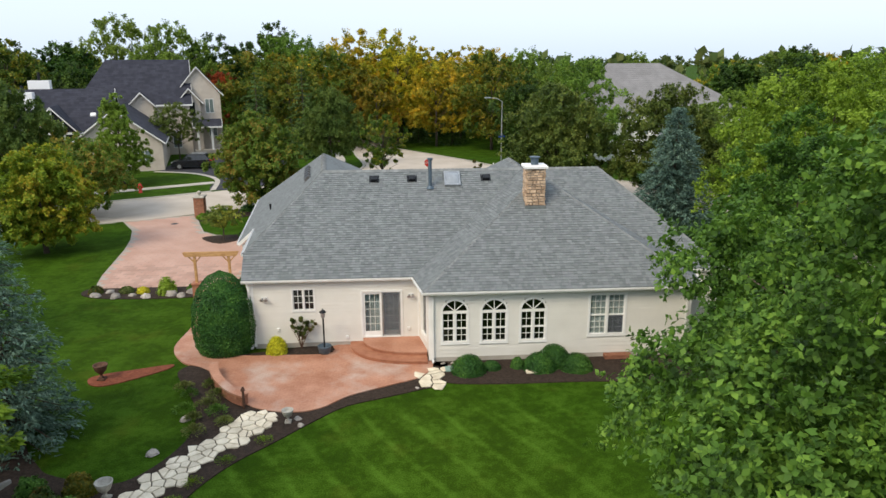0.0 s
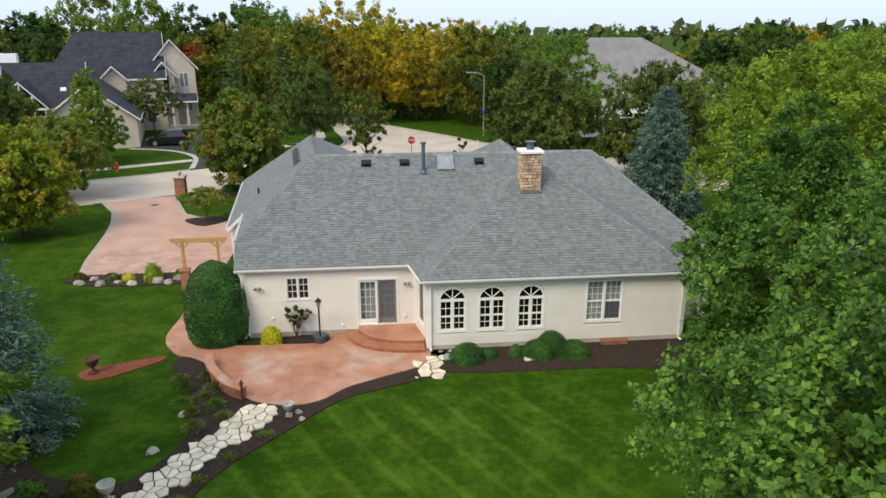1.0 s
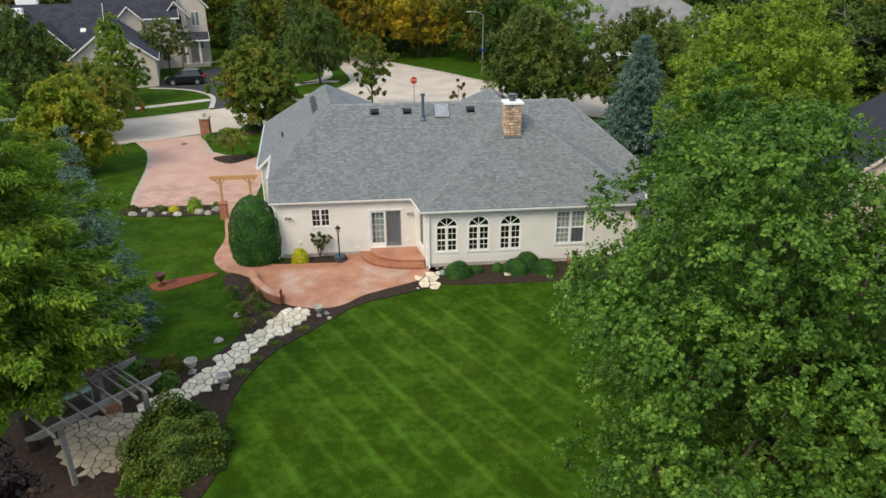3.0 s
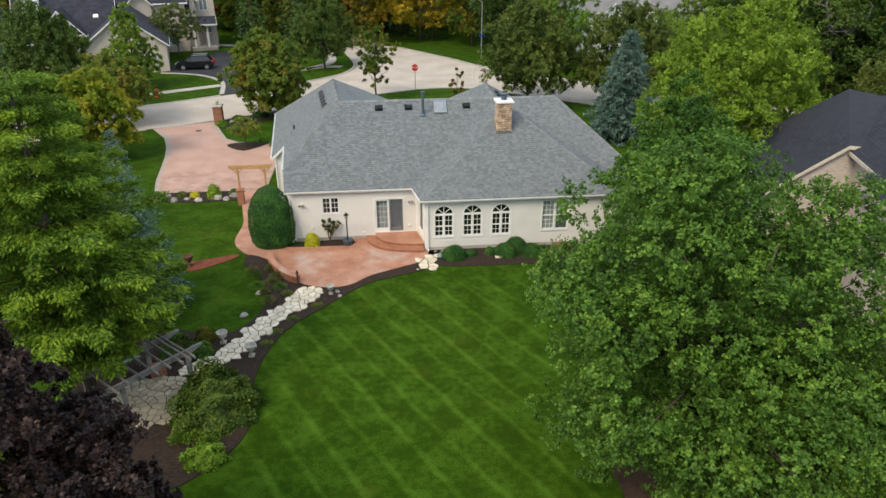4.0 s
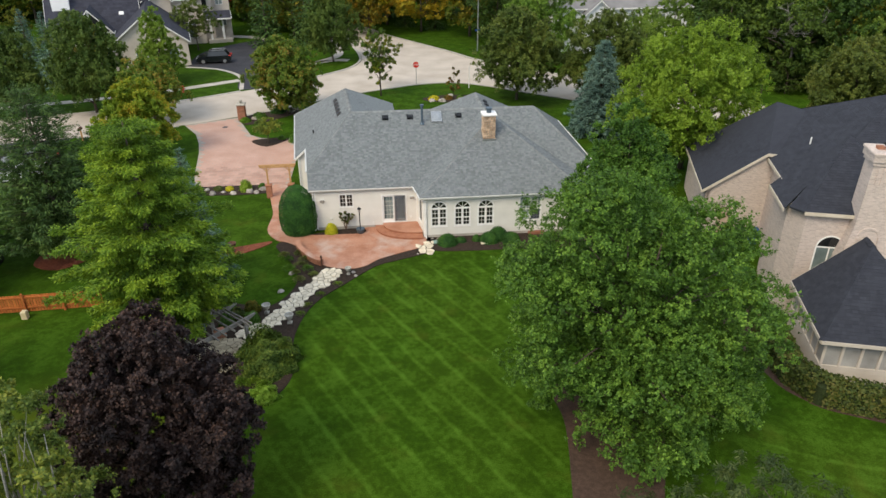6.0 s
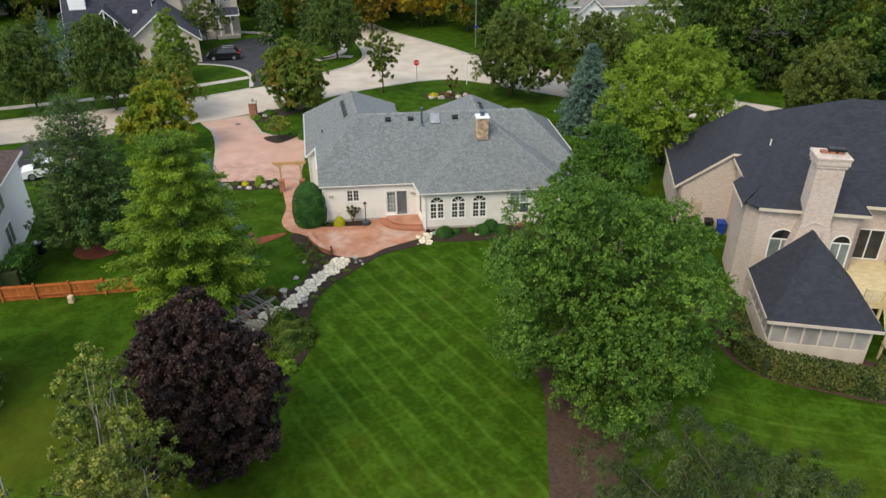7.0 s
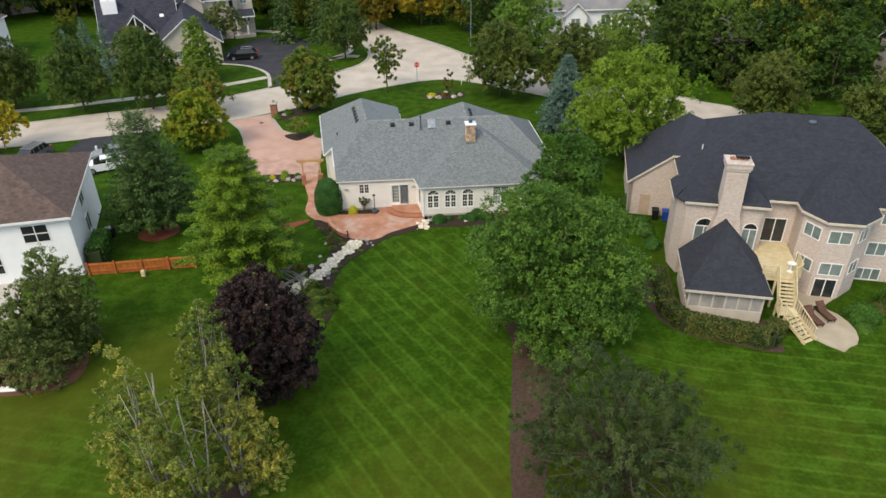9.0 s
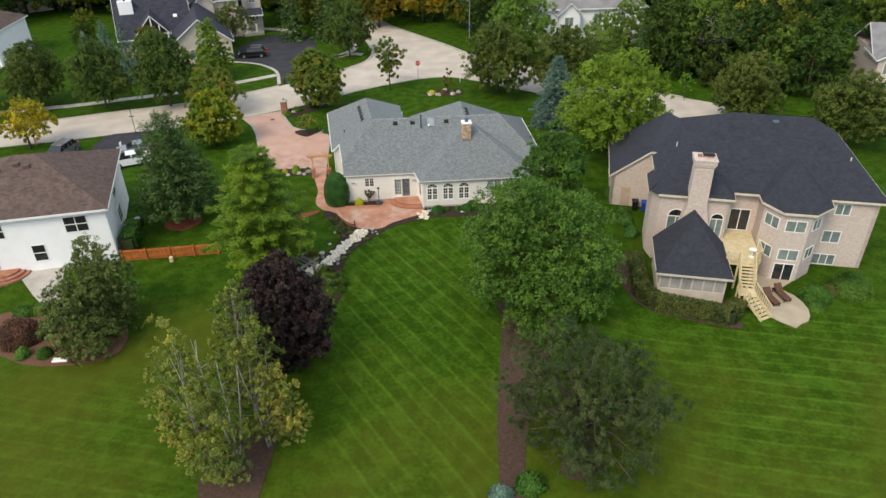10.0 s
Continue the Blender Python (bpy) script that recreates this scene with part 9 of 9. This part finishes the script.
broadleaf("autumn_tree", "green tree turning yellow beside the driveway", -24.1, 43.9, 2.7, 0.7, 6.5, ROUND, L_YGREEN, 130, 560, 0.16, 0.25, 26, inner=0.65)
broadleaf("autumn_tree", "small yellow and green tree at the kerb", -46.6, 45.4, 3.0, 1.3, 5.8, ROUND, L_YELLOW, 80, 280, 0.16, 0.22, 27)
broadleaf("street_tree", "red-tipped rounded street maple", -12.5, 55.7, 3.1, 0.9, 7.5, ROUND, L_MIXGREEN, 130, 540, 0.17, 0.25, 28, trunk=0.13, inner=0.6)
walk_slab("pavement", [(-11.5, 79.6), (-8.6, 83.8), (-8.9, 90), (-10.5, 97)], 1.2, "concrete sidewalk along the side street")
broadleaf("street_tree", "thin yellowing tree with bare grey twigs", -2.6, 61.8, 2.5, 1.3, 7.0, VASE, L_MIXED, 70, 130, 0.18, 0.22, 29, trunk=0.1, inner=0.3, limb_count=50)
round_tree = broadleaf("street_tree", "dense round-headed dark green street tree", 12.6, 58.4, 4.2, 1.5, 9.5, [(0, 0.55), (0.12, 0.9), (0.35, 1.0), (0.6, 0.85), (0.85, 0.48), (1, 0.08)], L_DULL, 140, 520, 0.18, 0.24, 30, trunk=0.16, group="round street trees")
for x, y, s, sz, a in ((21.6, 55.3, 0.86, 1.0, 70), (42.0, 43.7, 0.92, 0.9, 130), (51.0, 35.6, 0.9, 0.86, 200), (-33.2, 58.6, 0.86, 1.05, 40), (-42.0, 59.0, 0.74, 0.94, 250), (-51.4, 60.9, 0.82, 0.9, 160), (-60.5, 58.8, 0.8, 0.85, 20), (-9.0, 80.2, 0.72, 0.92, 300), (-70, 57, 0.85, 0.9, 80)):
    copy_thing(round_tree, pose(x, y, 0, 0, 0, a) @ Matrix.Diagonal((s, s, sz, 1)))
broadleaf("light_tree", "airy light green tree before the far house", -29.2, 70.6, 2.7, 1.0, 8.9, [(0, 0.7), (0.2, 1.0), (0.5, 0.75), (0.8, 0.4), (1, 0.06)], L_AIRY, 120, 420, 0.15, 0.22, 35)
broadleaf("red_maple", "small tree tinged red and green", -26.1, 55.0, 3.3, 0.8, 6.0, ROUND, L_MIXGREEN, 90, 400, 0.18, 0.25, 36)
conifer_blue = conifer("blue_spruce", "tall blue-grey spruce by the far lawn", -42.0, 71.0, 2.6, 0.2, 9.0, L_BLUE, 22, 11, 12, 0.42, 0.2, 0.02, 0.8, 37, group="far blue spruces")
copy_thing(conifer_blue, pose(-45.6, 73.6, 0, 0, 0, 80))
copy_thing(conifer_blue, pose(-49.0, 74.5, 0, 0, 0, 150) @ Matrix.Diagonal((0.8, 0.8, 0.8, 1)))

# woods behind: a few kinds, repeated at other turns and sizes
kinds = [broadleaf("wood_tree", "tall green woodland tree beyond the street", 49.0, 80.0, 4.6, 0.4, 11.5, ROUND, L_WOODS, 80, 260, 0.28, 0.27, 61, group="woodland trees", trunk=0.2),
         broadleaf("wood_tree", "yellow autumn woodland tree beyond the street", -4.0, 112.0, 4.8, 1.6, 13.0, ROUND, L_YELLOW, 80, 260, 0.28, 0.27, 62, group="yellow woodland trees", trunk=0.2),
         broadleaf("wood_tree", "tall woodland tree turning yellow", 12.0, 96.0, 4.8, 1.6, 12.5, ROUND, L_MIXED, 80, 260, 0.28, 0.27, 63, group="turning woodland trees", trunk=0.2),
         broadleaf("wood_tree", "dull dark green woodland tree", 42.0, 72.0, 4.2, 0.3, 9.5, ROUND, L_WOODS, 80, 260, 0.28, 0.27, 64, group="dull woodland trees", trunk=0.2),
         conifer("wood_spruce", "dark green pointed woodland spruce", -13.5, 92.0, 3.4, 0.3, 11.5, L_SPRUCE, 20, 8, 10, 0.7, 0.2, 0.02, 0.75, 65, group="woodland spruces", tuft=3),
         broadleaf("wood_tree", "bright orange autumn woodland tree", -7.5, 106.0, 4.0, 1.6, 10.5, ROUND, L_ORANGE, 75, 260, 0.28, 0.27, 66, group="orange woodland trees", trunk=0.2),
         broadleaf("wood_tree", "scarlet autumn tree among woods", -34.0, 128.0, 3.6, 1.6, 11.0, ROUND, L_SCARLET, 60, 240, 0.26, 0.24, 67, group="scarlet woodland trees", trunk=0.2),
         broadleaf("wood_tree", "light yellow-green tree beyond the street", 19.6, 77.0, 4.8, 1.0, 11.5, ROUND, L_LIMEDULL, 90, 320, 0.24, 0.27, 68, group="light green woodland trees", trunk=0.2)]
r = random.Random(12)


def wood(k, x, y, s=1.0):
    s *= r.uniform(0.9, 1.1)
    copy_thing(kinds[k], pose(x, y, 0, 0, 0, r.random() * 360) @ Matrix.Diagonal((s, s, s * r.uniform(0.92, 1.08), 1)))


for k, x, y, s in ((4, -19.5, 92, 0.95), (4, -12.5, 90, 0.8), (2, -16, 98, 1.0), (1, -9, 118, 1.22), (1, 3, 118, 1.22), (1, -1, 108, 1.1), (1, 9, 112, 1.2), (1, 4.5, 101, 1.0), (2, 16, 104, 0.95), (7, 20, 92, 1.0), (7, 24.5, 96, 0.85), (4, 2, 106, 0.7),
                   (4, 7, 103, 0.7), (0, 15, 88, 0.8), (7, 37, 76, 0.72), (7, 31.5, 72, 0.62), (7, 27.8, 61.5, 0.62), (0, 40, 66, 0.9), (4, 35, 64, 0.8), (3, 45, 60, 0.95), (0, 50, 58, 1.0), (2, 53, 62, 1.05), (3, 48, 68, 1.1), (0, 57, 66, 1.1),
                   (2, -20, 108, 1.0), (2, -24, 114, 1.0), (0, -20, 103, 0.8), (5, -4, 98.5, 0.75), (3, -38, 100, 1.0), (3, -45, 96, 1.0), (0, -50, 112, 1.05), (3, -56, 116, 1.0), (2, -57.5, 97, 0.42), (3, -56.5, 92.5, 0.36), (5, -40.5, 79, 0.55), (0, -34, 135, 1.35), (0, -44, 128, 1.3), (3, -55, 122, 1.3), (2, -64, 118, 1.3), (0, -26, 140, 1.4), (2, -13, 108, 1.05), (1, -17, 113, 1.0), (1, 14, 116, 1.15), (7, 19, 112, 1.1), (7, -15, 116, 1.1), (7, -19, 120, 1.25), (7, -38, 120, 1.4), (0, -70, 122, 1.5), (2, -78, 120, 1.45), (0, -88, 118, 1.45), (7, -50, 130, 1.5), (3, -60, 128, 1.55), (0, -82, 108, 1.2), (6, -30, 118, 0.9), (6, -33, 124, 1.0),
                   (3, 55, 52, 0.85), (0, 58, 56, 0.95), (7, 52, 56, 0.75), (4, 39.5, 71.8, 0.9), (3, 46, 60.5, 0.8), (0, 51, 61, 0.9), (3, 43.6, 57.4, 0.4), (3, 46.6, 56.4, 0.36), (0, 40.2, 60.8, 0.3), (3, 41.5, 64, 0.62), (7, 45, 65.5, 0.85), (3, 38.5, 66.5, 0.5)):
    wood(k, x, y, s)
for i in range(85):
    x = r.uniform(-95, 120)
    y = 112 + r.random() * 75 + 0.1 * abs(x)
    wood(r.choice((0, 0, 7, 2, 7, 3, 1, 4)), x, y, r.uniform(0.75, 0.98))
for i in range(34):
    wood(r.choice((0, 0, 3, 7, 3)), r.uniform(50, 110), r.uniform(72, 118), r.uniform(0.9, 1.15))
for i in range(16):
    wood(r.choice((0, 3, 3)), r.uniform(-115, -62), r.uniform(118, 142), r.uniform(0.9, 1.1))


def far_woods():
    """Wooded land out to the horizon: leafy clumps, one sheet of stuff."""
    rr = np.random.default_rng(77)
    n = 2600
    y = 185 + 1900 * rr.random(n) ** 2.2
    x = (rr.random(n) * 2 - 1) * (90 + 0.95 * y)
    c = np.stack([x, y, 3.5 + 4 * rr.random(n) + 0.002 * y], 1)
    verts = clump_leaves(c, 5.0 + 3.5 * rr.random(n) + 0.004 * y, 26, 3.2, seed=5, aspect=0.7)
    return tagged(linked("far_woods", card_mesh("far_woods", verts, L_FAR)), "distant wooded land to the horizon", "woods", kind="stuff")


L_FAR = leaf_material("far_leaves", ((0.028, 0.050, 0.020), (0.055, 0.082, 0.030), (0.11, 0.12, 0.04)), 0.02, 0.3)
far_woods()

dead = Shape()
rd = random.Random(3)
b = Vector((44.6, 59.6, 0))
fork = b + Vector((0.2, 0, 4.4))
dead.tube([b, b + Vector((0.1, 0, 2.4)), fork], [0.26, 0.2, 0.15], 7)
for k in range(11):
    w = 2 * PI * k / 11 + rd.uniform(-0.2, 0.2)
    e_ = fork + Vector((math.cos(w) * rd.uniform(2.2, 3.4), math.sin(w) * rd.uniform(2.0, 3.0), rd.uniform(1.4, 5.4)))
    m_ = fork.lerp(e_, 0.5) + Vector((rd.uniform(-0.4, 0.4), rd.uniform(-0.4, 0.4), rd.uniform(-0.2, 0.6)))
    dead.tube([fork, m_, e_], [0.12, 0.07, 0.02], 5)
    for _ in range(9):
        q = m_.lerp(e_, rd.random())
        t_ = q + Vector((rd.uniform(-1.3, 1.3), rd.uniform(-1.3, 1.3), rd.uniform(-0.3, 1.1)))
        dead.tube([q, q.lerp(t_, 0.5) + Vector((0, 0, rd.uniform(-0.15, 0.2))), t_], [0.04, 0.028, 0.01], 4)
        for _ in range(3):
            f_ = q.lerp(t_, rd.uniform(0.4, 1))
            dead.tube([f_, f_ + Vector((rd.uniform(-0.7, 0.7), rd.uniform(-0.7, 0.7), rd.uniform(-0.2, 0.6)))], [0.018, 0.006], 3)
tagged(made("bare_tree", dead, material("dead_grey_bark", (0.10, 0.095, 0.085), (0.22, 0.21, 0.19), 4, 0.95, 0.5, 30)), "bare grey dead tree at the wood's edge", "tree")

# ---------------------------------------------------------------- driveway pavers, the nearest single
paver = Shape().chamfer_box(-0.29, 0.29, -0.19, 0.19, 0.0, 0.03, 0.012)
pm = bpy.data.meshes.new("paver")
pm.from_pydata(paver.v, [], paver.f)
pm.materials.append(M_DRIVE)
rest = Shape()
count = 0
j = 0
y = 35.3
while y < 55.5:
    x = -23.5 + (0.3 if j % 2 else 0.0)
    while x < -10:
        if all(inside((x + dx, y + dy), DRIVE) for dx, dy in ((-0.28, -0.18), (0.28, -0.18), (0.28, 0.18), (-0.28, 0.18))):
            if y < 40.3 and count < 300:
                ob = linked("paver", pm, drive)
                ob.matrix_basis = pose(x, y, 0.012)
                count += 1
            else:
                rest.chamfer_box(x - 0.29, x + 0.29, y - 0.19, y + 0.19, 0.012, 0.042, 0.012)
        x += 0.6
    y += 0.4
    j += 1
tagged(made("pavers", rest, M_DRIVE, drive), kind="stuff")
